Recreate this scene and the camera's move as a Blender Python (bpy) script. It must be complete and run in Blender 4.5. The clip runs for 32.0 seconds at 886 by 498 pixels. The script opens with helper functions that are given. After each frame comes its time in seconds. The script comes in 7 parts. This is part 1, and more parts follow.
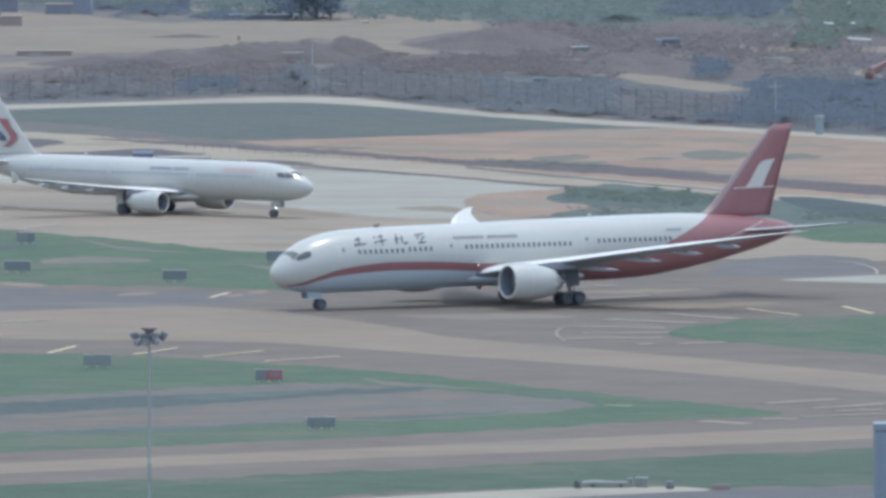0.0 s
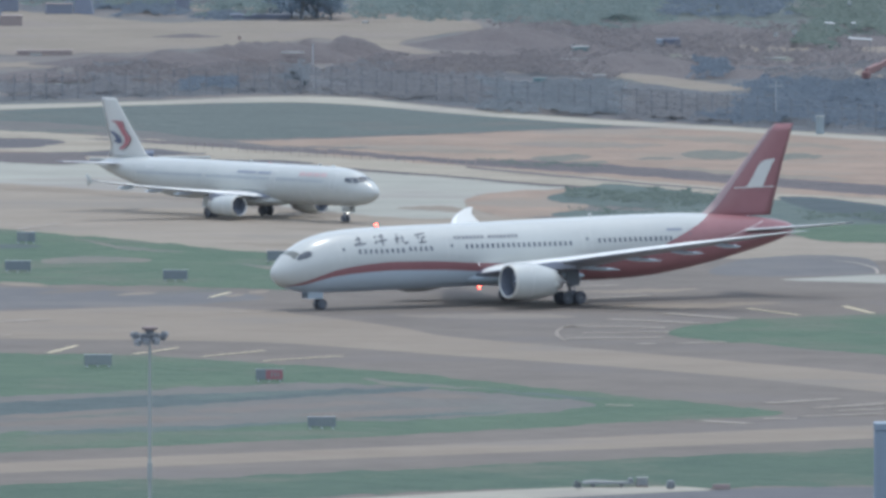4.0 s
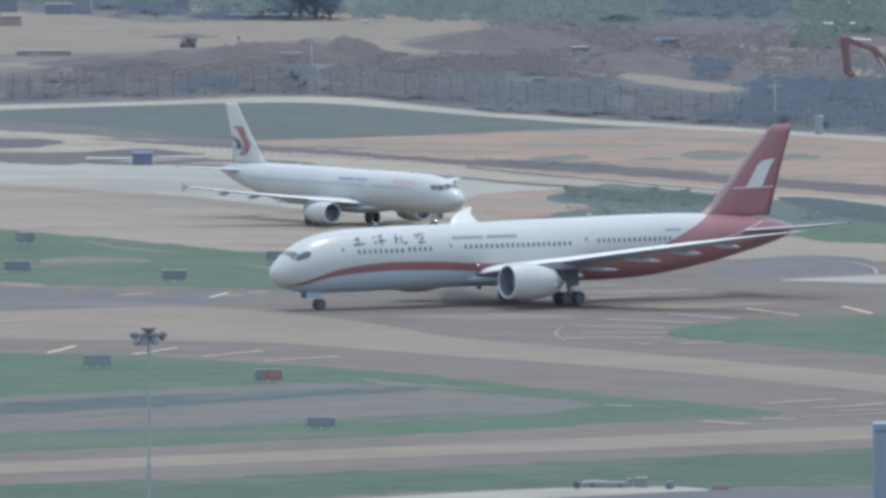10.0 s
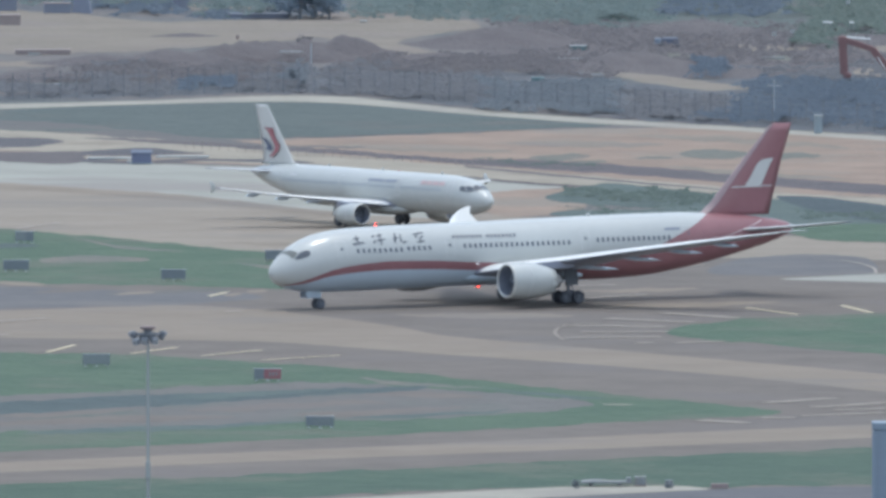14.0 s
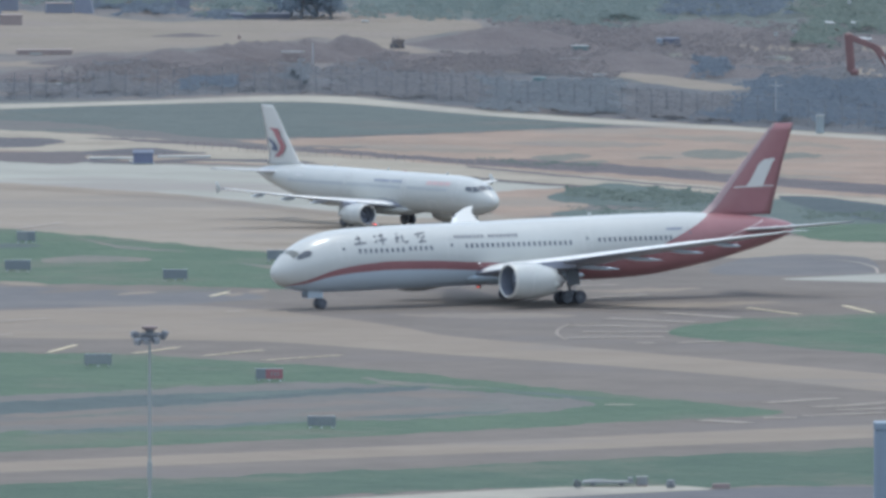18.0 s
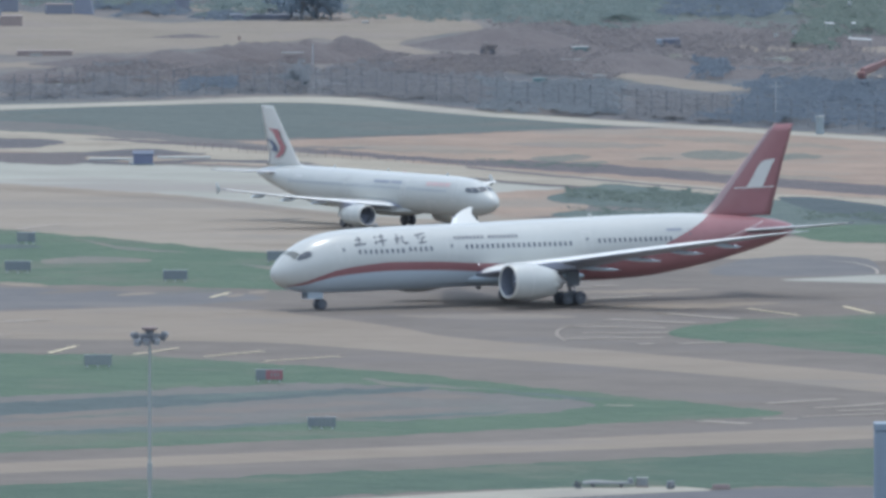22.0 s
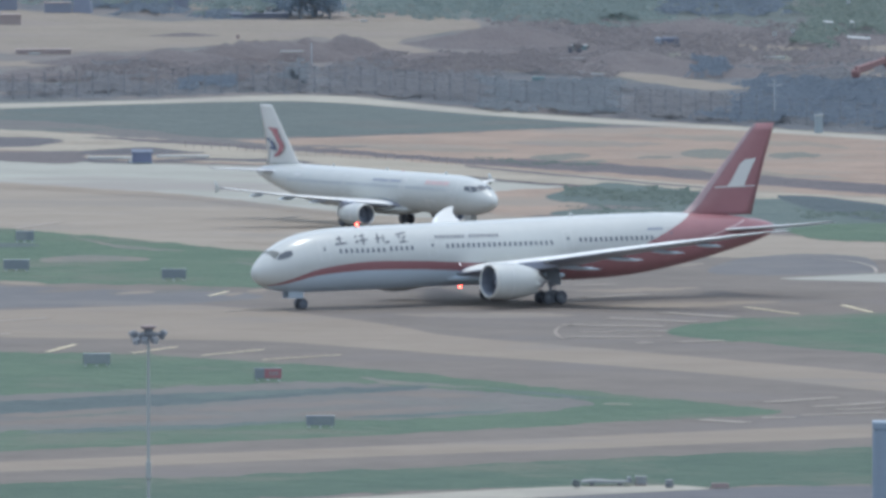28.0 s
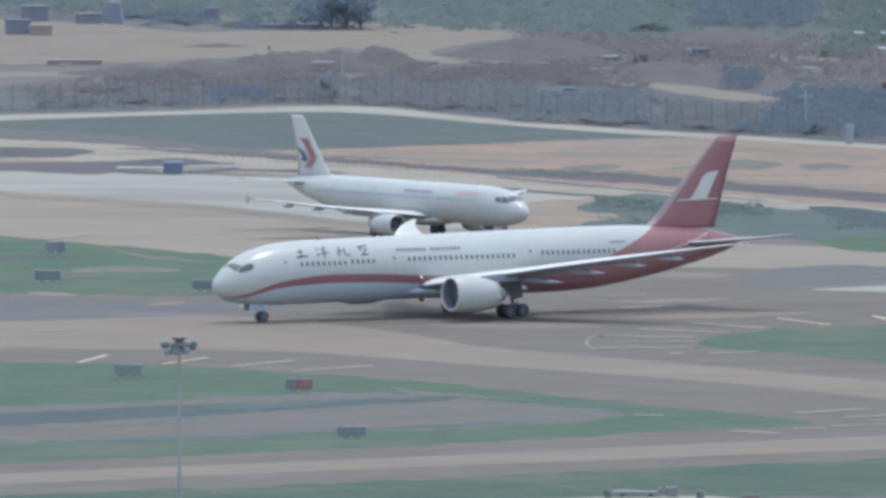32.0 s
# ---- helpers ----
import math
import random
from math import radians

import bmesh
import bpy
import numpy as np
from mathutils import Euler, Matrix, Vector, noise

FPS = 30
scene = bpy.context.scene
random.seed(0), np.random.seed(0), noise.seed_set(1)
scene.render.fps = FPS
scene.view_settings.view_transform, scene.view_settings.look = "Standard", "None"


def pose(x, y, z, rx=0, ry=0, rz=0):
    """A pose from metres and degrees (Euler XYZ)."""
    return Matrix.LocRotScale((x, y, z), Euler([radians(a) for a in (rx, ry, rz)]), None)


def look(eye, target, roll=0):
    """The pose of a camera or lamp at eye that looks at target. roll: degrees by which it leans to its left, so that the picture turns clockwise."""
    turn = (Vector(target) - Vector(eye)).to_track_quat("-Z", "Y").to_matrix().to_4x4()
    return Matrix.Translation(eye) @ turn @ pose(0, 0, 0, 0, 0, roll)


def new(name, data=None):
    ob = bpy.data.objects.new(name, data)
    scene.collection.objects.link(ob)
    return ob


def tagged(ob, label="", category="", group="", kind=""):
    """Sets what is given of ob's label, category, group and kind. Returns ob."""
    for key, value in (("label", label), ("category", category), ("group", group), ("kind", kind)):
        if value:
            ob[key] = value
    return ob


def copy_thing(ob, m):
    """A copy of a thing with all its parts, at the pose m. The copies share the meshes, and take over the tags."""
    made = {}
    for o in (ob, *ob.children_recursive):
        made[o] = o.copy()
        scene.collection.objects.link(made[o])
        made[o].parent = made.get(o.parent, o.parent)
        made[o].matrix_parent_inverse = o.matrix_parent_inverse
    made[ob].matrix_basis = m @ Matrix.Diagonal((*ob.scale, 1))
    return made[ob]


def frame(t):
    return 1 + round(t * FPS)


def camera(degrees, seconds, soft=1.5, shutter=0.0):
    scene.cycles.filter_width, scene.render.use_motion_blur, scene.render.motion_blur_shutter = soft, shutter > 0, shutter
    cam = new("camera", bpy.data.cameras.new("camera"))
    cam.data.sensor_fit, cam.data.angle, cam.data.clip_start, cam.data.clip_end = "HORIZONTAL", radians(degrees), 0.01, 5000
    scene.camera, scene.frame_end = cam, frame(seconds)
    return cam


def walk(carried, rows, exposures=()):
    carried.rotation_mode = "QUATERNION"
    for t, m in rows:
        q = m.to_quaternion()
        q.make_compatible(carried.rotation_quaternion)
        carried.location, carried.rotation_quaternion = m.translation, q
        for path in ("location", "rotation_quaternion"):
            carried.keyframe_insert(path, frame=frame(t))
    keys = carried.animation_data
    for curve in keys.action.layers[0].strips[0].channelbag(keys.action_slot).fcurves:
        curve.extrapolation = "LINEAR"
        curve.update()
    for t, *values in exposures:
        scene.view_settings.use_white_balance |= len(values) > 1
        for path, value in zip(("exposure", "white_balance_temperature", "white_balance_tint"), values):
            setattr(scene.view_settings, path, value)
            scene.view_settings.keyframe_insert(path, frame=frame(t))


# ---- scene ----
from mathutils import geometry

EXPOSURE, KELVIN, TINT = 0.50, 6020, 6
LENS, EYE, DOWN = 2.05, (0.0, -2400.0, 120.0), 2.7147
cam = camera(LENS, 32.0, soft=3.4)
# seconds, and how far the hand-held view has swung (thousandths of a degree: left, up)
SWING = [(0.0, 0, 0), (0.5, 0, -5), (1.0, 8, -4), (1.5, 7, 2), (2.0, -1, 4), (2.5, 2, 0), (3.0, 3, 4), (3.5, 2, -1),
         (4.5, 0, 0), (5.5, -3, 0), (6.0, 0, 2), (6.5, -3, 0), (7.0, 0, 2), (8.0, 0, 0), (9.0, -1, 1), (9.5, 2, 0),
         (10.0, -1, 0), (11.0, 0, 0), (12.0, 1, 1), (13.0, -2, 0), (14.0, -3, -2), (14.5, -2, 2), (15.5, 1, 2),
         (16.5, 4, 4), (17.0, 2, 0), (17.5, 0, 2), (18.0, 1, -2), (18.5, 4, 4), (19.0, 6, 5), (19.5, 2, 5), (20.0, 1, 0),
         (20.5, 4, -2), (21.0, -1, 0), (21.5, 2, 0), (22.0, 1, 0), (22.5, 0, 0), (23.0, 3, -2), (23.5, 0, -2), (24.0, 0, 0)]
SWING += [(24.5, 1, 0), (25.0, 0, 0), (25.5, -3, -2), (26.5, -3, -2), (27.5, -3, -2), (28.0, -2, -3), (28.5, -4, -2),
          (29.0, -4, 0), (29.5, -6, -1), (30.0, -1, 0), (30.1, -5, -4), (30.2, -15, -5), (30.3, -26, -9),
          (30.4, -14, -10), (30.5, -6, -4), (30.6, 33, 1), (30.7, 58, -5), (30.8, 73, 15), (30.9, 61, 35),
          (31.0, 53, 42), (31.1, 43, 30), (31.2, 46, 18), (31.3, 40, 14), (31.4, 56, 10), (31.5, 60, 23),
          (31.6, 60, 32), (31.8, 43, 18), (32.0, 70, 22)]
walk(cam, [(t, pose(*EYE, 90 - DOWN + up / 1000, 0, left / 1000)) for t, left, up in SWING],
     exposures=[(0.0, EXPOSURE, KELVIN, TINT), (32.0, EXPOSURE, KELVIN, TINT)])

# ---- daylight: hazy sun close to the zenith ----
SUN_EL, SUN_AZ = 79.0, 45.0
world = bpy.data.worlds.new("sky")
scene.world = world
world.use_nodes = True
sky = world.node_tree.nodes.new("ShaderNodeTexSky")
sky.sky_type, sky.sun_disc = "NISHITA", False
sky.sun_elevation, sky.sun_rotation = radians(SUN_EL), radians(SUN_AZ)
sky.air_density, sky.dust_density, sky.altitude = 1.6, 4.0, 0
back = world.node_tree.nodes["Background"]
back.inputs["Strength"].default_value = 0.138
haze = world.node_tree.nodes.new("ShaderNodeMix")  # thick even haze over the clear sky
haze.data_type = "RGBA"
haze.inputs[0].default_value = 0.6
haze.inputs[7].default_value = (5.00, 5.38, 6.20, 1)
world.node_tree.links.new(sky.outputs["Color"], haze.inputs[6])
world.node_tree.links.new(haze.outputs[2], back.inputs["Color"])
sun = new("sun", bpy.data.lights.new("sun", "SUN"))
sun.data.energy, sun.data.angle, sun.data.color = 0.78, radians(2.5), (1.0, 0.93, 0.84)
sun.matrix_world = look((0.137 * 500, 0.137 * 500, 500), (0, 0, 0))


# ---- materials ----
def shade(name, rough=0.8, metal=0.0):
    m = bpy.data.materials.new(name)
    m.use_nodes = True
    b = m.node_tree.nodes["Principled BSDF"]
    b.inputs["Roughness"].default_value, b.inputs["Metallic"].default_value = rough, metal
    return m, m.node_tree.nodes, m.node_tree.links, b


def surface(name, a, b, size=4.0, fine=0.3, rough=0.85, bump=0.0, stretch=(1, 1, 1), fine_mix=0.35, patches=None, patch_size=60.0, metal=0.0):
    """Two tones mixed by a broad and a fine noise, in metres; patches: a third tone in larger blots."""
    m, nodes, links, bsdf = shade(name, rough, metal)
    place = nodes.new("ShaderNodeTexCoord")
    mapped = nodes.new("ShaderNodeMapping")
    mapped.inputs["Scale"].default_value = stretch
    links.new(place.outputs["Object"], mapped.inputs["Vector"])

    def noise_at(metres, detail=4.0, roughness=0.6):
        n = nodes.new("ShaderNodeTexNoise")
        n.inputs["Scale"].default_value, n.inputs["Detail"].default_value = 1 / metres, detail
        n.inputs["Roughness"].default_value = roughness
        links.new(mapped.outputs["Vector"], n.inputs["Vector"])
        return n

    broad, small = noise_at(size), noise_at(fine, 3.0)
    ramp = nodes.new("ShaderNodeValToRGB")
    ramp.color_ramp.elements[0].position, ramp.color_ramp.elements[1].position = 0.35, 0.68
    ramp.color_ramp.elements[0].color, ramp.color_ramp.elements[1].color = (*a, 1), (*b, 1)
    mixed = nodes.new("ShaderNodeMix")
    mixed.inputs[0].default_value = fine_mix
    links.new(broad.outputs["Fac"], mixed.inputs[2])
    links.new(small.outputs["Fac"], mixed.inputs[3])
    links.new(mixed.outputs[0], ramp.inputs["Fac"])
    colour = ramp.outputs["Color"]
    if patches:
        blot = noise_at(patch_size, 5.0, 0.65)
        edge = nodes.new("ShaderNodeMapRange")
        edge.inputs["From Min"].default_value, edge.inputs["From Max"].default_value = 0.52, 0.62
        links.new(blot.outputs["Fac"], edge.inputs["Value"])
        over = nodes.new("ShaderNodeMix")
        over.data_type = "RGBA"
        links.new(edge.outputs["Result"], over.inputs[0])
        links.new(colour, over.inputs[6])
        over.inputs[7].default_value = (*patches, 1)
        colour = over.outputs[2]
    links.new(colour, bsdf.inputs["Base Color"])
    if bump:
        relief = nodes.new("ShaderNodeBump")
        relief.inputs["Strength"].default_value, relief.inputs["Distance"].default_value = bump, fine
        links.new(small.outputs["Fac"], relief.inputs["Height"])
        links.new(relief.outputs["Normal"], bsdf.inputs["Normal"])
    return m


def glowing(name, colour, power):
    m, nodes, links, bsdf = shade(name, 0.3)
    bsdf.inputs["Base Color"].default_value = (*colour, 1)
    bsdf.inputs["Emission Color"].default_value, bsdf.inputs["Emission Strength"].default_value = (*colour, 1), power
    return m


# rubber, leaf and red enamel tones are lifted so the colours carry haze
M = dict(
    scrub=surface("scrub_earth", (0.122, 0.119, 0.120), (0.180, 0.160, 0.150), 12, 2.5, 0.95, 0.3, patches=(0.105, 0.118, 0.122), patch_size=40),
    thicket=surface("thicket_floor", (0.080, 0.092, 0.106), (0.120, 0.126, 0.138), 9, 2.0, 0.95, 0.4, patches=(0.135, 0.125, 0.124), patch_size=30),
    green_floor=surface("green_ground", (0.084, 0.108, 0.106), (0.124, 0.144, 0.136), 8, 2.0, 0.95, 0.4, patches=(0.135, 0.132, 0.128), patch_size=25),
    sand=surface("bare_sand", (0.184, 0.160, 0.132), (0.234, 0.205, 0.170), 14, 3.0, 0.95, 0.2, patches=(0.205, 0.178, 0.158), patch_size=24),
    pink=surface("graded_laterite", (0.212, 0.160, 0.128), (0.308, 0.234, 0.185), 16, 3.0, 0.95, 0.2, patches=(0.230, 0.200, 0.168), patch_size=30),
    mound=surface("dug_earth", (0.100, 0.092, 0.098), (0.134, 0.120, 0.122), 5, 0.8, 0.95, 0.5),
    ditch=surface("ditch_earth", (0.086, 0.080, 0.090), (0.122, 0.108, 0.112), 7, 2.0, 0.95, 0.4),
    grass=surface("mown_grass", (0.050, 0.094, 0.063), (0.088, 0.136, 0.088), 9, 2.5, 0.9, 0.3, patches=(0.098, 0.121, 0.090), patch_size=26),
    dark_grass=surface("rank_grass", (0.070, 0.091, 0.089), (0.091, 0.114, 0.109), 12, 3.0, 0.9, 0.3, patches=(0.100, 0.104, 0.098), patch_size=40),
    weedy=surface("weedy_earth", (0.105, 0.122, 0.105), (0.165, 0.158, 0.138), 6, 1.5, 0.9, 0.3, patches=(0.180, 0.158, 0.138), patch_size=16),
    faint_line=surface("worn_paint", (0.225, 0.196, 0.168), (0.265, 0.232, 0.200), 3, 0.4, 0.8),
    cream_soil=surface("cream_soil", (0.262, 0.238, 0.194), (0.340, 0.308, 0.252), 9, 2.0, 0.95, 0.2, patches=(0.235, 0.205, 0.168), patch_size=22),
    drain=surface("drain_earth", (0.082, 0.082, 0.094), (0.108, 0.104, 0.114), 7, 2.0, 0.95, 0.4),
    hollow=surface("wet_hollow", (0.040, 0.060, 0.072), (0.060, 0.082, 0.090), 8, 2.5, 0.9, 0.3, patches=(0.070, 0.086, 0.086), patch_size=14),
    damp=surface("damp_turf", (0.046, 0.070, 0.076), (0.070, 0.096, 0.098), 8, 2.5, 0.85, 0.3),
    soil=surface("grey_soil", (0.110, 0.108, 0.104), (0.156, 0.149, 0.140), 9, 2.0, 0.92, 0.2, patches=(0.100, 0.118, 0.104), patch_size=18),
    field_edge=surface("weedy_soil", (0.112, 0.112, 0.112), (0.142, 0.132, 0.128), 9, 2.5, 0.95, 0.3, patches=(0.104, 0.120, 0.112), patch_size=24),
    # the mown grass in a darker tone, for the nearest strip
    near_grass=surface("dark_mown_grass", (0.041, 0.080, 0.058), (0.071, 0.114, 0.079), 9, 2.5, 0.9, 0.3, patches=(0.094, 0.114, 0.086), patch_size=20),
    yard=surface("yard_asphalt", (0.088, 0.092, 0.104), (0.124, 0.124, 0.132), 10, 2.5, 0.9, 0.1),
    wet_grass=surface("wet_grass", (0.058, 0.088, 0.086), (0.092, 0.124, 0.112), 8, 2.5, 0.85, 0.3),
    asphalt=surface("worn_asphalt", (0.120, 0.104, 0.092), (0.170, 0.148, 0.130), 10, 2.5, 0.9, 0.1, (0.7, 1, 1), patches=(0.142, 0.126, 0.118), patch_size=26),
    dark_asphalt=surface("new_asphalt", (0.098, 0.100, 0.108), (0.142, 0.138, 0.140), 10, 2.5, 0.9, 0.1, (0.7, 1, 1), patches=(0.150, 0.142, 0.136), patch_size=22),
    concrete=surface("taxiway_concrete", (0.222, 0.190, 0.154), (0.286, 0.249, 0.206), 12, 2.5, 0.9, 0.1, (0.6, 1, 1), patches=(0.214, 0.190, 0.164), patch_size=34),
    taxi=surface("worn_concrete", (0.192, 0.160, 0.128), (0.250, 0.211, 0.170), 12, 2.5, 0.9, 0.1, (0.6, 1, 1), patches=(0.188, 0.166, 0.146), patch_size=34),
    pale_concrete=surface("apron_concrete", (0.258, 0.262, 0.232), (0.332, 0.332, 0.296), 12, 2.5, 0.85, 0.1, (0.6, 1, 1), patches=(0.250, 0.236, 0.216), patch_size=40),
    lime=surface("lime_road", (0.280, 0.268, 0.228), (0.352, 0.335, 0.284), 8, 2.0, 0.9, 0.1, patches=(0.270, 0.255, 0.225), patch_size=30),
    line=surface("marking_paint", (0.54, 0.47, 0.31), (0.64, 0.57, 0.40), 3, 0.4, 0.7),
    pale_line=surface("faded_paint", (0.270, 0.240, 0.205), (0.335, 0.298, 0.255), 3, 0.4, 0.7),
    white=surface("white_enamel", (0.480, 0.505, 0.502), (0.526, 0.550, 0.543), 6, 0.7, 0.24),
    cream=surface("white_tail", (0.555, 0.565, 0.550), (0.61, 0.615, 0.595), 6, 0.7, 0.35),
    # grey belly paint, with bluish shade from under the hull mixed in
    belly=surface("shaded_grey_enamel", (0.490, 0.590, 0.690), (0.540, 0.640, 0.740), 5, 0.6, 0.4),
    red=surface("red_enamel", (0.288, 0.140, 0.154), (0.326, 0.162, 0.176), 5, 0.6, 0.24),
    flag_red=surface("flag_red", (0.345, 0.135, 0.155), (0.385, 0.160, 0.178), 2, 0.4, 0.4),
    flag_blue=surface("flag_blue", (0.090, 0.110, 0.180), (0.110, 0.130, 0.200), 2, 0.4, 0.4),
    ink=surface("title_ink", (0.105, 0.115, 0.140), (0.135, 0.146, 0.170), 2, 0.3, 0.5),
    faint_ink=surface("title_grey", (0.185, 0.198, 0.225), (0.220, 0.232, 0.258), 2, 0.3, 0.5),
    faint_blue=surface("title_blue", (0.25, 0.28, 0.345), (0.29, 0.32, 0.385), 2, 0.3, 0.5),
    faint_red=surface("title_red", (0.50, 0.375, 0.380), (0.54, 0.415, 0.420), 2, 0.3, 0.5),
    pane=surface("dark_glazing", (0.095, 0.108, 0.128), (0.115, 0.128, 0.148), 1, 0.2, 0.12),
    fin_edge=surface("fin_edge", (0.27, 0.20, 0.215), (0.33, 0.25, 0.265), 3, 0.4, 0.4),
    dim_pane=surface("dim_glazing", (0.26, 0.30, 0.36), (0.31, 0.35, 0.41), 2, 0.3, 0.3),
    # windscreen glass toned paler for the daylight seen through it
    pale_pane=surface("daylit_glazing", (0.165, 0.178, 0.172), (0.205, 0.216, 0.208), 1, 0.2, 0.15),
    sill=surface("door_seam", (0.52, 0.535, 0.54), (0.56, 0.575, 0.575), 2, 0.3, 0.5),
    # two wing tones: underside shade in the first colour, sunlight in the second
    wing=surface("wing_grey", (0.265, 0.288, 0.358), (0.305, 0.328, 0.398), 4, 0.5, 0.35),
    lit_wing_top=surface("lit_wing_top", (0.560, 0.560, 0.530), (0.610, 0.608, 0.575), 4, 0.5, 0.35),
    stake=surface("stake_wood", (0.320, 0.285, 0.260), (0.360, 0.322, 0.292), 1, 0.2, 0.9),
    # pale edge metal, brightened in colour for sun on the wing's nose
    bright=surface("bright_edge", (0.80, 0.81, 0.80), (0.86, 0.86, 0.84), 3, 0.4, 0.2),
    metal=surface("bare_metal", (0.30, 0.31, 0.33), (0.42, 0.43, 0.45), 1, 0.2, 0.4, metal=0.6),
    dark_metal=surface("fan_metal", (0.240, 0.270, 0.330), (0.290, 0.320, 0.375), 0.8, 0.2, 0.45, metal=0.4),
    gear=surface("gear_paint", (0.285, 0.310, 0.360), (0.345, 0.370, 0.420), 0.8, 0.2, 0.5),
    tyre=surface("rubber", (0.105, 0.120, 0.150), (0.135, 0.150, 0.178), 0.5, 0.1, 0.85),
    rim=surface("wheel_rim", (0.135, 0.155, 0.190), (0.165, 0.185, 0.220), 0.5, 0.1, 0.6, metal=0.2),
    sign_back=surface("sign_grey", (0.190, 0.222, 0.252), (0.225, 0.255, 0.282), 0.8, 0.2, 0.6),
    sign_pale=surface("sign_pale", (0.235, 0.268, 0.280), (0.275, 0.305, 0.315), 0.8, 0.2, 0.6),
    sign_mid=surface("sign_mid", (0.205, 0.235, 0.255), (0.240, 0.270, 0.288), 0.8, 0.2, 0.6),
    cover_cloth=surface("cover_cloth", (0.225, 0.240, 0.245), (0.275, 0.288, 0.290), 0.8, 0.2, 0.85),
    rust=surface("rust_paint", (0.300, 0.258, 0.252), (0.340, 0.292, 0.284), 1.0, 0.2, 0.7),
    hood_grey=surface("hood_grey", (0.260, 0.270, 0.285), (0.300, 0.310, 0.325), 0.3, 0.1, 0.8),
    dumper_paint=surface("dusty_paint", (0.215, 0.205, 0.212), (0.260, 0.245, 0.248), 0.8, 0.2, 0.8),
    cap_rust=surface("cap_rust", (0.255, 0.205, 0.205), (0.290, 0.235, 0.232), 1.0, 0.2, 0.7),
    sign_red=surface("sign_red", (0.330, 0.140, 0.165), (0.370, 0.165, 0.185), 0.8, 0.2, 0.5),
    steel=surface("galvanised_steel", (0.42, 0.46, 0.50), (0.50, 0.54, 0.57), 2, 0.2, 0.5, metal=0.3),
    lamp_case=surface("lamp_case", (0.150, 0.172, 0.200), (0.200, 0.222, 0.248), 0.8, 0.2, 0.5),
    lamp_glass=surface("lamp_glass", (0.34, 0.37, 0.40), (0.42, 0.45, 0.47), 0.5, 0.1, 0.15),
    cladding=surface("blue_cladding", (0.225, 0.285, 0.355), (0.250, 0.312, 0.382), 3, 0.4, 0.5),
    coping=surface("coping", (0.26, 0.315, 0.35), (0.30, 0.355, 0.39), 3, 0.4, 0.6),
    post=surface("fence_post", (0.205, 0.220, 0.245), (0.240, 0.255, 0.280), 1, 0.2, 0.7),
    leaf=surface("leaves", (0.096, 0.110, 0.128), (0.142, 0.156, 0.172), 4.5, 0.4, 0.8),
    weed=surface("weeds", (0.080, 0.112, 0.104), (0.112, 0.145, 0.128), 2.5, 0.5, 0.85),
    pale_leaf=surface("pale_leaves", (0.094, 0.126, 0.130), (0.150, 0.180, 0.172), 5.0, 0.4, 0.8),
    dry_leaf=surface("dry_scrub", (0.112, 0.108, 0.116), (0.146, 0.138, 0.142), 4.5, 0.4, 0.9),
    hedge=surface("undergrowth", (0.116, 0.120, 0.130), (0.150, 0.152, 0.160), 5.0, 0.6, 0.9),
    blue_leaf=surface("shaded_leaves", (0.078, 0.098, 0.126), (0.110, 0.134, 0.160), 5.0, 0.4, 0.8),
    cabin_pane=surface("cabin_glazing", (0.125, 0.140, 0.175), (0.155, 0.170, 0.205), 1, 0.2, 0.2),
    mast=surface("mast_paint", (0.330, 0.365, 0.360), (0.370, 0.405, 0.400), 2, 0.2, 0.6),
    tree_leaf=surface("tree_leaves", (0.108, 0.140, 0.172), (0.140, 0.172, 0.204), 2.5, 0.4, 0.8),
    tarpaulin=surface("blue_tarpaulin", (0.190, 0.215, 0.280), (0.230, 0.255, 0.315), 1.5, 0.3, 0.7),
    bark=surface("bark", (0.170, 0.185, 0.205), (0.205, 0.220, 0.240), 0.6, 0.1, 0.9, 0.4),
    digger=surface("digger_orange", (0.215, 0.122, 0.124), (0.250, 0.142, 0.140), 1.5, 0.3, 0.5),
    shed=surface("shelter_blue", (0.135, 0.160, 0.250), (0.165, 0.190, 0.285), 1.5, 0.3, 0.6),
    roof_teal=surface("teal_sheet", (0.14, 0.23, 0.245), (0.17, 0.27, 0.285), 1.5, 0.3, 0.5),
    roof_blue=surface("blue_sheet", (0.110, 0.138, 0.200), (0.140, 0.168, 0.230), 1.5, 0.3, 0.5),
    tin=surface("tin_sheet", (0.34, 0.37, 0.38), (0.46, 0.49, 0.49), 1.0, 0.2, 0.4),
    sheet=surface("pale_sheet", (0.32, 0.35, 0.35), (0.40, 0.42, 0.42), 1.5, 0.3, 0.5),
)


def let_light_through(m, colour):
    """Leaves pass part of the light that falls on them."""
    nodes, links = m.node_tree.nodes, m.node_tree.links
    thin = nodes.new("ShaderNodeBsdfTranslucent")
    thin.inputs["Color"].default_value = (*colour, 1)
    both = nodes.new("ShaderNodeAddShader")
    nodes["Principled BSDF"].inputs["Specular IOR Level"].default_value = 0.1
    links.new(nodes["Principled BSDF"].outputs[0], both.inputs[0])
    links.new(thin.outputs[0], both.inputs[1])
    links.new(both.outputs[0], nodes["Material Output"].inputs["Surface"])


let_light_through(M["leaf"], (0.098, 0.116, 0.122))
let_light_through(M["blue_leaf"], (0.078, 0.095, 0.115))
let_light_through(M["tree_leaf"], (0.110, 0.140, 0.172))
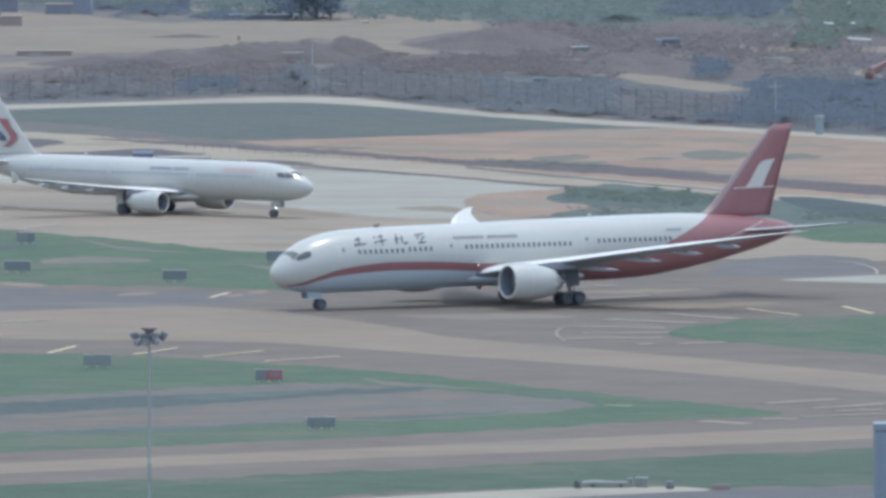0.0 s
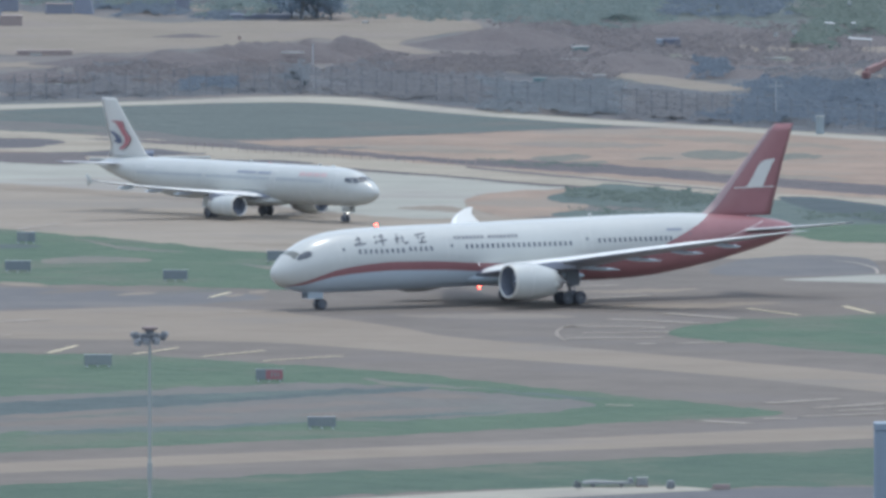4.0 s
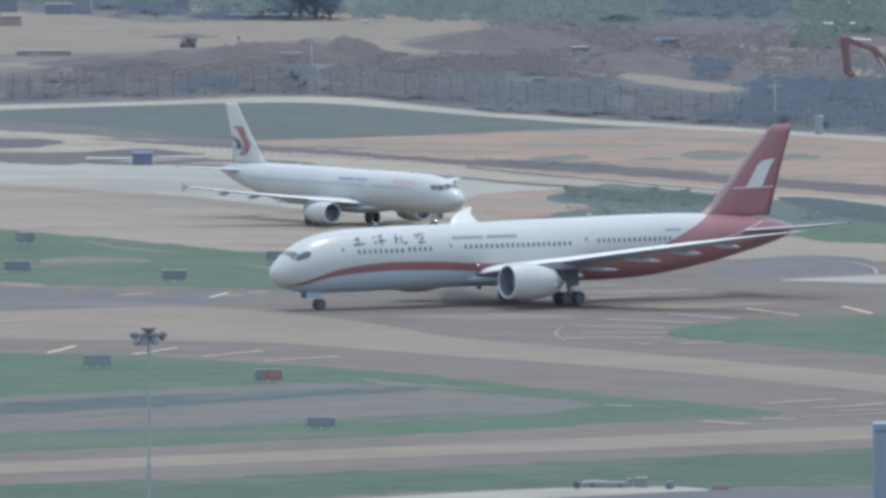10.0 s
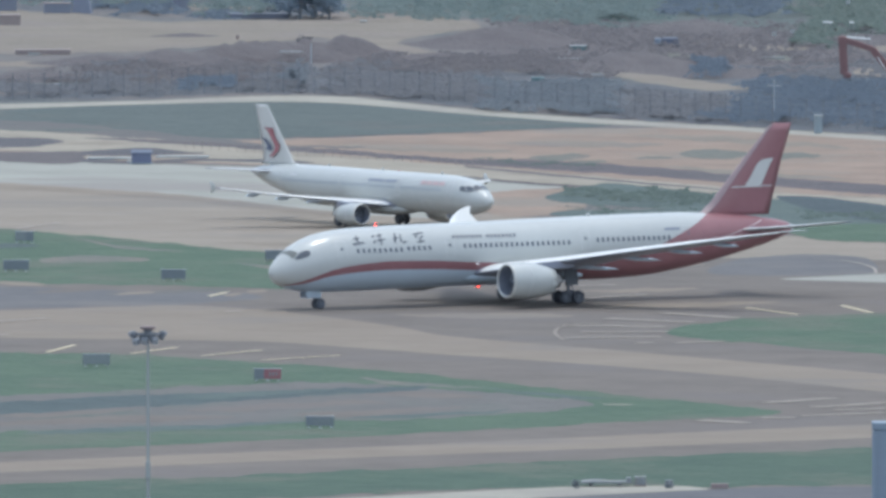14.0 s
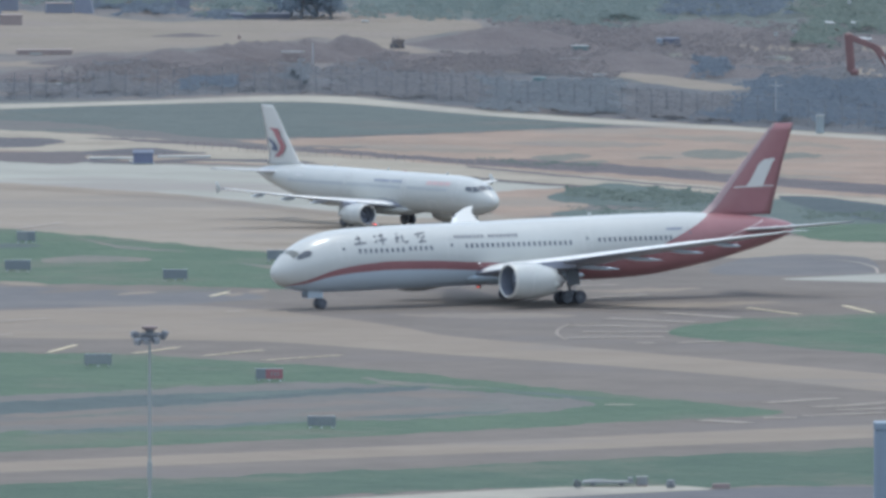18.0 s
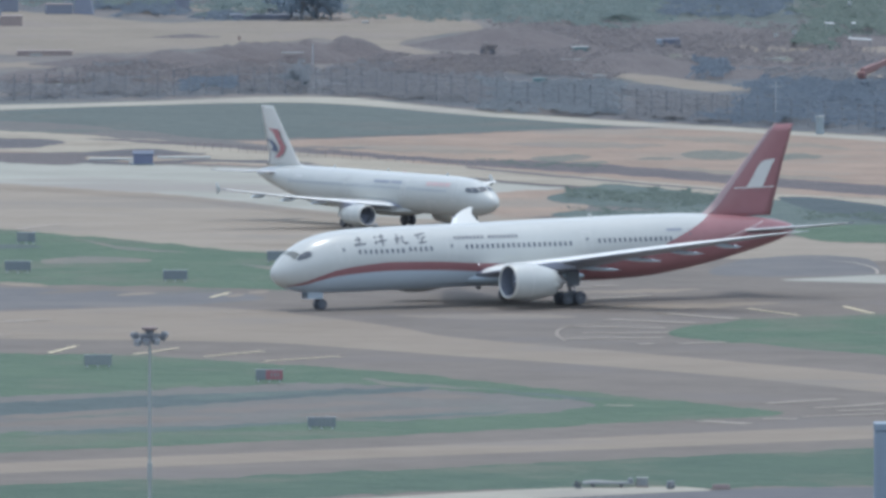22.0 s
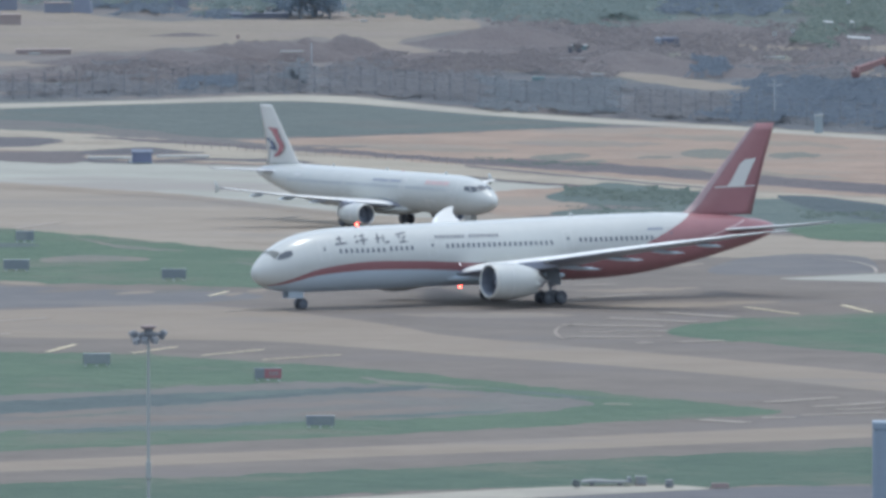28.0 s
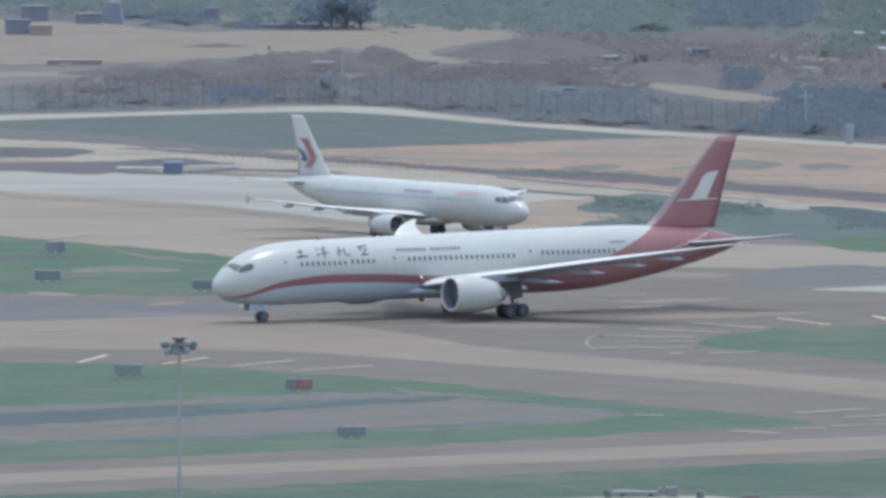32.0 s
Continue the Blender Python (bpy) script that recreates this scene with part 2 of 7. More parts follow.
let_light_through(M["pale_leaf"], (0.080, 0.098, 0.095))
let_light_through(M["hedge"], (0.092, 0.098, 0.108))
let_light_through(M["dry_leaf"], (0.080, 0.077, 0.081))


# ---- mesh helpers ----
def mesh_of(name, verts, faces, material, smooth=False):
    me = bpy.data.meshes.new(name)
    me.from_pydata([tuple(map(float, v)) for v in verts], [], faces)
    me.materials.append(material)
    if smooth:
        me.shade_smooth()
    return me


def solid(name, verts, faces, material, parent=None, label="", smooth=False):
    """One mesh object, under its thing or part where one is given."""
    ob = new(name, mesh_of(name, verts, faces, material, smooth))
    if parent:
        ob.parent = parent
    return tagged(ob, label)


def part(name, bm, material, parent=None, label="", smooth=False):
    bmesh.ops.recalc_face_normals(bm, faces=bm.faces[:])
    me = bpy.data.meshes.new(name)
    bm.to_mesh(me)
    bm.free()
    me.materials.append(material)
    if smooth:
        me.shade_smooth()
    ob = new(name, me)
    if parent:
        ob.parent = parent
    return tagged(ob, label)


def box(bm, m, size, bevel=0.0):
    """A bevelled block of that size, centred on the pose m."""
    made = bmesh.ops.create_cube(bm, size=1, matrix=m @ Matrix.Diagonal((*size, 1)))["verts"]
    if bevel:
        edges = list({e for v in made for e in v.link_edges})
        bmesh.ops.bevel(bm, geom=edges, offset=bevel, segments=1, affect="EDGES")
    return bm


def rod(bm, a, b, r0, r1=None, sides=10):
    """A round bar from a to b."""
    a, b = Vector(a), Vector(b)
    turn = (b - a).to_track_quat("Z", "Y").to_matrix().to_4x4()
    bmesh.ops.create_cone(bm, cap_ends=True, segments=sides, radius1=r0, radius2=r0 if r1 is None else r1, depth=(b - a).length,
                          matrix=Matrix.Translation((a + b) / 2) @ turn)
    return bm


def lathe(bm, profile, m, sides=28):
    """Turns (along, radius) pairs round the x axis of m."""
    rings = []
    for x, r in profile:
        rings.append([bm.verts.new(m @ Vector((x, r * math.cos(2 * math.pi * i / sides), r * math.sin(2 * math.pi * i / sides)))) for i in range(sides)])
    for p, q in zip(rings, rings[1:]):
        for i in range(sides):
            j = (i + 1) % sides
            bm.faces.new((p[i], p[j], q[j], q[i]))
    return bm


def curve_through(xs, ys):
    """A smooth line through the given stations that never overshoots them."""
    xs, ys = np.array(xs, float), np.array(ys, float)
    h, d = np.diff(xs), np.diff(ys) / np.diff(xs)
    s = np.zeros(len(xs))
    s[0], s[-1] = d[0], d[-1]
    for i in range(1, len(xs) - 1):
        if d[i - 1] * d[i] > 0:
            a, b = 2 * h[i] + h[i - 1], h[i] + 2 * h[i - 1]
            s[i] = (a + b) / (a / d[i - 1] + b / d[i])

    def at(x):
        i = int(np.clip(np.searchsorted(xs, x) - 1, 0, len(xs) - 2))
        t = min(max((x - xs[i]) / h[i], 0), 1)
        return float((2 * t**3 - 3 * t**2 + 1) * ys[i] + (t**3 - 2 * t**2 + t) * h[i] * s[i] + (3 * t**2 - 2 * t**3) * ys[i + 1] + (t**3 - t**2) * h[i] * s[i + 1])
    return at


def rounded(points, steps=6, wobble=0.0, seed=0):
    """A closed outline through the points, with an uneven edge."""
    out, n = [], len(points)

    def heading(p, q, r, reach):
        d = (r - p) / 2
        return d * min(1, reach / max(d.length, 1e-6))

    for i in range(n):
        p0, p1, p2, p3 = (Vector((*points[(i + k) % n], 0)) for k in (-1, 0, 1, 2))
        span = (p2 - p1).length
        m1, m2 = heading(p0, p1, p2, min(span, (p1 - p0).length)), heading(p1, p2, p3, min(span, (p3 - p2).length))
        for k in range(steps):
            t = k / steps
            c = (2 * t**3 - 3 * t**2 + 1) * p1 + (t**3 - 2 * t**2 + t) * m1 + (3 * t**2 - 2 * t**3) * p2 + (t**3 - t**2) * m2
            c.y += wobble * (noise.noise((c.x * 0.4, c.y * 0.008, seed * 3.7)) + 0.5 * noise.noise((c.x * 1.3, c.y * 0.02, seed * 1.3)))
            out.append(c)
    return out


LAYERS = []


def sheet(name, points, z, material, label, steps=6, wobble=0.0, parent=None, kind="structure"):
    """A flat piece of the ground with that outline, two millimetres over whatever it lies on."""
    rim = rounded(points, steps * 4 if wobble else steps, wobble * 6, len(LAYERS) + 1)
    x0, x1, y0, y1 = min(p.x for p in rim), max(p.x for p in rim), min(p.y for p in rim), max(p.y for p in rim)
    level = 1 + max([k for k, a, b, c, d in LAYERS if a < x1 and b > x0 and c < y1 and d > y0], default=0)
    LAYERS.append((level, x0, x1, y0, y1))
    z = 0.004 + 0.002 * level
    order = geometry.tessellate_polygon([rim])
    faces = [f if (rim[f[1]] - rim[f[0]]).cross(rim[f[2]] - rim[f[0]]).z > 0 else f[::-1] for f in order]
    ob = solid(name, [(p.x, p.y, z) for p in rim], faces, material, parent, label)
    return tagged(ob, kind=kind)


def stripe(name, points, width, z, material, parent=None, label="", kind=""):
    """A painted or paved band along the points."""
    left, right = [], []
    for i, p in enumerate(points):
        a, b = Vector(points[max(i - 1, 0)]), Vector(points[min(i + 1, len(points) - 1)])
        side = Vector((-(b - a).y, (b - a).x)).normalized() * width / 2
        left.append((*(Vector(p) + side), z))
        right.append((*(Vector(p) - side), z))
    n = len(points)
    faces = [(n + i, n + i + 1, i + 1, i) for i in range(n - 1)]
    return tagged(solid(name, left + right, faces, material, parent, label), kind=kind)


def along(points, steps=8):
    """A smooth open line through the points."""
    out = []
    for i in range(len(points) - 1):
        p0, p1, p2, p3 = (Vector(points[min(max(i + k, 0), len(points) - 1)]) for k in (-1, 0, 1, 2))
        for k in range(steps):
            t = k / steps
            out.append(p1 + (p2 - p0) * t / 2 + (2 * p0 - 5 * p1 + 4 * p2 - p3) * t * t / 2 + (3 * p1 - p0 - 3 * p2 + p3) * t**3 / 2)
    return [tuple(p) for p in out] + [tuple(points[-1])]


# ---- the ground ----
ground = tagged(solid("ground", [(-6000, -2600, 0), (6000, -2600, 0), (6000, 9000, 0), (-6000, 9000, 0)], [(0, 1, 2, 3)], M["scrub"],
                      label="dry brown scrubland reaching away from the airfield"), kind="structure")
airfield = sheet("pavement", [(-73.4, 315.5), (-49.0, 338.2), (-23.9, 321.2), (-5.2, 298.8), (2.9, 263.2), (2.3, 236.4), (5.1, 207.6), (12.8, 198.5), (26.7, 166.8), (59.1, 144.4), (46.3, -406.9), (-53.9, -406.9)], 0.02, M["asphalt"],
                 "worn brownish asphalt of the airfield shoulders", 4)
sheet("taxiway_far", [(-73.4, 315.5), (-49.0, 335.3), (-23.9, 319.7), (-5.2, 297.4), (2.7, 263.2), (2.2, 236.4), (5.1, 206.3), (12.8, 194.7), (26.7, 164.2), (58.9, 139.4), (58.2, 105.5), (18.1, 112.7), (-4.8, 115.1), (-18.7, 122.3), (-46.1, 171.8), (-70.8, 218.0)], 0.05, M["concrete"],
      "pale brown concrete taxiway with dark tyre streaks", 5)
sheet("apron_pale", [(-73.4, 312.7), (-49.0, 333.9), (-23.9, 321.2), (-8.9, 309.9), (2.9, 289.1), (8.9, 276.7), (13.2, 269.9), (10.7, 264.5), (7.0, 260.5), (4.0, 253.7), (2.3, 237.7), (2.5, 218.0), (1.0, 199.8), (-2.6, 197.3), (-8.6, 205.0), (-17.0, 225.8), (-28.1, 252.4), (-38.6, 267.2), (-48.0, 280.8), (-73.2, 307.1)], 0.08, M["pale_concrete"],
      "pale grey concrete of the far taxiway", 5, 0.3)
sheet("taxiway_dark", [(-66.7, 66.6), (-43.9, 51.6), (-32.6, 42.5), (-20.3, 37.9), (-18.0, 26.7), (-26.7, 14.4), (-43.1, 6.6), (-64.8, -6.6)], 0.05, M["dark_asphalt"], "dark bluish new asphalt", 5, 0.4)
sheet("taxiway_dark", [(27.0, 75.9), (28.0, 95.9), (31.3, 110.3), (37.7, 117.5), (42.8, 110.3), (43.9, 91.2), (43.0, 74.7), (35.9, 72.4)], 0.05, M["dark_asphalt"], "dark bluish new asphalt", 5, 0.3)
sheet("apron_bright", [(33.6, 65.4), (38.7, 71.2), (44.3, 75.9), (57.6, 79.4), (56.8, 47.0), (44.0, 58.5), (38.6, 62.0)], 0.06, M["pale_concrete"], "bright fresh concrete strip", 4)
taxi_mid = sheet("taxiway_middle", [(-65.9, -2.2), (-46.2, 1.1), (-34.8, 7.7), (-26.7, 13.2), (-20.0, 7.7), (-12.2, -6.6), (-4.5, -27.2), (0.9, -46.5), (14.7, -69.3), (27.2, -90.9), (40.9, -115.0), (52.5, -140.6), (51.7, -171.3), (40.4, -146.4), (26.9, -119.0), (14.5, -99.0), (0.8, -80.6), (-9.8, -65.2), (-17.9, -55.8), (-42.1, -49.5), (-63.6, -49.5)], 0.05, M["taxi"],
                 "pale concrete taxiway between darker shoulders", 4)
taxi_near = sheet("taxiway_near", [(-57.5, -276.1), (-38.3, -260.5), (-11.1, -240.2), (13.8, -219.5), (39.4, -199.4), (51.3, -190.1), (50.8, -212.2), (39.0, -221.3), (13.6, -239.3), (-11.0, -256.1), (-38.0, -276.9), (-57.0, -293.1)], 0.05, M["taxi"],
                  "pale concrete taxiway nearest to the terminal", 4)

# ---- grass ----
sheet("grass_strip", [(-70.8, 218.0), (-46.1, 174.3), (-32.3, 150.5), (-18.7, 123.5), (-4.8, 105.5), (2.6, 84.1), (3.2, 63.1), (-4.7, 51.6), (-15.9, 44.8), (-27.1, 52.8), (-44.0, 57.4), (-66.9, 72.4)], 0.09, M["grass"], "mown green grass beside the taxiways", 5, 0.5)
sheet("grass_strip", [(-63.3, -62.0), (-41.6, -76.5), (-28.3, -80.6), (-19.2, -91.9), (-7.0, -106.0), (3.9, -126.9), (14.2, -147.4), (23.8, -164.7), (29.3, -175.1), (30.5, -181.7), (28.1, -186.4), (22.0, -192.0), (13.9, -199.4), (-11.1, -223.1), (-38.6, -244.6), (-57.9, -262.2)], 0.09, M["grass"], "mown green grass island between two taxiways", 5, 0.5)
sheet("grass_strip", [(21.5, -37.8), (23.4, -26.1), (29.8, -13.1), (36.4, -6.6), (55.7, 1.1), (53.4, -99.0), (41.6, -80.6), (32.9, -65.2), (25.0, -52.6), (22.1, -45.2)], 0.09, M["grass"], "mown green grass island with a rounded end", 5, 0.4)
sheet("grass_strip", [(-56.5, -311.6), (-37.7, -294.8), (-10.9, -276.1), (13.5, -255.2), (38.7, -237.5), (50.4, -228.6), (48.8, -299.9), (36.4, -295.7), (22.4, -298.2), (1.7, -302.4), (-13.5, -314.9), (-37.1, -332.2), (-55.5, -348.4)], 0.09, M["near_grass"], "mown green grass beside the service road", 5, 0.5)
sheet("bare_patch", [(-60.5, -165.6), (-40.3, -153.2), (-25.0, -139.6), (-12.1, -129.8), (-1.2, -138.7), (7.5, -152.2), (13.8, -165.6), (7.4, -180.8), (-9.3, -194.8), (-24.3, -204.9), (-39.2, -212.2), (-59.0, -220.4)], 0.12, M["soil"], "bare greyish soil within the grass", 5, 0.8)
sheet("wet_ditch", [(-60.2, -175.1), (-40.1, -162.8), (-24.9, -150.3), (-9.5, -140.6), (-1.8, -135.7), (-2.3, -142.5), (-11.5, -152.2), (-24.7, -169.4), (-39.7, -183.6), (-59.6, -195.7)], 0.058, M["damp"], "dark wet drain in the grass", 5, 0.5)
sheet("bare_patch", [(-40.6, 107.9), (-36.4, 113.9), (-30.6, 110.3), (-29.9, 104.3), (-34.5, 100.7), (-39.6, 99.5)], 0.12, M["weedy"], "bare worn earth in the grass", 5, 0.3)
sheet("wet_ditch", [(-48.9, 134.5), (-44.9, 138.2), (-42.3, 137.0), (-41.6, 134.5), (-44.2, 132.1), (-48.8, 129.6)], 0.12, M["drain"], "dark wet drain in the grass", 4)
sheet("bare_patch", [(-32.5, 39.1), (-27.0, 42.5), (-21.7, 45.9), (-21.4, 42.5), (-27.5, 35.7), (-32.2, 33.4)], 0.12, M["soil"], "bare worn earth in the grass", 5, 0.3)
sheet("service_road", [(-41.1, -368.3), (-22.8, -334.6), (-10.7, -317.4), (-4.0, -310.8), (5.6, -301.6), (12.3, -297.4), (20.0, -296.5), (22.4, -299.9), (22.4, -302.4), (19.9, -304.1), (14.1, -309.1), (7.9, -314.9), (-4.0, -334.6), (-22.4, -376.1)], 0.12, M["lime"], "cream concrete service road", 4)
sheet("service_yard", [(-4.0, -335.5), (7.9, -315.8), (14.1, -309.9), (19.9, -304.9), (22.4, -302.4), (29.6, -298.2), (48.7, -301.6), (46.3, -406.9), (-12.9, -406.9)], 0.11, M["yard"], "blue-grey asphalt yard", 4)

for spot in ([(-44.5, -199.4), (-35.5, -192.0), (-26.5, -185.5), (-18.4, -189.2), (-24.4, -195.7), (-33.4, -201.2)], [(-23.1, -176.1), (-17.0, -167.5), (-9.4, -161.8), (-4.8, -165.6), (-13.4, -173.2), (-19.5, -179.8)], [(-39.7, -186.4), (-33.7, -179.8), (-27.6, -176.1), (-30.6, -182.6), (-36.6, -189.2)], [(-13.4, -182.6), (-5.3, -176.1), (2.3, -171.3), (-1.2, -179.8), (-9.3, -187.3)], [(-7.4, -150.3), (-1.2, -146.4), (3.9, -154.2), (-0.2, -157.0)]):
    sheet("bare_patch", spot, 0.12, M["asphalt"], "paler dry soil within the grass", 5, 0.5)
for spot in ([(-37.2, -214.1), (-29.3, -204.9), (-18.3, -199.4), (-11.3, -195.7), (-17.3, -204.0), (-27.2, -212.2)], [(-24.8, -156.1), (-16.2, -144.5), (-9.5, -140.6), (-13.6, -148.4), (-20.7, -158.9)], [(-8.3, -189.2), (-1.2, -183.6), (5.9, -176.1), (3.9, -181.7), (-3.2, -190.1)], [(3.9, -140.6), (9.1, -147.4), (15.2, -158.0), (10.1, -154.2)]):
    sheet("grass_strip", spot, 0.12, M["wet_grass"], "thin darker grass within the bare soil", 5, 0.5)
for spot in ([(-7.5, -122.0), (-0.2, -132.8), (3.9, -140.6), (-4.4, -132.8)], [(-38.8, 156.8), (-33.3, 137.0), (-26.2, 123.5), (-32.6, 128.4)], [(-20.8, 98.3), (-12.7, 88.8), (-5.3, 77.1), (-12.7, 78.3)]):
    sheet("grass_patch", spot, 0.12, M["weedy"], "drier patch in the mown grass", 5, 0.5)
for spot in ([(-17.9, 176.8), (0.9, 166.8), (22.0, 156.8), (18.4, 151.8), (-1.4, 160.5)], [(-23.5, 144.4), (-9.5, 137.0), (6.7, 132.1), (4.4, 127.2), (-13.0, 132.1)], [(-5.0, 223.2), (0.4, 225.8), (3.3, 210.2), (-1.4, 215.4)], [(15.7, 95.9), (22.6, 100.7), (26.6, 95.9), (21.4, 90.0)]):
    sheet("tyre_streak", spot, 0.12, M["taxi"], "darker worn band on the taxiway", 5, 0.4)
for spot in ([(14.1, 8.8), (23.0, 17.7), (33.0, 19.9), (28.4, 12.2), (20.7, 6.6)], [(-4.6, -6.6), (6.4, -2.2), (12.9, -8.7), (5.2, -13.1)], [(13.2, 41.3), (21.0, 47.0), (25.5, 44.8), (19.3, 39.1)], [(-28.4, -25.0), (-19.2, -32.5), (-12.1, -44.2), (-19.6, -38.9)]):
    sheet("tyre_streak", spot, 0.12, M["taxi"], "paler worn band on the asphalt", 5, 0.4)

for spot in ([(-44.6, 59.6), (-42.8, 61.3), (-40.3, 58.5), (-39.2, 53.9), (-40.6, 52.1), (-43.2, 55.0)], [(-32.2, 34.5), (-31.0, 38.1), (-29.0, 40.4), (-28.2, 39.0), (-29.4, 35.4), (-31.3, 33.1)], [(-21.5, 3.3), (-18.9, 5.5), (-15.6, 4.4), (-15.3, -0.0), (-18.3, -1.1), (-21.1, -0.0)], [(-43.8, -15.3), (-40.5, -13.1), (-38.0, -15.3), (-39.3, -20.7), (-43.6, -21.8)], [(-43.3, -41.0), (-41.1, -40.0), (-40.2, -43.2), (-41.6, -46.3), (-43.2, -46.3)], [(-19.2, 41.3), (-18.1, 44.7), (-17.2, 43.6), (-17.5, 40.2), (-18.9, 39.0)], [(-21.6, 33.4), (-20.2, 36.8), (-19.6, 34.5), (-20.7, 31.1)]):
    sheet("worn_patch", spot, 0.12, M["taxi"], "paler worn strip along the pavement edge", 5, 0.2)
sheet("worn_patch", [(-40.2, 39.0), (-38.2, 43.0), (-34.8, 45.9), (-33.4, 44.7), (-35.4, 40.7), (-38.8, 37.9)], 0.12, M["asphalt"], "faint worn strip along the pavement edge", 5, 0.2)
sheet("wet_ditch", [(-46.6, 139.4), (-43.7, 140.6), (-41.7, 138.1), (-41.3, 134.5), (-43.6, 132.0), (-46.5, 132.0)], 0.12, M["damp"], "dark wet drain in the grass", 4)

# ---- far verge ----
sheet("verge_soil", [(-76.5, 429.7), (-50.5, 420.6), (-40.6, 405.5), (-24.5, 387.6), (-9.2, 396.5), (7.4, 411.5), (19.1, 420.6), (33.2, 416.1), (50.0, 392.1), (64.3, 370.0), (60.9, 223.2), (47.4, 244.4), (31.3, 259.1), (18.7, 276.7), (2.8, 298.8), (-8.9, 319.7), (-23.9, 326.8), (-49.1, 342.5), (-73.6, 321.2)], 0.03, M["pink"], "graded pinkish bare earth beyond the taxiway", 4, 0.6)
sheet("verge_road", [(-76.5, 429.7), (-50.4, 416.1), (-40.6, 402.5), (-30.8, 387.6), (-17.9, 361.2), (2.9, 321.2), (18.8, 287.7), (18.7, 271.3), (2.8, 290.5), (-8.9, 312.7), (-23.9, 329.6), (-36.6, 343.9), (-49.5, 364.1), (-75.2, 380.3)], 0.06, M["cream_soil"], "pale sandy perimeter track", 4, 0.6)
sheet("verge_road", [(4.7, 318.3), (13.3, 302.9), (24.3, 282.2), (33.2, 264.5), (33.1, 257.8), (24.1, 265.9), (13.2, 285.0), (4.7, 307.1)], 0.06, M["cream_soil"], "pale sandy perimeter track", 4, 0.5)
sheet("verge_ditch", [(2.9, 321.2), (13.3, 298.8), (24.2, 276.7), (31.4, 263.2), (31.4, 260.5), (24.2, 272.7), (13.3, 294.6), (2.9, 316.9)], 0.10, M["ditch"], "thin dark gutter beside the track", 4, 0.2)
sheet("verge_grass", [(-69.4, 402.5), (-50.1, 395.1), (-45.6, 393.6), (-42.5, 384.7), (-45.8, 370.0), (-49.6, 368.5), (-68.6, 370.0)], 0.10, M["drain"], "dark scrubby patch beside the track", 5, 0.4)
sheet("verge_ditch", [(-40.5, 393.6), (-23.1, 378.8), (-9.1, 358.3), (1.0, 341.1), (11.0, 336.8), (25.8, 312.7), (47.9, 274.0), (61.6, 253.7), (60.9, 225.8), (47.5, 249.7), (25.6, 290.5), (13.4, 309.9), (2.9, 325.4), (-9.0, 346.8), (-24.3, 368.5)], 0.10, M["ditch"], "dark earth ditch", 4, 0.6)
sheet("verge_ditch", [(-19.0, 333.9), (-8.9, 315.5), (3.0, 294.6), (8.9, 282.2), (13.2, 275.4), (16.8, 271.3), (16.8, 268.6), (13.2, 271.3), (8.9, 278.1), (3.0, 290.5), (-8.9, 311.3), (-19.0, 329.6)], 0.10, M["ditch"], "thin dark gutter at the taxiway edge", 4, 0.2)
for spot in ([(26.5, 355.4), (30.1, 364.1), (33.7, 355.4), (34.3, 346.8), (31.0, 338.2), (27.6, 342.5)], [(36.2, 348.2), (38.8, 355.4), (42.0, 349.7), (41.1, 342.5), (37.3, 339.6)], [(9.8, 345.4), (13.6, 352.6), (16.4, 345.4), (15.4, 338.2), (11.0, 336.8)], [(14.1, 332.5), (17.2, 335.3), (18.2, 331.1), (15.3, 328.2)], [(21.7, 343.9), (24.8, 345.4), (25.4, 341.1), (22.3, 339.6)]):
    sheet("verge_grass", spot, 0.10, M["weedy"], "sparse grass on the bare earth", 5, 0.7)
for spot in ([(-11.6, 370.0), (-1.5, 367.1), (7.3, 361.2), (6.0, 355.4), (-5.3, 359.8)], [(21.5, 402.5), (32.9, 393.6), (45.3, 370.0), (43.9, 364.1), (29.6, 384.7)], [(7.4, 378.8), (16.9, 384.7), (25.1, 375.8), (20.0, 370.0), (12.4, 370.0)], [(24.6, 321.2), (34.4, 307.1), (44.0, 290.5), (40.9, 287.7), (30.6, 302.9)]):
    sheet("verge_streak", spot, 0.10, M["sand"], "paler sandy streak in the graded earth", 5, 0.7)
sheet("verge_road", [(18.7, 278.1), (31.4, 260.5), (47.4, 244.4), (61.2, 236.4), (60.6, 212.8), (47.0, 221.9), (31.1, 241.7), (19.8, 263.2)], 0.09, M["cream_soil"], "pale concrete drain cover strip", 4)
sheet("verge_soil", [(2.2, 237.7), (4.0, 253.7), (7.0, 260.5), (13.8, 267.2), (16.8, 260.5), (13.0, 244.4), (15.4, 228.5), (13.5, 207.6), (6.9, 201.1), (3.6, 216.7)], 0.12, M["pink"], "bare pinkish earth island", 5, 0.5)
sheet("grass_strip", [(11.1, 244.4), (13.8, 264.5), (18.0, 278.1), (25.3, 263.2), (31.8, 244.4), (38.3, 236.4), (46.9, 220.6), (60.6, 210.2), (59.0, 141.9), (45.6, 143.1), (37.9, 166.8), (26.9, 184.5), (12.8, 199.8), (11.4, 206.3), (14.7, 215.4), (23.7, 218.0), (13.0, 232.4)], 0.058, M["wet_grass"], "dark green rough grass", 5, 0.5)
sheet("grass_strip", [(35.5, 166.8), (39.2, 179.4), (46.3, 184.5), (60.0, 184.5), (59.0, 141.9), (45.6, 143.1), (39.9, 144.4)], 0.18, M["grass"], "lighter mown grass", 5, 0.5)
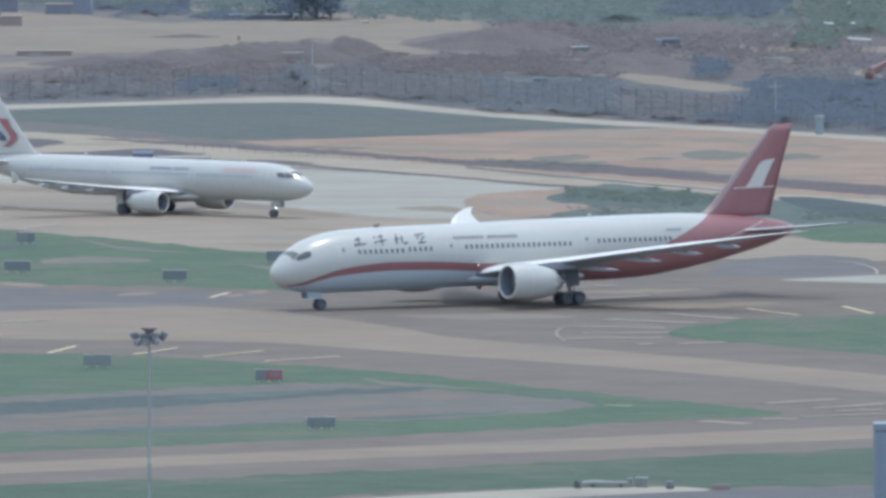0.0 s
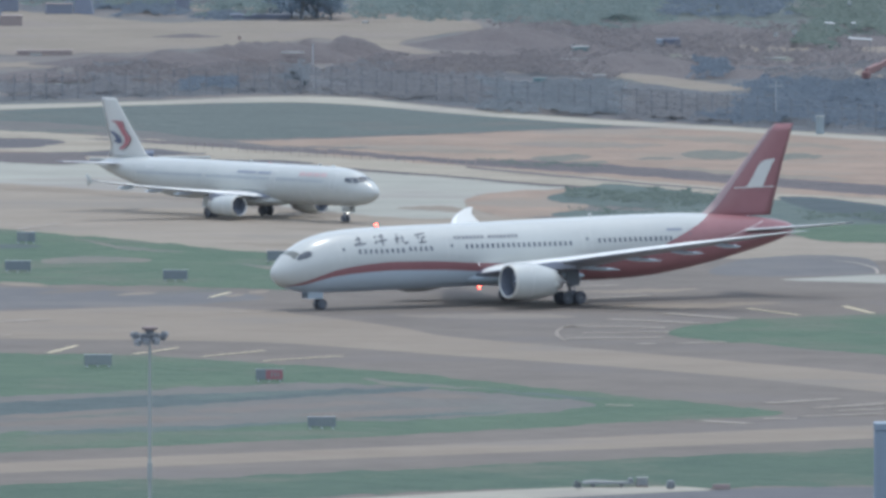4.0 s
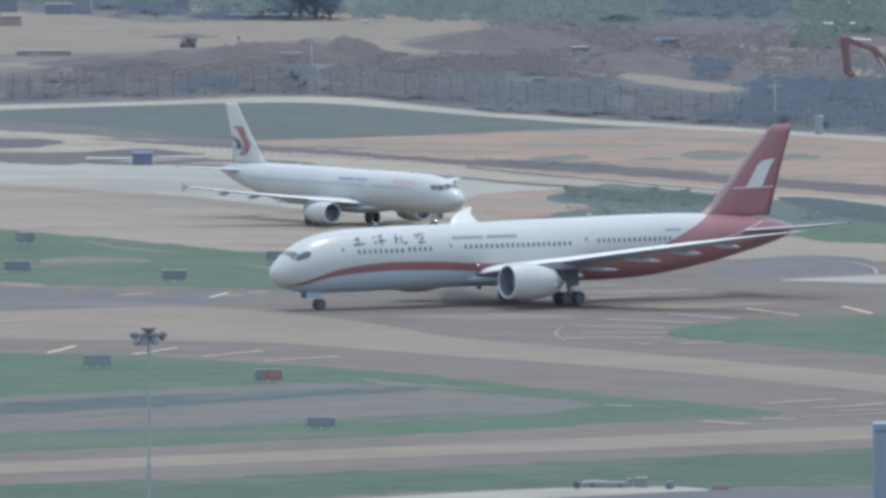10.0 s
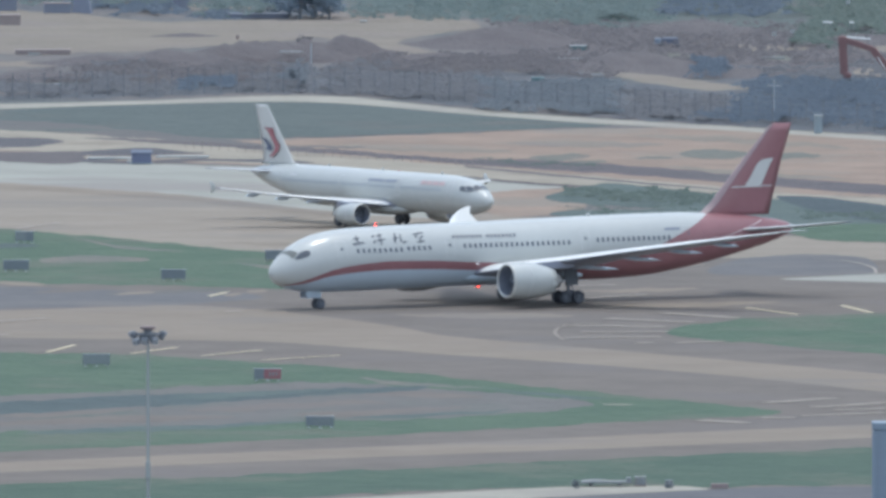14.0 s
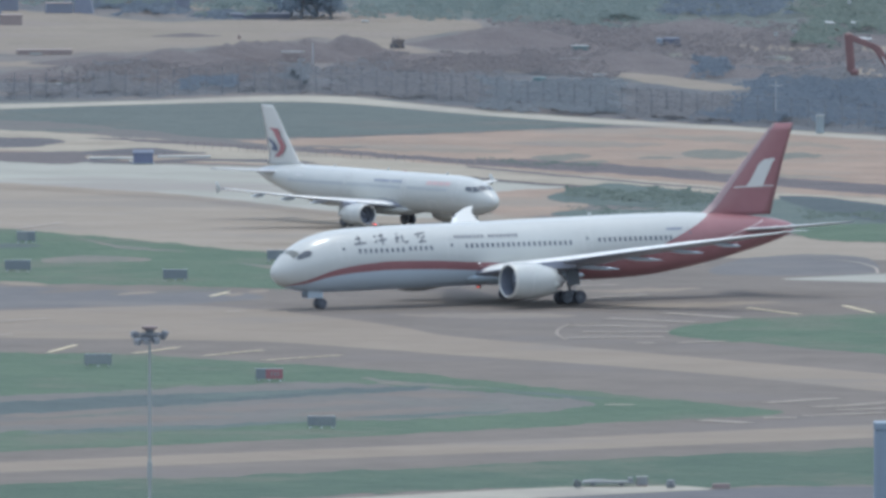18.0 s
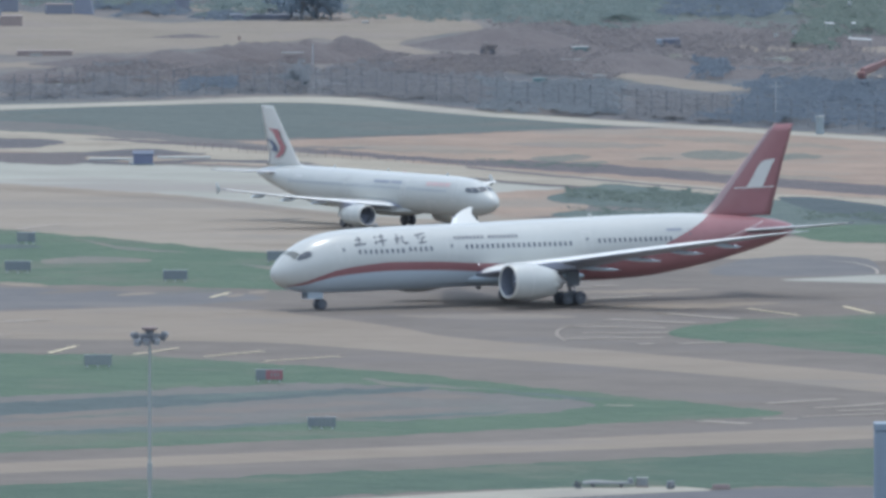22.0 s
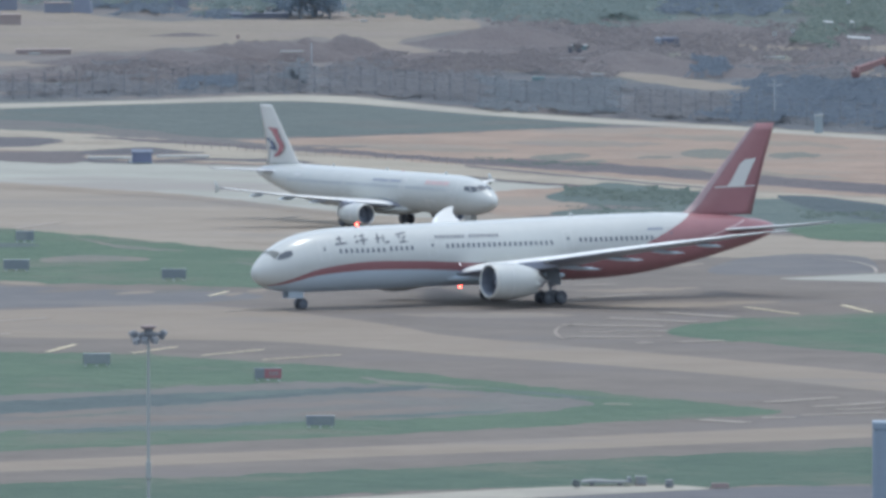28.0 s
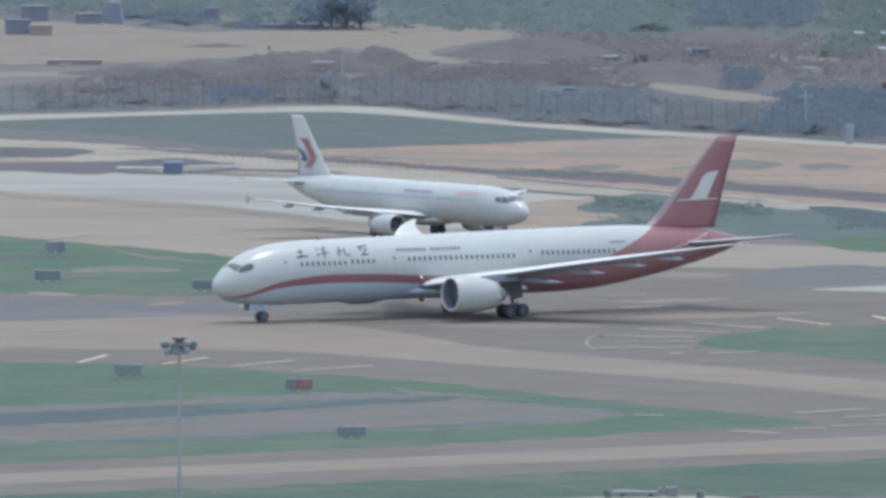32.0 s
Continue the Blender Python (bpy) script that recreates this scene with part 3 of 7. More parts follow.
sheet("verge_ditch", [(35.9, 247.0), (41.4, 244.3), (47.0, 225.8), (48.2, 217.9), (47.4, 179.3), (46.2, 184.4), (41.4, 204.9), (37.5, 225.8)], 0.22, M["hollow"], "dark wet hollow in the rough grass", 4, 0.4)
sheet("field_grass", [(-77.6, 469.9), (-51.5, 474.7), (-35.2, 485.7), (-25.4, 493.7), (-10.2, 488.9), (1.0, 465.2), (11.4, 445.1), (17.2, 431.2), (19.0, 423.6), (7.5, 413.0), (-9.2, 399.5), (-24.5, 392.1), (-37.4, 401.0), (-50.7, 429.7), (-76.8, 438.9)], 0.06, M["dark_grass"], "flat dull green grass field", 5, 0.6)
sheet("verge_ditch", [(-70.7, 454.3), (-50.9, 443.5), (-41.0, 428.2), (-31.0, 405.5), (-24.5, 387.6), (-18.0, 374.4), (-9.1, 370.0), (-9.1, 367.1), (-18.0, 368.5), (-24.4, 377.3), (-30.8, 387.6), (-40.6, 402.5), (-50.4, 416.1), (-70.0, 428.2)], 0.10, M["field_edge"], "dark weedy edge of the field", 4, 0.6)
sheet("perimeter_road", [(-77.8, 469.0), (-51.8, 485.0), (-35.4, 494.0), (-25.5, 504.0), (-17.6, 508.5), (-10.2, 504.0), (1.1, 475.0), (17.9, 444.5), (33.3, 422.6), (50.1, 397.0), (64.4, 374.8), (64.1, 360.2), (49.9, 385.2), (33.2, 411.5), (17.9, 430.5), (1.0, 460.5), (-9.5, 483.0), (-18.8, 492.0), (-35.3, 483.5), (-51.6, 470.5), (-77.4, 450.0)], 0.09, M["lime"], "pale concrete perimeter road", 4)
# ground sheets toned darker than the open scrub wherever bushes and trees stand
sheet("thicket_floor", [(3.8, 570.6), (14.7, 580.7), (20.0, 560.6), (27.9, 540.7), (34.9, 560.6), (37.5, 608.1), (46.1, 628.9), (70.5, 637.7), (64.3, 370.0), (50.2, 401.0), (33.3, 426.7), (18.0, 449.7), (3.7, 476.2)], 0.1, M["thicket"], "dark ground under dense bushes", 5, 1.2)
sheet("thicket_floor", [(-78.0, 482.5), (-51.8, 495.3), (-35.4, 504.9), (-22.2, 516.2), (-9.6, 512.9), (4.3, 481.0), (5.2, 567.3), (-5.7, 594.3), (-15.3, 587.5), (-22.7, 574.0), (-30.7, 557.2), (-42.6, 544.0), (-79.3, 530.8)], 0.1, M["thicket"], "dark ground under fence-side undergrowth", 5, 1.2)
sheet("green_floor", [(-16.9, 895.0), (-14.4, 779.3), (-6.1, 767.8), (4.0, 748.8), (12.7, 760.1), (19.8, 733.7), (22.3, 693.1), (33.2, 718.9), (43.4, 682.2), (48.5, 650.0), (71.1, 664.3), (77.4, 936.8)], 0.1, M["green_floor"], "dark green ground under trees", 5, 1.2)
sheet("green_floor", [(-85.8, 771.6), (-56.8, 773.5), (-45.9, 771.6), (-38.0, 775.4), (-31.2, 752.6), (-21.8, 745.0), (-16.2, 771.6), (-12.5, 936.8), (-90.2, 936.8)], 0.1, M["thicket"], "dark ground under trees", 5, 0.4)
sheet("bare_sand", [(-83.3, 682.2), (-55.7, 709.6), (-47.4, 726.3), (-30.9, 718.9), (-20.3, 737.5), (-14.0, 767.8), (-6.1, 760.1), (3.3, 741.2), (4.7, 715.2), (0.4, 696.8), (-5.5, 667.8), (-0.3, 637.7), (4.6, 630.6), (-5.8, 627.2), (-10.1, 660.7), (-15.8, 682.2), (-26.8, 657.1), (-37.1, 642.9), (-46.0, 634.1), (-54.3, 632.4), (-81.9, 628.9)], 0.06, M["sand"], "bare sandy building ground", 5, 1.0)
sheet("bare_sand", [(-63.4, 777.2), (-55.4, 777.2), (-51.6, 765.7), (-47.2, 765.7), (-43.5, 754.3), (-40.1, 743.0), (-35.3, 735.5), (-31.4, 739.2), (-26.1, 741.1), (-21.1, 741.1), (-21.6, 715.0), (-34.3, 704.0), (-48.4, 700.3), (-61.9, 704.0)], 0.1, M["sand"], "bare sandy building ground", 5, 0.4)
sheet("bare_sand", [(-37.7, 781.1), (-33.1, 794.6), (-25.1, 798.5), (-19.2, 790.7), (-19.9, 781.1), (-26.4, 777.2), (-32.9, 775.3)], 0.1, M["sand"], "bare sandy strip before the trees", 5, 0.4)
sheet("thicket_floor", [(4.7, 700.4), (12.6, 730.0), (22.4, 707.8), (33.2, 718.9), (43.5, 689.5), (55.4, 693.1), (71.7, 689.5), (69.2, 580.7), (53.4, 584.1), (37.6, 557.2), (28.1, 560.6), (20.1, 577.4), (12.0, 597.8), (4.6, 621.9)], 0.1, M["mound"], "dark brown earth under scrub", 5, 0.8)
sheet("bare_sand", [(19.4, 570.6), (23.5, 574.0), (31.4, 550.6), (37.0, 527.6), (31.1, 524.3), (24.6, 544.0)], 0.3, M["sand"], "bare sandy track through the scrub", 5, 0.5)
sheet("bare_sand", [(32.8, 651.8), (36.1, 660.7), (40.2, 657.1), (44.4, 653.6), (45.6, 646.5), (40.0, 639.4), (35.9, 642.9)], 0.2, M["sand"], "bare sandy clearing", 5, 0.6)
sheet("bare_sand", [(50.6, 650.0), (54.8, 658.9), (59.8, 657.1), (59.5, 641.2), (54.4, 637.7), (51.1, 641.2)], 0.2, M["sand"], "bare sandy clearing", 5, 0.6)
sheet("track_edge", [(-1.9, 632.3), (2.5, 630.5), (8.0, 632.3), (15.7, 635.8), (15.6, 632.3), (8.0, 627.0), (2.5, 625.3), (-1.9, 628.8)], 0.1, M["drain"], "dark edge of a dirt track", 4, 0.2)
sheet("bare_sand", [(49.2, 556.0), (52.4, 555.0), (52.8, 580.0), (50.8, 588.0), (49.6, 578.0)], 0.2, M["sand"], "bare sandy clearing", 5, 0.4)
sheet("scrub_grass", [(38.4, 621.9), (42.6, 630.6), (43.8, 618.4), (40.3, 611.5)], 0.2, M["weedy"], "thin grass in the scrub", 5, 0.6)
sheet("scrub_grass", [(25.3, 628.9), (28.8, 634.1), (30.8, 625.4), (27.3, 620.2)], 0.2, M["weedy"], "thin grass in the scrub", 5, 0.6)
sheet("bare_sand", [(-81.1, 597.8), (-53.9, 608.1), (-43.7, 615.0), (-41.5, 606.4), (-49.5, 594.3), (-80.6, 580.7)], 0.2, M["sand"], "bare sandy clearing", 5, 0.6)

# ---- painted markings ----
for k, (a, b, w) in enumerate([((-37.1, -76.5), (-34.7, -63.1), 0.5), ((-29.1, -78.6), (-25.0, -67.2), 0.5), ((-22.5, -82.7), (-16.9, -72.4), 0.5), ((-16.8, -90.9), (-9.5, -81.7), 0.5)]):
    stripe("marking", [a, b], 0.5, 0.050, M["line"], taxi_mid)
for a, b in [((-22.9, 30.0), (-21.1, 39.1)), ((39.0, 12.2), (41.7, -2.2)), ((29.6, 7.7), (34.5, -5.5))]:
    stripe("marking", [a, b], 0.55, 0.050, M["line"], taxi_mid)
for a, b, w in [((21.4, -2.2), (28.4, -12.0), 1.6), ((15.9, -13.1), (24.5, -20.7), 1.6), ((11.7, -26.1), (21.3, -29.3), 1.8), ((13.3, -38.9), (21.6, -37.8), 1.4),
                ((11.6, -49.5), (20.9, -47.4), 1.6), ((18.5, -59.9), (19.9, -58.9), 1.4), ((22.3, -58.9), (26.8, -55.8), 1.4), ((-43.3, -44.2), (-41.1, -43.1), 1.2), ((-42.7, -18.5), (-37.9, -13.1), 1.2),
                ((14.2, 26.7), (20.1, 33.4), 1.4), ((13.2, 51.6), (17.2, 53.9), 1.2), ((-21.1, 0.0), (-19.3, 1.1), 1.2)]:
    stripe("marking", [a, b], w, 0.050, M["pale_line"], taxi_mid)
for a, b, w in [((29.2, -164.7), (31.1, -162.8), 1.4), ((31.0, -162.8), (35.8, -157.0), 1.2), ((33.4, -172.3), (36.5, -169.4), 1.2), ((36.5, -169.4), (40.1, -164.7), 1.4), ((35.4, -177.0), (39.9, -174.2), 1.2),
                ((32.2, -186.4), (39.7, -181.7), 1.2), ((28.6, -190.1), (31.6, -190.1), 1.4), ((23.0, -193.8), (27.2, -198.5), 1.6), ((14.6, -167.5), (17.1, -168.5), 1.2)]:
    stripe("marking", [a, b], w, 0.050, M["pale_line"], taxi_near)
stripe("marking", along([(37.6, 106.7), (40.9, 103.1), (43.3, 90.0), (43.5, 77.1)]), 0.35, 0.050, M["pale_line"], airfield)
stripe("marking", along([(11.6, -53.7), (10.8, -41.0), (11.7, -28.2), (15.0, -21.7)]), 0.35, 0.050, M["faint_line"], airfield)
stripe("marking", [(-44.4, 173.0), (-39.9, 186.9)], 0.9, 0.050, M["pale_line"], airfield)
sheet("tyre_streak", [(-67.0, 304.3), (-48.0, 278.1), (-38.6, 264.5), (-28.1, 249.7), (-17.0, 223.2), (-11.0, 207.6), (-10.9, 201.1), (-17.0, 212.8), (-28.0, 239.0), (-38.4, 253.7), (-47.8, 267.2), (-66.6, 290.5)], 0.05, M["taxi"], "darker worn band along the taxiway", 4, 0.3)


# ---- airliners ----
class Hull:
    """A fuselage by stations behind the nose: crown, keel and half width. Local x runs forward from the nose gear, y to port."""

    def __init__(self, gear, stations):
        self.gear = gear
        self.end = stations[-1][0]
        xs = [s[0] for s in stations]
        self.crown, self.keel, self.half = (curve_through(xs, [s[k] for s in stations]) for k in (1, 2, 3))

    def at(self, x, angle, out=0.0):
        """The skin at x behind the nose, angle from the crown to port (radians)."""
        top, low, w = self.crown(x), self.keel(x), self.half(x)
        mid = (top + low) / 2
        return Vector((self.gear - x, (w + out) * math.sin(angle), mid + ((top - low) / 2 + out) * math.cos(angle)))

    def angle(self, x, z):
        top, low = self.crown(x), self.keel(x)
        return math.acos(min(max((z - (top + low) / 2) / max((top - low) / 2, 1e-3), -1), 1))

    def skin(self, name, material, parent, stations, sides=44):
        rows = [[self.at(x, 2 * math.pi * i / sides) for i in range(sides)] for x in stations]
        verts = [v for r in rows for v in r] + [self.at(stations[0], 0).lerp(self.at(stations[0], math.pi), 0.5), self.at(stations[-1], 0).lerp(self.at(stations[-1], math.pi), 0.5)]
        faces = []
        for r in range(len(rows) - 1):
            for i in range(sides):
                j = (i + 1) % sides
                faces.append((r * sides + i, r * sides + j, (r + 1) * sides + j, (r + 1) * sides + i))
        last = (len(rows) - 1) * sides
        for i in range(sides):
            j = (i + 1) % sides
            faces += [(len(verts) - 2, j, i), (len(verts) - 1, last + i, last + j)]
        return solid(name, verts, [f[::-1] for f in faces], material, parent, smooth=True)

    def cover(self, name, material, parent, xs, upper, lower, side, out=0.02, rows=6, label=""):
        """A thin layer of paint or glass on the skin, between two angles at each station."""
        verts, faces = [], []
        for x in xs:
            a, b = upper(x), lower(x)
            verts += [self.at(x, side * (a + (b - a) * k / rows), out) for k in range(rows + 1)]
        n = rows + 1
        for i in range(len(xs) - 1):
            for k in range(rows):
                f = (i * n + k, i * n + k + 1, (i + 1) * n + k + 1, (i + 1) * n + k)
                faces.append(f if side > 0 else f[::-1])
        return solid(name, verts, faces, material, parent, label, smooth=True)

    def block(self, name, material, parent, x0, x1, z0, z1, side, out=0.03, label=""):
        """A rectangle on the side of the skin, from x0 to x1 and from z0 up to z1."""
        n = max(2, int((x1 - x0) / 0.8) + 1)
        return self.cover(name, material, parent, [x0 + (x1 - x0) * k / (n - 1) for k in range(n)],
                          lambda x: self.angle(x, z1), lambda x: self.angle(x, z0), side, out, 2, label)

    def dab(self, name, material, parent, a, b, width, side, label=""):
        """A slanting stroke of paint on the side of the skin, from a to b, each (x behind the nose, height)."""
        a, b = Vector(a), Vector(b)
        across = Vector((-(b - a).y, (b - a).x)).normalized() * width / 2
        verts = []
        for i in range(4):
            c, w = a.lerp(b, i / 3), across * (1.0, 1.15, 0.95, 0.7)[i]
            for p in (c - w, c + w):
                verts.append(self.at(p.x, side * self.angle(p.x, p.y), 0.03))
        faces = [(2 * i, 2 * i + 2, 2 * i + 3, 2 * i + 1) for i in range(3)]
        return solid(name, verts, faces if side > 0 else [f[::-1] for f in faces], material, parent, label)

    def oval(self, name, material, parent, corners, side, out=0.03, label=""):
        """A pane with rounded ends that fills the four corners (x behind the nose, degrees from the crown)."""
        (a, b, c, d), n = [Vector(p) for p in corners], 24
        verts, faces = [], []
        for r in (0.02, 0.55, 1.0):
            for k in range(n):
                t = 2 * math.pi * k / n
                cx, cy = math.cos(t), math.sin(t)
                f = r / (abs(cx) ** 2.6 + abs(cy) ** 2.6) ** (1 / 2.6)
                i, j = 0.5 + 0.5 * f * cx, 0.5 + 0.5 * f * cy
                p = a.lerp(b, j).lerp(d.lerp(c, j), i)
                verts.append(self.at(p.x, side * radians(p.y), out))
        for r in (0, 1):
            for k in range(n):
                m = (k + 1) % n
                faces.append((r * n + k, r * n + m, r * n + n + m, r * n + n + k))
        faces.append(tuple(range(n)))
        return solid(name, verts, faces, material, parent, label)

    def pane(self, name, material, parent, corners, side, out=0.03, label=""):
        """A four-cornered pane; the corners are (x behind the nose, degrees from the crown)."""
        (a, b, c, d), verts, faces = [Vector(p) for p in corners], [], []
        for i in range(4):
            for j in range(4):
                p = a.lerp(b, i / 3).lerp(d.lerp(c, i / 3), j / 3)
                verts.append(self.at(p.x, side * radians(p.y), out))
        for i in range(3):
            for j in range(3):
                faces.append((i * 4 + j, i * 4 + j + 1, i * 4 + j + 5, i * 4 + j + 4))
        return solid(name, verts, faces, material, parent, label)


FOIL = [(1.0, 0.0), (0.85, 0.028), (0.65, 0.056), (0.45, 0.072), (0.28, 0.072), (0.15, 0.058), (0.06, 0.038), (0.015, 0.018), (0.0, 0.0),
        (0.015, -0.014), (0.06, -0.026), (0.15, -0.038), (0.28, -0.046), (0.45, -0.046), (0.65, -0.034), (0.85, -0.016)]


def wing_mesh(gear, sections, upright=False):
    """A lofted wing or fin; each section: leading edge x behind the nose, y, z, chord and thickness factor."""
    verts, faces, n = [], [], len(FOIL)
    for x, y, z, chord, thick in sections:
        for u, v in FOIL:
            w = v * chord * thick
            verts.append((gear - x - u * chord, y + (w if upright else 0), z + (0 if upright else w)))
    for s in range(len(sections) - 1):
        for i in range(n):
            j = (i + 1) % n
            faces.append((s * n + i, s * n + j, (s + 1) * n + j, (s + 1) * n + i))
    faces += [tuple(range(n))[::-1], tuple(range((len(sections) - 1) * n, len(sections) * n))]
    return verts, faces


def lofted(name, gear, sections, material, parent, upright=False, label=""):
    verts, faces = wing_mesh(gear, sections, upright)
    bm = bmesh.new()
    vs = [bm.verts.new(v) for v in verts]
    for f in faces:
        bm.faces.new([vs[i] for i in f])
    return part(name, bm, material, parent, label, smooth=True)


def edge_strip(name, gear, sections, side, material, parent, grow=0.03, reach=1.0):
    """The bright leading edge of a wing; sunlight on its upper half is in the colour."""
    verts, faces, pick = [], [], [4, 5, 6, 7, 8]
    for x, y, z, chord, thick in sections:
        for i in pick:
            u, v = FOIL[i]
            if i == 4:
                u, v = 0.18, 0.062
            u, v = u * reach, v * reach ** 0.5
            verts.append((gear - x - u * chord + (grow if i in (7, 8, 9) else 0), y * side, z + v * chord * thick + (grow if i < 8 else -grow if i > 8 else 0)))
    n = len(pick)
    for s in range(len(sections) - 1):
        for i in range(n - 1):
            faces.append((s * n + i, s * n + i + 1, (s + 1) * n + i + 1, (s + 1) * n + i))
    return solid(name, verts, faces, material, parent, smooth=True)


def sunlit_skin(gear, sections, side, parent, material):
    """The top of a wing, with sunlight put into its lighter colour."""
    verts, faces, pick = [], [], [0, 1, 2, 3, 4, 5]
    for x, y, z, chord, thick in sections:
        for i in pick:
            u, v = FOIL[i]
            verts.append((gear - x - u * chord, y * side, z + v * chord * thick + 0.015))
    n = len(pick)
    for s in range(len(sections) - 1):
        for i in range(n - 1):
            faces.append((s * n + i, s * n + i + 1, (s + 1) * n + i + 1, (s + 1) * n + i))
    return solid("sunlit_skin", verts, faces, material, parent, "upper wing skin with sunlight in its pale grey", smooth=True)


def wheel_kind(radius, width):
    """A wheel on the y axis: tyre, rim and hub cap."""
    tyre, rim, hub = bmesh.new(), bmesh.new(), bmesh.new()
    turn = pose(0, 0, 0, 0, 0, 90)
    w, r = width / 2, radius
    lathe(tyre, [(-w * 0.7, r * 0.55), (-w, r * 0.66), (-w, r * 0.86), (-w * 0.72, r * 0.97), (-w * 0.3, r), (w * 0.3, r), (w * 0.72, r * 0.97), (w, r * 0.86), (w, r * 0.66), (w * 0.7, r * 0.55)], turn, 24)
    lathe(rim, [(-w * 0.62, 0.001), (-w * 0.55, r * 0.30), (-w * 0.75, r * 0.52), (-w * 0.7, r * 0.56), (w * 0.7, r * 0.56), (w * 0.75, r * 0.52), (w * 0.55, r * 0.30), (w * 0.62, 0.001)], turn, 20)
    lathe(hub, [(-w * 0.95, 0.001), (-w * 0.9, r * 0.14), (w * 0.9, r * 0.14), (w * 0.95, 0.001)], turn, 12)
    wheel = part("wheel", tyre, M["tyre"], None, smooth=True)
    part("rim", rim, M["rim"], wheel, "dark wheel rim", smooth=True)
    part("hub_cap", hub, M["rim"], wheel, smooth=True)
    return wheel


def add_wheels(thing, radius, width, places):
    made = []
    for x, y in places:
        w = wheel_kind(radius, width)
        w.parent = thing
        w.location = (x, y, radius)
        made.append((w, radius, x, y))
    return made


def leg(thing, name, x, y, top, axle, reach, radius, bogie=0.0, forward=1):
    """An undercarriage leg: strut, brace, axle, torque links and a door."""
    bm = bmesh.new()
    rod(bm, (x, y, axle), (x, y, top), radius * 0.7, radius, 12)
    rod(bm, (x, y, axle + (top - axle) * 0.35), (x, y, top), radius * 1.25, radius * 1.3, 12)
    strut = part(name, bm, M["gear"], thing, "grey steel undercarriage leg", smooth=False)
    bm = bmesh.new()
    rod(bm, (x + forward * 1.5, y * 0.9, top), (x, y, axle + (top - axle) * 0.45), radius * 0.5)
    part("drag_brace", bm, M["gear"], strut)
    bm = bmesh.new()
    for dx in ((-bogie, bogie) if bogie else (0,)):
        rod(bm, (x + dx, y - reach, axle), (x + dx, y + reach, axle), radius * 0.6)
    if bogie:
        rod(bm, (x - bogie, y, axle), (x + bogie, y, axle), radius * 0.8)
    part("axle", bm, M["metal"], strut)
    bm = bmesh.new()
    rod(bm, (x - radius, y, axle + 0.1), (x - radius * 3, y, axle + (top - axle) * 0.25), radius * 0.35, radius * 0.2, 6)
    rod(bm, (x - radius * 3, y, axle + (top - axle) * 0.25), (x - radius, y, axle + (top - axle) * 0.45), radius * 0.2, radius * 0.35, 6)
    part("torque_link", bm, M["gear"], strut)
    return strut


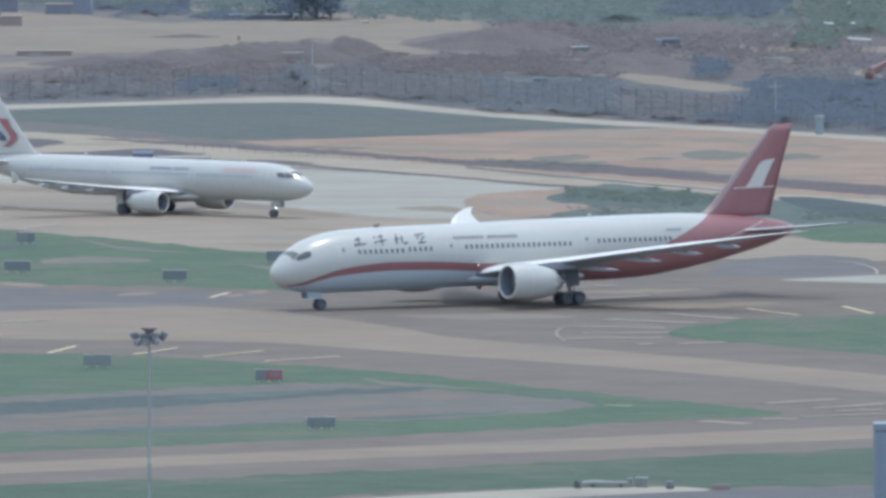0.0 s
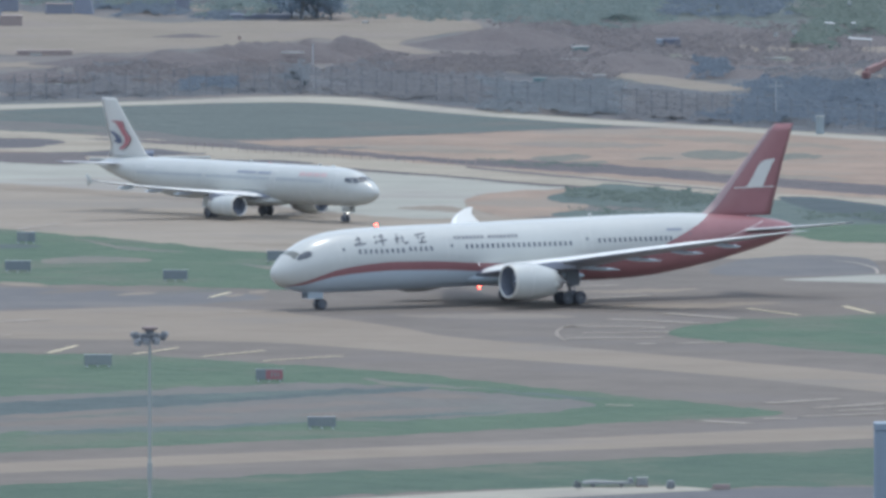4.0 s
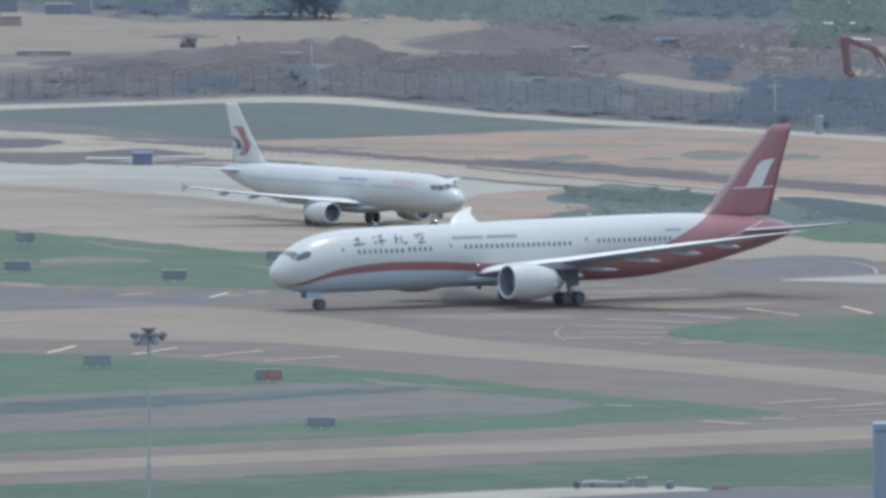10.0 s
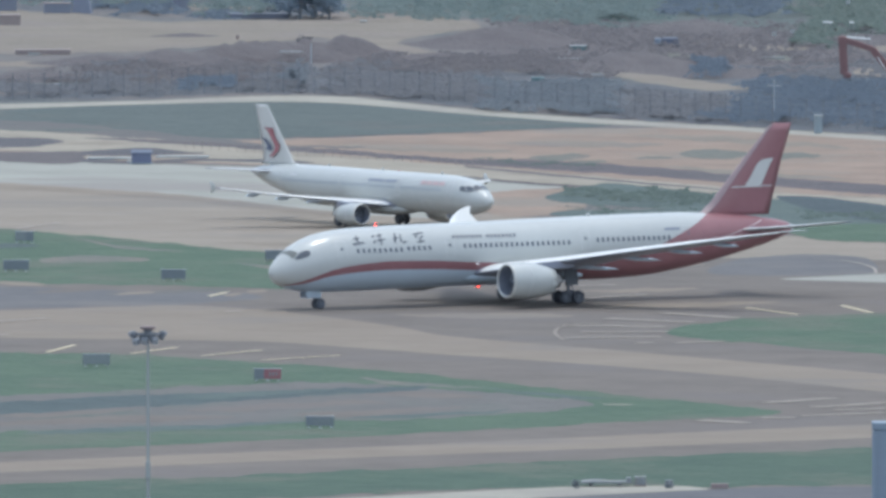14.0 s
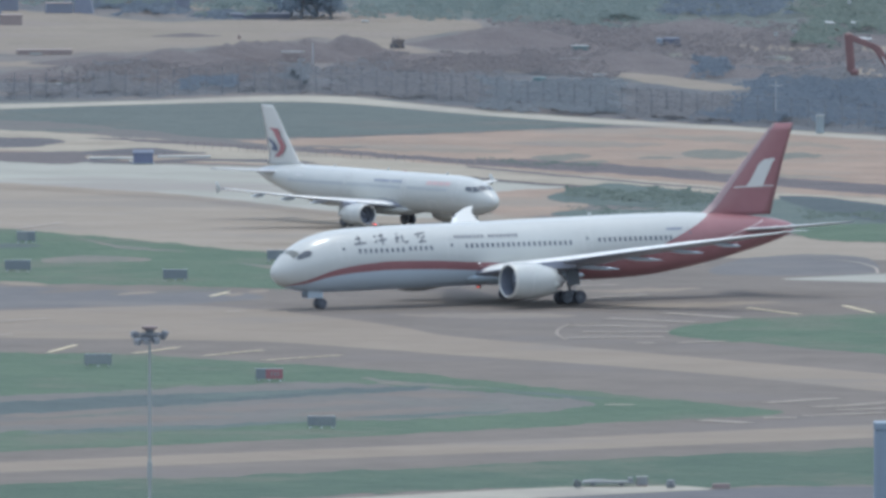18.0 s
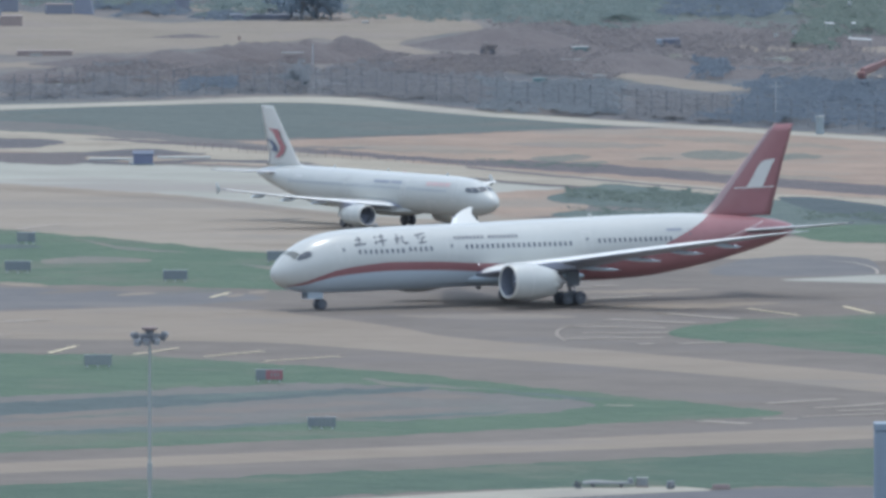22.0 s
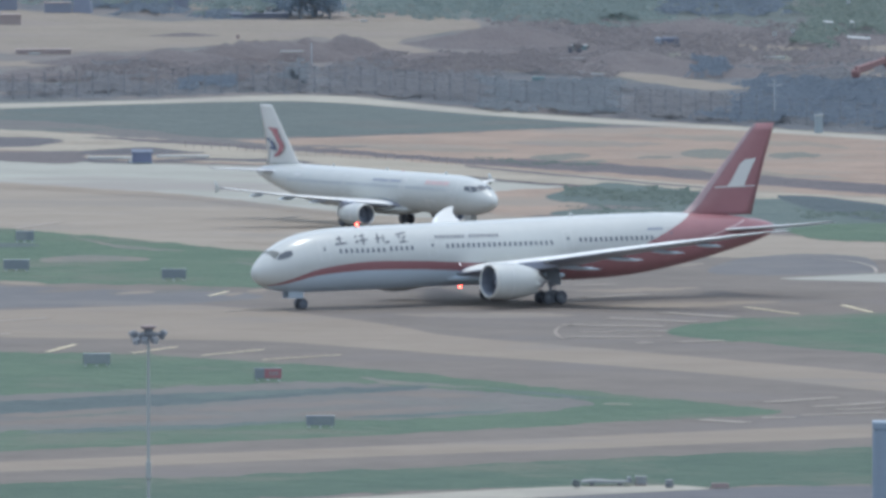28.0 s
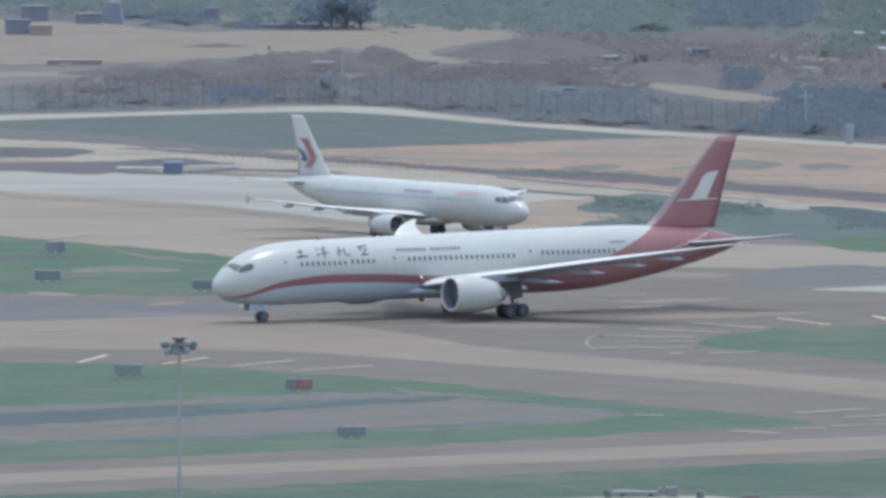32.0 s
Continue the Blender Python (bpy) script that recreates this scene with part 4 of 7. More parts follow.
def turbofan(thing, gear, x, y, z, length, r, label, chevrons=False):
    """A nacelle along x from its lip, with its fan, spinner, core nozzle, plug and pylon."""
    m = pose(gear - x, y, z, 0, 1.5, 180)
    bm = bmesh.new()
    lathe(bm, [(length * 0.30, r * 0.80), (0.35, r * 0.80), (0.08, r * 0.84), (0.0, r * 0.90), (0.06, r * 0.95), (0.3, r * 0.99), (length * 0.2, r * 1.04), (length * 0.40, r * 1.05),
               (length * 0.62, r * 1.0), (length * 0.85, r * 0.86), (length, r * 0.74), (length, r * 0.70), (length * 0.8, r * 0.74)], m, 40)
    if chevrons:
        bm.verts.ensure_lookup_table()
        for k, v in enumerate(bm.verts):
            if k // 40 in (10, 11):
                v.co += m.to_3x3() @ Vector((0.30 * (0.5 - abs(k % 4 - 2) / 2), 0, 0))
    nacelle = part("engine", bm, M["white"], thing, label, smooth=True)
    bm = bmesh.new()
    lathe(bm, [(0.12, r * 0.835), (0.03, r * 0.87), (-0.015, r * 0.90), (0.03, r * 0.945), (0.22, r * 0.99)], m, 40)
    part("intake_lip", bm, M["lit_wing_top"], nacelle, "polished metal intake lip", smooth=True)
    bm = bmesh.new()
    lathe(bm, [(0.10, r * 0.832), (0.35, r * 0.795), (length * 0.27, r * 0.795)], m, 36)
    part("intake_duct", bm, M["dark_metal"], nacelle, "dark intake duct", smooth=True)
    bm = bmesh.new()
    lathe(bm, [(length * 0.27, r * 0.80), (length * 0.27, 0.001)], m, 36)
    part("fan_disc", bm, M["dark_metal"], nacelle, "dark fan")
    bm = bmesh.new()
    for i in range(18):
        a = 2 * math.pi * i / 18
        box(bm, m @ pose(length * 0.24, 0, 0, math.degrees(a)) @ pose(0, 0, r * 0.52, 0, 0, 35), (0.03, r * 0.17, r * 0.52))
    part("fan_blades", bm, M["dark_metal"], nacelle)
    bm = bmesh.new()
    lathe(bm, [(length * 0.12, 0.001), (length * 0.15, r * 0.10), (length * 0.20, r * 0.20), (length * 0.26, r * 0.26)], m, 20)
    part("spinner", bm, M["dark_metal"], nacelle, "dark fan spinner", smooth=True)
    bm = bmesh.new()
    lathe(bm, [(length * 0.75, r * 0.56), (length * 1.0, r * 0.52), (length * 1.16, r * 0.40), (length * 1.16, r * 0.36), (length * 0.9, r * 0.3)], m, 28)
    part("core_nozzle", bm, M["metal"], nacelle, "bare metal exhaust nozzle", smooth=True)
    bm = bmesh.new()
    lathe(bm, [(length * 0.95, r * 0.30), (length * 1.15, r * 0.24), (length * 1.36, 0.001)], m, 20)
    part("exhaust_plug", bm, M["metal"], nacelle, smooth=True)
    bm = bmesh.new()
    lathe(bm, [(length * 0.36, r * 1.052), (length * 0.36, r * 1.060), (length * 0.375, r * 1.060), (length * 0.375, r * 1.05)], m, 40)
    part("cowl_seam", bm, M["sill"], nacelle)
    return nacelle


def pylon(thing, gear, x, y, z, length, rise):
    bm = bmesh.new()
    for sx, w in ((0, 0.04), (length * 0.2, 0.28), (length * 0.7, 0.3), (length, 0.04)):
        u = sx / length
        for z0 in (z - 0.3, z + rise * (0.25 + 0.75 * u)):
            for s in (-1, 1):
                bm.verts.new((gear - x - sx, y + s * w, z0))
    vs = bm.verts[:] if bm.verts.ensure_lookup_table() is None else []
    for k in range(3):
        a, b = k * 4, k * 4 + 4
        for i, j in ((0, 2), (2, 3), (3, 1), (1, 0)):
            bm.faces.new((vs[a + i], vs[a + j], vs[b + j], vs[b + i]))
    bm.faces.new((vs[0], vs[1], vs[3], vs[2]))
    bm.faces.new((vs[12], vs[14], vs[15], vs[13]))
    return part("pylon", bm, M["wing"], thing)


def canoe(parent, gear, x, y, z, length, r):
    """A flap-track fairing under a wing."""
    bm = bmesh.new()
    lathe(bm, [(0, 0.01), (length * 0.15, r * 0.6), (length * 0.4, r), (length * 0.7, r * 0.8), (length, 0.01)], pose(gear - x, y, z, 0, 4, 180), 12)
    return part("flap_fairing", bm, M["belly"], parent, smooth=True)


def lens(thing, name, at, r, material, label):
    bm = bmesh.new()
    bmesh.ops.create_uvsphere(bm, u_segments=10, v_segments=8, radius=r, matrix=Matrix.Translation(at))
    return part(name, bm, material, thing, label, smooth=True)


def turning_beacon(thing, at, glow):
    """A turning anti-collision lamp: a short grey hood along x with a red lamp at its bottom."""
    bm = bmesh.new()
    lathe(bm, [(-0.16, 0.001), (-0.16, 0.17), (0.31, 0.17), (0.31, 0.15), (-0.12, 0.15)], Matrix(), 20)
    hood = part("beacon", bm, M["hood_grey"], thing, "turning red anti-collision beacon")
    part("beacon_lamp", rod(bmesh.new(), (-0.13, 0, 0), (-0.09, 0, 0), 0.125, sides=20), glow, hood, "lit red lamp")
    hood.location = at
    return hood, at


def door_seams(hull, fuselage, x0, x1, z0, z1, side):
    """A cabin or cargo door: its outline standing a little proud of the skin."""
    t, verts, faces = 0.07, [], []
    for a, b, c, d in ((x0, x1, z1 - t, z1), (x0, x1, z0, z0 + t), (x0, x0 + t, z0 + t, z1 - t), (x1 - t, x1, z0 + t, z1 - t)):
        for i in range(4):
            lo, hi = c + (d - c) * i / 4, c + (d - c) * (i + 1) / 4
            k = len(verts)
            verts += [hull.at(x, side * hull.angle(x, z), 0.025) for x, z in ((a, lo), (b, lo), (b, hi), (a, hi))]
            faces.append((k, k + 1, k + 2, k + 3))
    return solid("cabin_door", verts, faces, M["sill"], fuselage, "faint grey door outline")


# ---- the wide-body with the red tail ----
# the large title: loose slanting dabs, as (x, z) from, to, and width
TITLE_DABS = [
    ((0.0, 0.04, 1.35, 0.16, 0.20), (0.25, 0.50, 0.95, 0.62, 0.15), (0.58, 0.10, 0.74, 0.86, 0.17)),
    ((0.0, 0.08, 0.30, 0.34, 0.17), (0.06, 0.62, 0.34, 0.80, 0.15), (0.48, 0.30, 1.45, 0.42, 0.15), (0.82, -0.12, 1.06, 0.98, 0.15), (0.60, 0.70, 1.25, 0.82, 0.13)),
    ((0.12, 0.0, 0.42, 0.92, 0.18), (0.0, 0.42, 0.66, 0.52, 0.14), (0.82, 0.10, 0.98, 0.78, 0.16), (0.98, 0.02, 1.50, 0.12, 0.17)),
    ((0.10, 0.72, 1.35, 0.88, 0.14), (0.30, 0.40, 0.50, 0.62, 0.15), (0.86, 0.44, 1.20, 0.58, 0.15), (0.30, 0.0, 1.20, 0.08, 0.15), (0.68, 0.05, 0.78, 0.48, 0.13)),
]


def red_tail_airliner():
    jet = tagged(new("airliner"), "white wide-body airliner with red cheat line and red tail", "airplane")
    g = 5.6
    hull = Hull(g, [(0, 3.62, 3.50, 0.06), (0.12, 4.02, 3.12, 0.42), (0.4, 4.42, 2.78, 0.82), (1.0, 5.05, 2.38, 1.35), (2.0, 5.85, 2.02, 1.88), (3.0, 6.45, 1.82, 2.22), (4.5, 7.05, 1.68, 2.52),
                    (6.5, 7.50, 1.62, 2.75), (9, 7.75, 1.64, 2.86), (12, 7.86, 1.68, 2.885), (20, 7.97, 1.78, 2.885), (34, 8.22, 1.98, 2.885), (39, 8.30, 2.05, 2.885), (43, 8.35, 2.25, 2.85),
                    (47, 8.35, 2.75, 2.68), (51, 8.20, 3.45, 2.28), (55, 7.90, 4.35, 1.72), (58, 7.55, 5.10, 1.20), (60, 7.15, 5.75, 0.75), (61.0, 6.80, 6.15, 0.36)])
    xs = [0, 0.05, 0.12, 0.25, 0.4, 0.7] + [1 + 0.5 * i for i in range(16)] + [9 + i for i in range(52)] + [60.6, 61.0]
    fus = hull.skin("fuselage", M["white"], jet, xs)
    # livery: red from a point under the nose, sweeping up over the whole tail; grey, blue-shaded belly under it
    top = curve_through([1.3, 2.6, 4.0, 5.8, 9, 12.3, 17, 22, 30, 36, 40, 43, 45.3, 48, 50.4, 50.9], [2.44, 2.80, 3.30, 3.90, 4.36, 4.56, 4.48, 4.22, 3.95, 4.0, 4.4, 5.1, 6.0, 7.1, 8.1, 8.26])
    low = curve_through([1.3, 2.6, 4.0, 5.8, 9, 12.3, 17, 22, 28, 33, 36, 38], [2.36, 2.52, 2.88, 3.30, 3.60, 3.73, 3.66, 3.42, 2.9, 2.4, 2.1, 2.0])
    for side in (1, -1):
        runs = [1.3 + 0.35 * i for i in range(4)] + [2.6 + 0.4 * i for i in range(121)] + [51 + 0.5 * i for i in range(20)]
        hull.cover("red_livery", M["red"], fus, runs, lambda x: hull.angle(x, top(x)) if x < 50.8 else 0.0, lambda x: hull.angle(x, low(x)) if x < 38 else math.pi, side, 0.03, 26, "glossy red cheat line widening over the tail")
        hull.cover("belly_paint", M["belly"], fus, [1.3, 1.7, 2.1] + [2.6 + 0.5 * i for i in range(72)], lambda x: hull.angle(x, low(x)), lambda x: math.pi, side, 0.022, 14, "grey painted belly with bluish shade in its colour")
        hull.pane("windscreen", M["pale_pane"], fus, [(1.40, 3), (1.82, 3), (2.36, 43), (1.70, 52)], side, label="pale cockpit windscreen with daylight in its colour")
        hull.oval("cockpit_window", M["pane"], fus, [(1.70, 60), (2.32, 43.0), (3.46, 47.5), (3.36, 66)], side, label="dark rounded cockpit side window")
        rows = [(8.35 + 0.62 * i, 5.64, 0.27) for i in range(9)] + [(14.15 + 0.61 * i, 5.74, 0.27) for i in range(5)]
        rows += [(20.7 + 0.605 * i, 5.84, 0.27) for i in range(21)] + [(36.2 + 0.60 * i, 6.03, 0.27) for i in range(15)]
        for x, z, w in rows:
            hull.block("window", M["cabin_pane"], fus, x, x + w, z - 0.21, z + 0.21, side)
        for x, z in ((6.2, 4.65), (18.6, 4.75), (34.4, 5.0), (46.6, 5.2)):
            door_seams(hull, fus, x, x + 1.07, z, z + 1.95, side)
            hull.block("window", M["cabin_pane"], fus, x + 0.42, x + 0.64, z + 1.05, z + 1.35, side)
        # the titles, as plain bars
        for k, dabs in enumerate(TITLE_DABS):
            x = 8.05 + 2.36 * k
            for u0, v0, u1, v1, w in dabs:
                z = 6.14 + 0.012 * x
                hull.dab("title_dab", M["ink"], fus, (x + u0, z + v0), (x + u1, z + v1), w, side, "dark brush-like title dab")
        for k in range(17):
            if k != 8:
                hull.block("title_bar", M["faint_ink"], fus, 19.6 + 0.44 * k, 19.6 + 0.44 * k + 0.30, 6.56, 6.86, side, 0.03, "small dark title bar")
        line = curve_through([50.3, 53.0, 55.0, 56.8], [5.6, 6.25, 6.8, 7.35])
        hull.cover("tail_line", M["faint_red"], fus, [50.3 + 0.5 * i for i in range(14)], lambda x: hull.angle(x, line(x) + 0.06), lambda x: hull.angle(x, line(x) - 0.06), side, 0.05, 2, "thin pale line on the red tail")
        hull.block("registration_bar", M["faint_blue"], fus, 44.4, 46.2, 6.75, 6.98, side, 0.03, "small grey marking bar")
    # wings
    span = [(21.0, 1.0, 2.85, 13.3, 1.0), (22.5, 2.8, 3.22, 11.7, 1.05), (24.6, 6.6, 3.85, 9.6, 1.0), (27.0, 9.9, 4.45, 7.4, 1.0), (30.4, 15.0, 5.35, 5.7, 1.05), (34.0, 20.5, 6.25, 4.4, 1.1),
            (36.8, 24.4, 6.92, 2.9, 0.95), (39.0, 26.9, 7.36, 1.75, 0.9), (41.0, 28.8, 7.70, 1.0, 0.9), (42.5, 30.0, 7.86, 0.40, 0.9)]
    for side in (1, -1):
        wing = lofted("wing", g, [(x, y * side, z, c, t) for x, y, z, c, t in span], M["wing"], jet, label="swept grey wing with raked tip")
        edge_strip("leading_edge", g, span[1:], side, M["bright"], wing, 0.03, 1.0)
        sunlit_skin(g, span[1:], side, wing, M["lit_wing_top"])
        for y, n in ((7.4, 5.6), (13.2, 4.8), (18.0, 4.2), (22.4, 3.2)):
            z = float(np.interp(y, [s[1] for s in span], [s[2] for s in span]))
            x = float(np.interp(y, [s[1] for s in span], [s[0] + s[3] for s in span]))
            canoe(wing, g, x - n * 0.72, y * side, z - 0.26, n, 0.20)
        turbofan(jet, g, 21.0, 9.75 * side, 2.68, 5.25, 1.72, "large white high-bypass engine nacelle", True)
        pylon(jet, g, 22.8, 9.75 * side, 4.05, 6.2, 0.6)
        stab = [(52.8, 0.9, 6.45, 6.4, 0.55), (54.9, 2.6, 6.62, 5.2, 0.5), (58.3, 6.8, 7.07, 3.2, 0.5), (60.2, 9.3, 7.38, 1.7, 0.5), (60.9, 9.85, 7.45, 0.8, 0.5)]
        tail = lofted("tailplane", g, [(x, y * side, z, c, t) for x, y, z, c, t in stab], M["wing"], jet, label="grey horizontal tailplane")
        edge_strip("leading_edge", g, stab, side, M["bright"], tail, 0.01, 0.4)
        lens(jet, "wingtip_light", (g - 42.2, 29.75 * side, 7.84), 0.10, M["lamp_glass"], "clear wingtip light")
    fin = lofted("fin", g, [(48.8, 0, 7.9, 9.5, 0.5), (50.4, 0, 8.25, 8.0, 0.7), (51.5, 0, 9.2, 7.15, 0.8), (55.1, 0, 13.1, 4.65, 0.8), (57.9, 0, 16.1, 2.85, 0.75), (58.7, 0, 16.85, 2.3, 0.6)], M["red"], jet, True, "tall red fin")
    # white emblem on both faces of the fin, and the thin line under it
    for side in (1, -1):
        for name, loop in (("emblem", ((55.18, 10.72), (55.6, 11.2), (56.05, 11.85), (56.6, 12.75), (56.95, 13.1), (57.4, 13.32), (58.66, 13.46), (58.2, 12.75), (57.75, 11.9), (57.15, 10.76))),
                           ("emblem_line", ((53.7, 10.60), (58.45, 10.66), (58.45, 10.76), (53.8, 10.72)))):
            verts = [(g - x, side * 0.40 * (1 - 0.06 * (z - 10)), z) for x, z in loop]
            order = tuple(range(len(verts)))
            solid(name, verts, [order if side < 0 else order[::-1]], M["cream"], fin, "plain white emblem shape")
    edge = [(x, z, c) for x, z, c in ((48.9, 7.98, 9.4), (50.4, 8.3, 8.0), (51.5, 9.2, 7.15), (55.1, 13.1, 4.65), (57.9, 16.1, 2.85), (58.6, 16.75, 2.3))]
    verts = [(g - x + d, y * c * 0.05, z) for x, z, c in edge for d, y in ((-c * 0.09, -1), (0.03, -0.35), (0.06, 0), (0.03, 0.35), (-c * 0.09, 1))]
    solid("leading_edge", verts, [(5 * i + k, 5 * i + k + 1, 5 * i + k + 6, 5 * i + k + 5) for i in range(5) for k in range(4)], M["fin_edge"], fin, "greyish metal leading edge", smooth=True)
    # belly fairing
    bm = bmesh.new()
    bmesh.ops.create_uvsphere(bm, u_segments=36, v_segments=20, radius=1, matrix=pose(g - 28.0, 0, 2.70) @ Matrix.Diagonal((9.0, 3.05, 0.95, 1)))
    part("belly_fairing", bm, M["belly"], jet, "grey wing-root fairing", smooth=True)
    # undercarriage
    leg(jet, "nose_gear", 0, 0, 2.0, 0.51, 0.45, 0.14, 0.0, 1)
    wheels = add_wheels(jet, 0.51, 0.40, [(0, 0.36), (0, -0.36)])
    mx = g - 31.45
    for side in (1, -1):
        leg(jet, "main_gear", mx, 4.9 * side, 3.6, 0.66, 0.85, 0.22, 0.74, 1)
        wheels += add_wheels(jet, 0.66, 0.52, [(mx + dx, (4.9 + dy) * side) for dx in (0.74, -0.74) for dy in (0.66, -0.66)])
        # enlarged door; fuselage shade around the leg is put into its dark colour
        bm = bmesh.new()
        box(bm, pose(mx + 0.2, 5.75 * side, 2.65, 12 * side, 0, 0), (1.5, 0.06, 1.6), 0.05)
        part("gear_door", bm, M["rim"], jet, "main gear door, darkened for the shade around the leg")
        bm = bmesh.new()
        box(bm, pose(0.9, 0.55 * side, 1.45, -6 * side, 0, 0), (1.7, 0.05, 0.75), 0.02)
        part("gear_door", bm, M["belly"], jet, "white nose gear door")
    bm = bmesh.new()
    rod(bm, (0.22, 0.16, 1.15), (0.30, 0.16, 1.15), 0.10)
    rod(bm, (0.22, -0.16, 1.15), (0.30, -0.16, 1.15), 0.10)
    part("taxi_light", bm, M["lamp_glass"], jet)
    lens(jet, "root_light", (g - 21.9, 3.35, 4.08), 0.07, glowing("root_light_glow", (0.92, 0.95, 1.0), 1.2), "lit white wing-root light")
    glow = glowing("beacon_glow", (1.0, 0.09, 0.06), 11.0)
    beacons = [turning_beacon(jet, (g - 12.1, 0, hull.crown(12.1) + 0.20), glow), turning_beacon(jet, (g - 24.1, 0, 1.66), glow)]
    for x in (37.0,):
        part("blade_aerial", box(bmesh.new(), pose(g - x, 0, hull.crown(x) + 0.12, 0, 12, 0), (0.45, 0.05, 0.32), 0.015), M["white"], jet)
    return jet, wheels, beacons


# ---- the narrow-body with the swallow on its fin ----
def white_airliner():
    jet = tagged(new("airliner"), "white narrow-body airliner with red and blue fin emblem", "airplane")
    g = 5.07
    hull = Hull(g, [(0, 3.22, 3.12, 0.05), (0.1, 3.48, 2.87, 0.30), (0.35, 3.78, 2.62, 0.60), (0.8, 4.12, 2.36, 0.92), (1.6, 4.58, 2.05, 1.32), (2.4, 4.99, 1.86, 1.56), (3.4, 5.38, 1.74, 1.76), (5.0, 5.63, 1.67, 1.93),
                    (7, 5.75, 1.66, 1.975), (12, 5.78, 1.66, 1.975), (22, 5.82, 1.68, 1.975), (31, 5.86, 1.72, 1.975), (34.5, 5.86, 2.15, 1.90), (38, 5.80, 2.85, 1.62), (41, 5.62, 3.55, 1.18), (43.2, 5.35, 4.25, 0.66), (44.4, 5.05, 4.65, 0.26)])
    xs = [0, 0.04, 0.1, 0.2, 0.35, 0.55] + [0.8 + 0.4 * i for i in range(16)] + [7.5 + i for i in range(37)] + [44.0, 44.4]
    fus = hull.skin("fuselage", M["white"], jet, xs)
    for side in (1, -1):
        hull.pane("windscreen", M["pane"], fus, [(1.32, 3), (2.10, 3), (2.34, 30), (1.54, 38)], side, label="dark cockpit windscreen")
        hull.pane("cockpit_window", M["pane"], fus, [(1.60, 41), (2.38, 32.5), (2.92, 43), (2.22, 60)], side, label="dark cockpit side window")
        hull.pane("cockpit_window", M["pane"], fus, [(2.34, 61), (2.98, 45), (3.62, 52), (3.32, 66)], side, label="dark cockpit side window")
        for k in range(56):
            x = 6.6 + 0.533 * k
            if 14.0 < x < 14.9 or 24.8 < x < 25.7:
                continue
            hull.block("window", M["dim_pane"], fus, x, x + 0.22, 4.14, 4.44, side, 0.025)
        for x, w in ((4.6, 0.85), (14.05, 0.8), (24.85, 0.8), (36.4, 0.85)):
            door_seams(hull, fus, x, x + w, 3.35, 5.15, side)
        for a, b in ((6.2, 7.2), (7.35, 8.3), (8.45, 9.4), (9.55, 10.5)):
            hull.block("title_bar", M["faint_red"], fus, a, b, 4.70, 5.10, side, 0.03, "faded red title bar")
        for a, b in ((14.95, 17.0), (17.3, 20.2)):
            hull.block("title_bar", M["faint_blue"], fus, a, b, 4.72, 4.98, side, 0.03, "faded blue title bar")
        hull.block("registration_bar", M["sill"], fus, 33.6, 34.9, 4.75, 4.95, side, 0.03, "small grey marking bar")
        for a, c in ((8.4, 2.6), (17.5, 2.7)):
            door_seams(hull, fus, a, a + 1.7, c - 0.7, c + 0.55, side)
    span = [(14.6, 0.8, 2.20, 8.2, 1.0), (16.0, 1.95, 2.35, 7.0, 1.0), (18.3, 4.4, 2.62, 5.4, 0.95), (20.2, 6.5, 2.86, 3.9, 0.85), (22.9, 11.5, 3.40, 2.7, 0.75), (24.5, 15.9, 3.98, 1.7, 0.65), (25.0, 17.1, 4.14, 1.35, 0.6)]
    for side in (1, -1):
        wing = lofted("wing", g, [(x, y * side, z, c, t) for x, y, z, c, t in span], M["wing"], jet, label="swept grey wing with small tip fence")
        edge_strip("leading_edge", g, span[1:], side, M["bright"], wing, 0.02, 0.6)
        sunlit_skin(g, span[1:], side, wing, M["lit_wing_top"])
        for y, n in ((6.4, 3.4), (9.6, 3.2), (12.8, 2.8)):
            z = float(np.interp(y, [s[1] for s in span], [s[2] for s in span]))
            x = float(np.interp(y, [s[1] for s in span], [s[0] + s[3] for s in span]))
            canoe(wing, g, x - n * 0.66, y * side, z - 0.17, n, 0.22)
        fence = lofted("wingtip_fence", g, [(26.2, 17.22 * side, 3.64, 0.30, 0.4), (25.6, 17.18 * side, 4.06, 0.9, 0.4), (25.7, 17.2 * side, 4.26, 0.85, 0.4), (26.3, 17.24 * side, 4.80, 0.34, 0.4)], M["white"], wing, True)
        turbofan(jet, g, 15.3, 5.75 * side, 1.50, 4.0, 1.12, "white engine nacelle close to the ground")
        pylon(jet, g, 16.6, 5.75 * side, 2.45, 3.6, 0.4)
        stab = [(38.3, 0.5, 4.95, 3.6, 0.8), (39.2, 1.3, 5.02, 3.0, 0.8), (42.0, 4.6, 5.20, 1.9, 0.7), (43.3, 6.15, 5.28, 1.2, 0.6)]
        tail = lofted("tailplane", g, [(x, y * side, z, c, t) for x, y, z, c, t in stab], M["wing"], jet, label="grey horizontal tailplane")
        edge_strip("leading_edge", g, stab, side, M["bright"], tail, 0.01, 0.4)
    fin = lofted("fin", g, [(34.8, 0, 5.65, 8.0, 0.4), (36.6, 0, 6.0, 5.9, 0.7), (37.4, 0, 6.9, 5.0, 0.75), (39.4, 0, 9.2, 3.75, 0.75), (41.4, 0, 11.6, 2.5, 0.7), (41.75, 0, 11.88, 2.1, 0.5)], M["cream"], jet, True, "tall white fin")
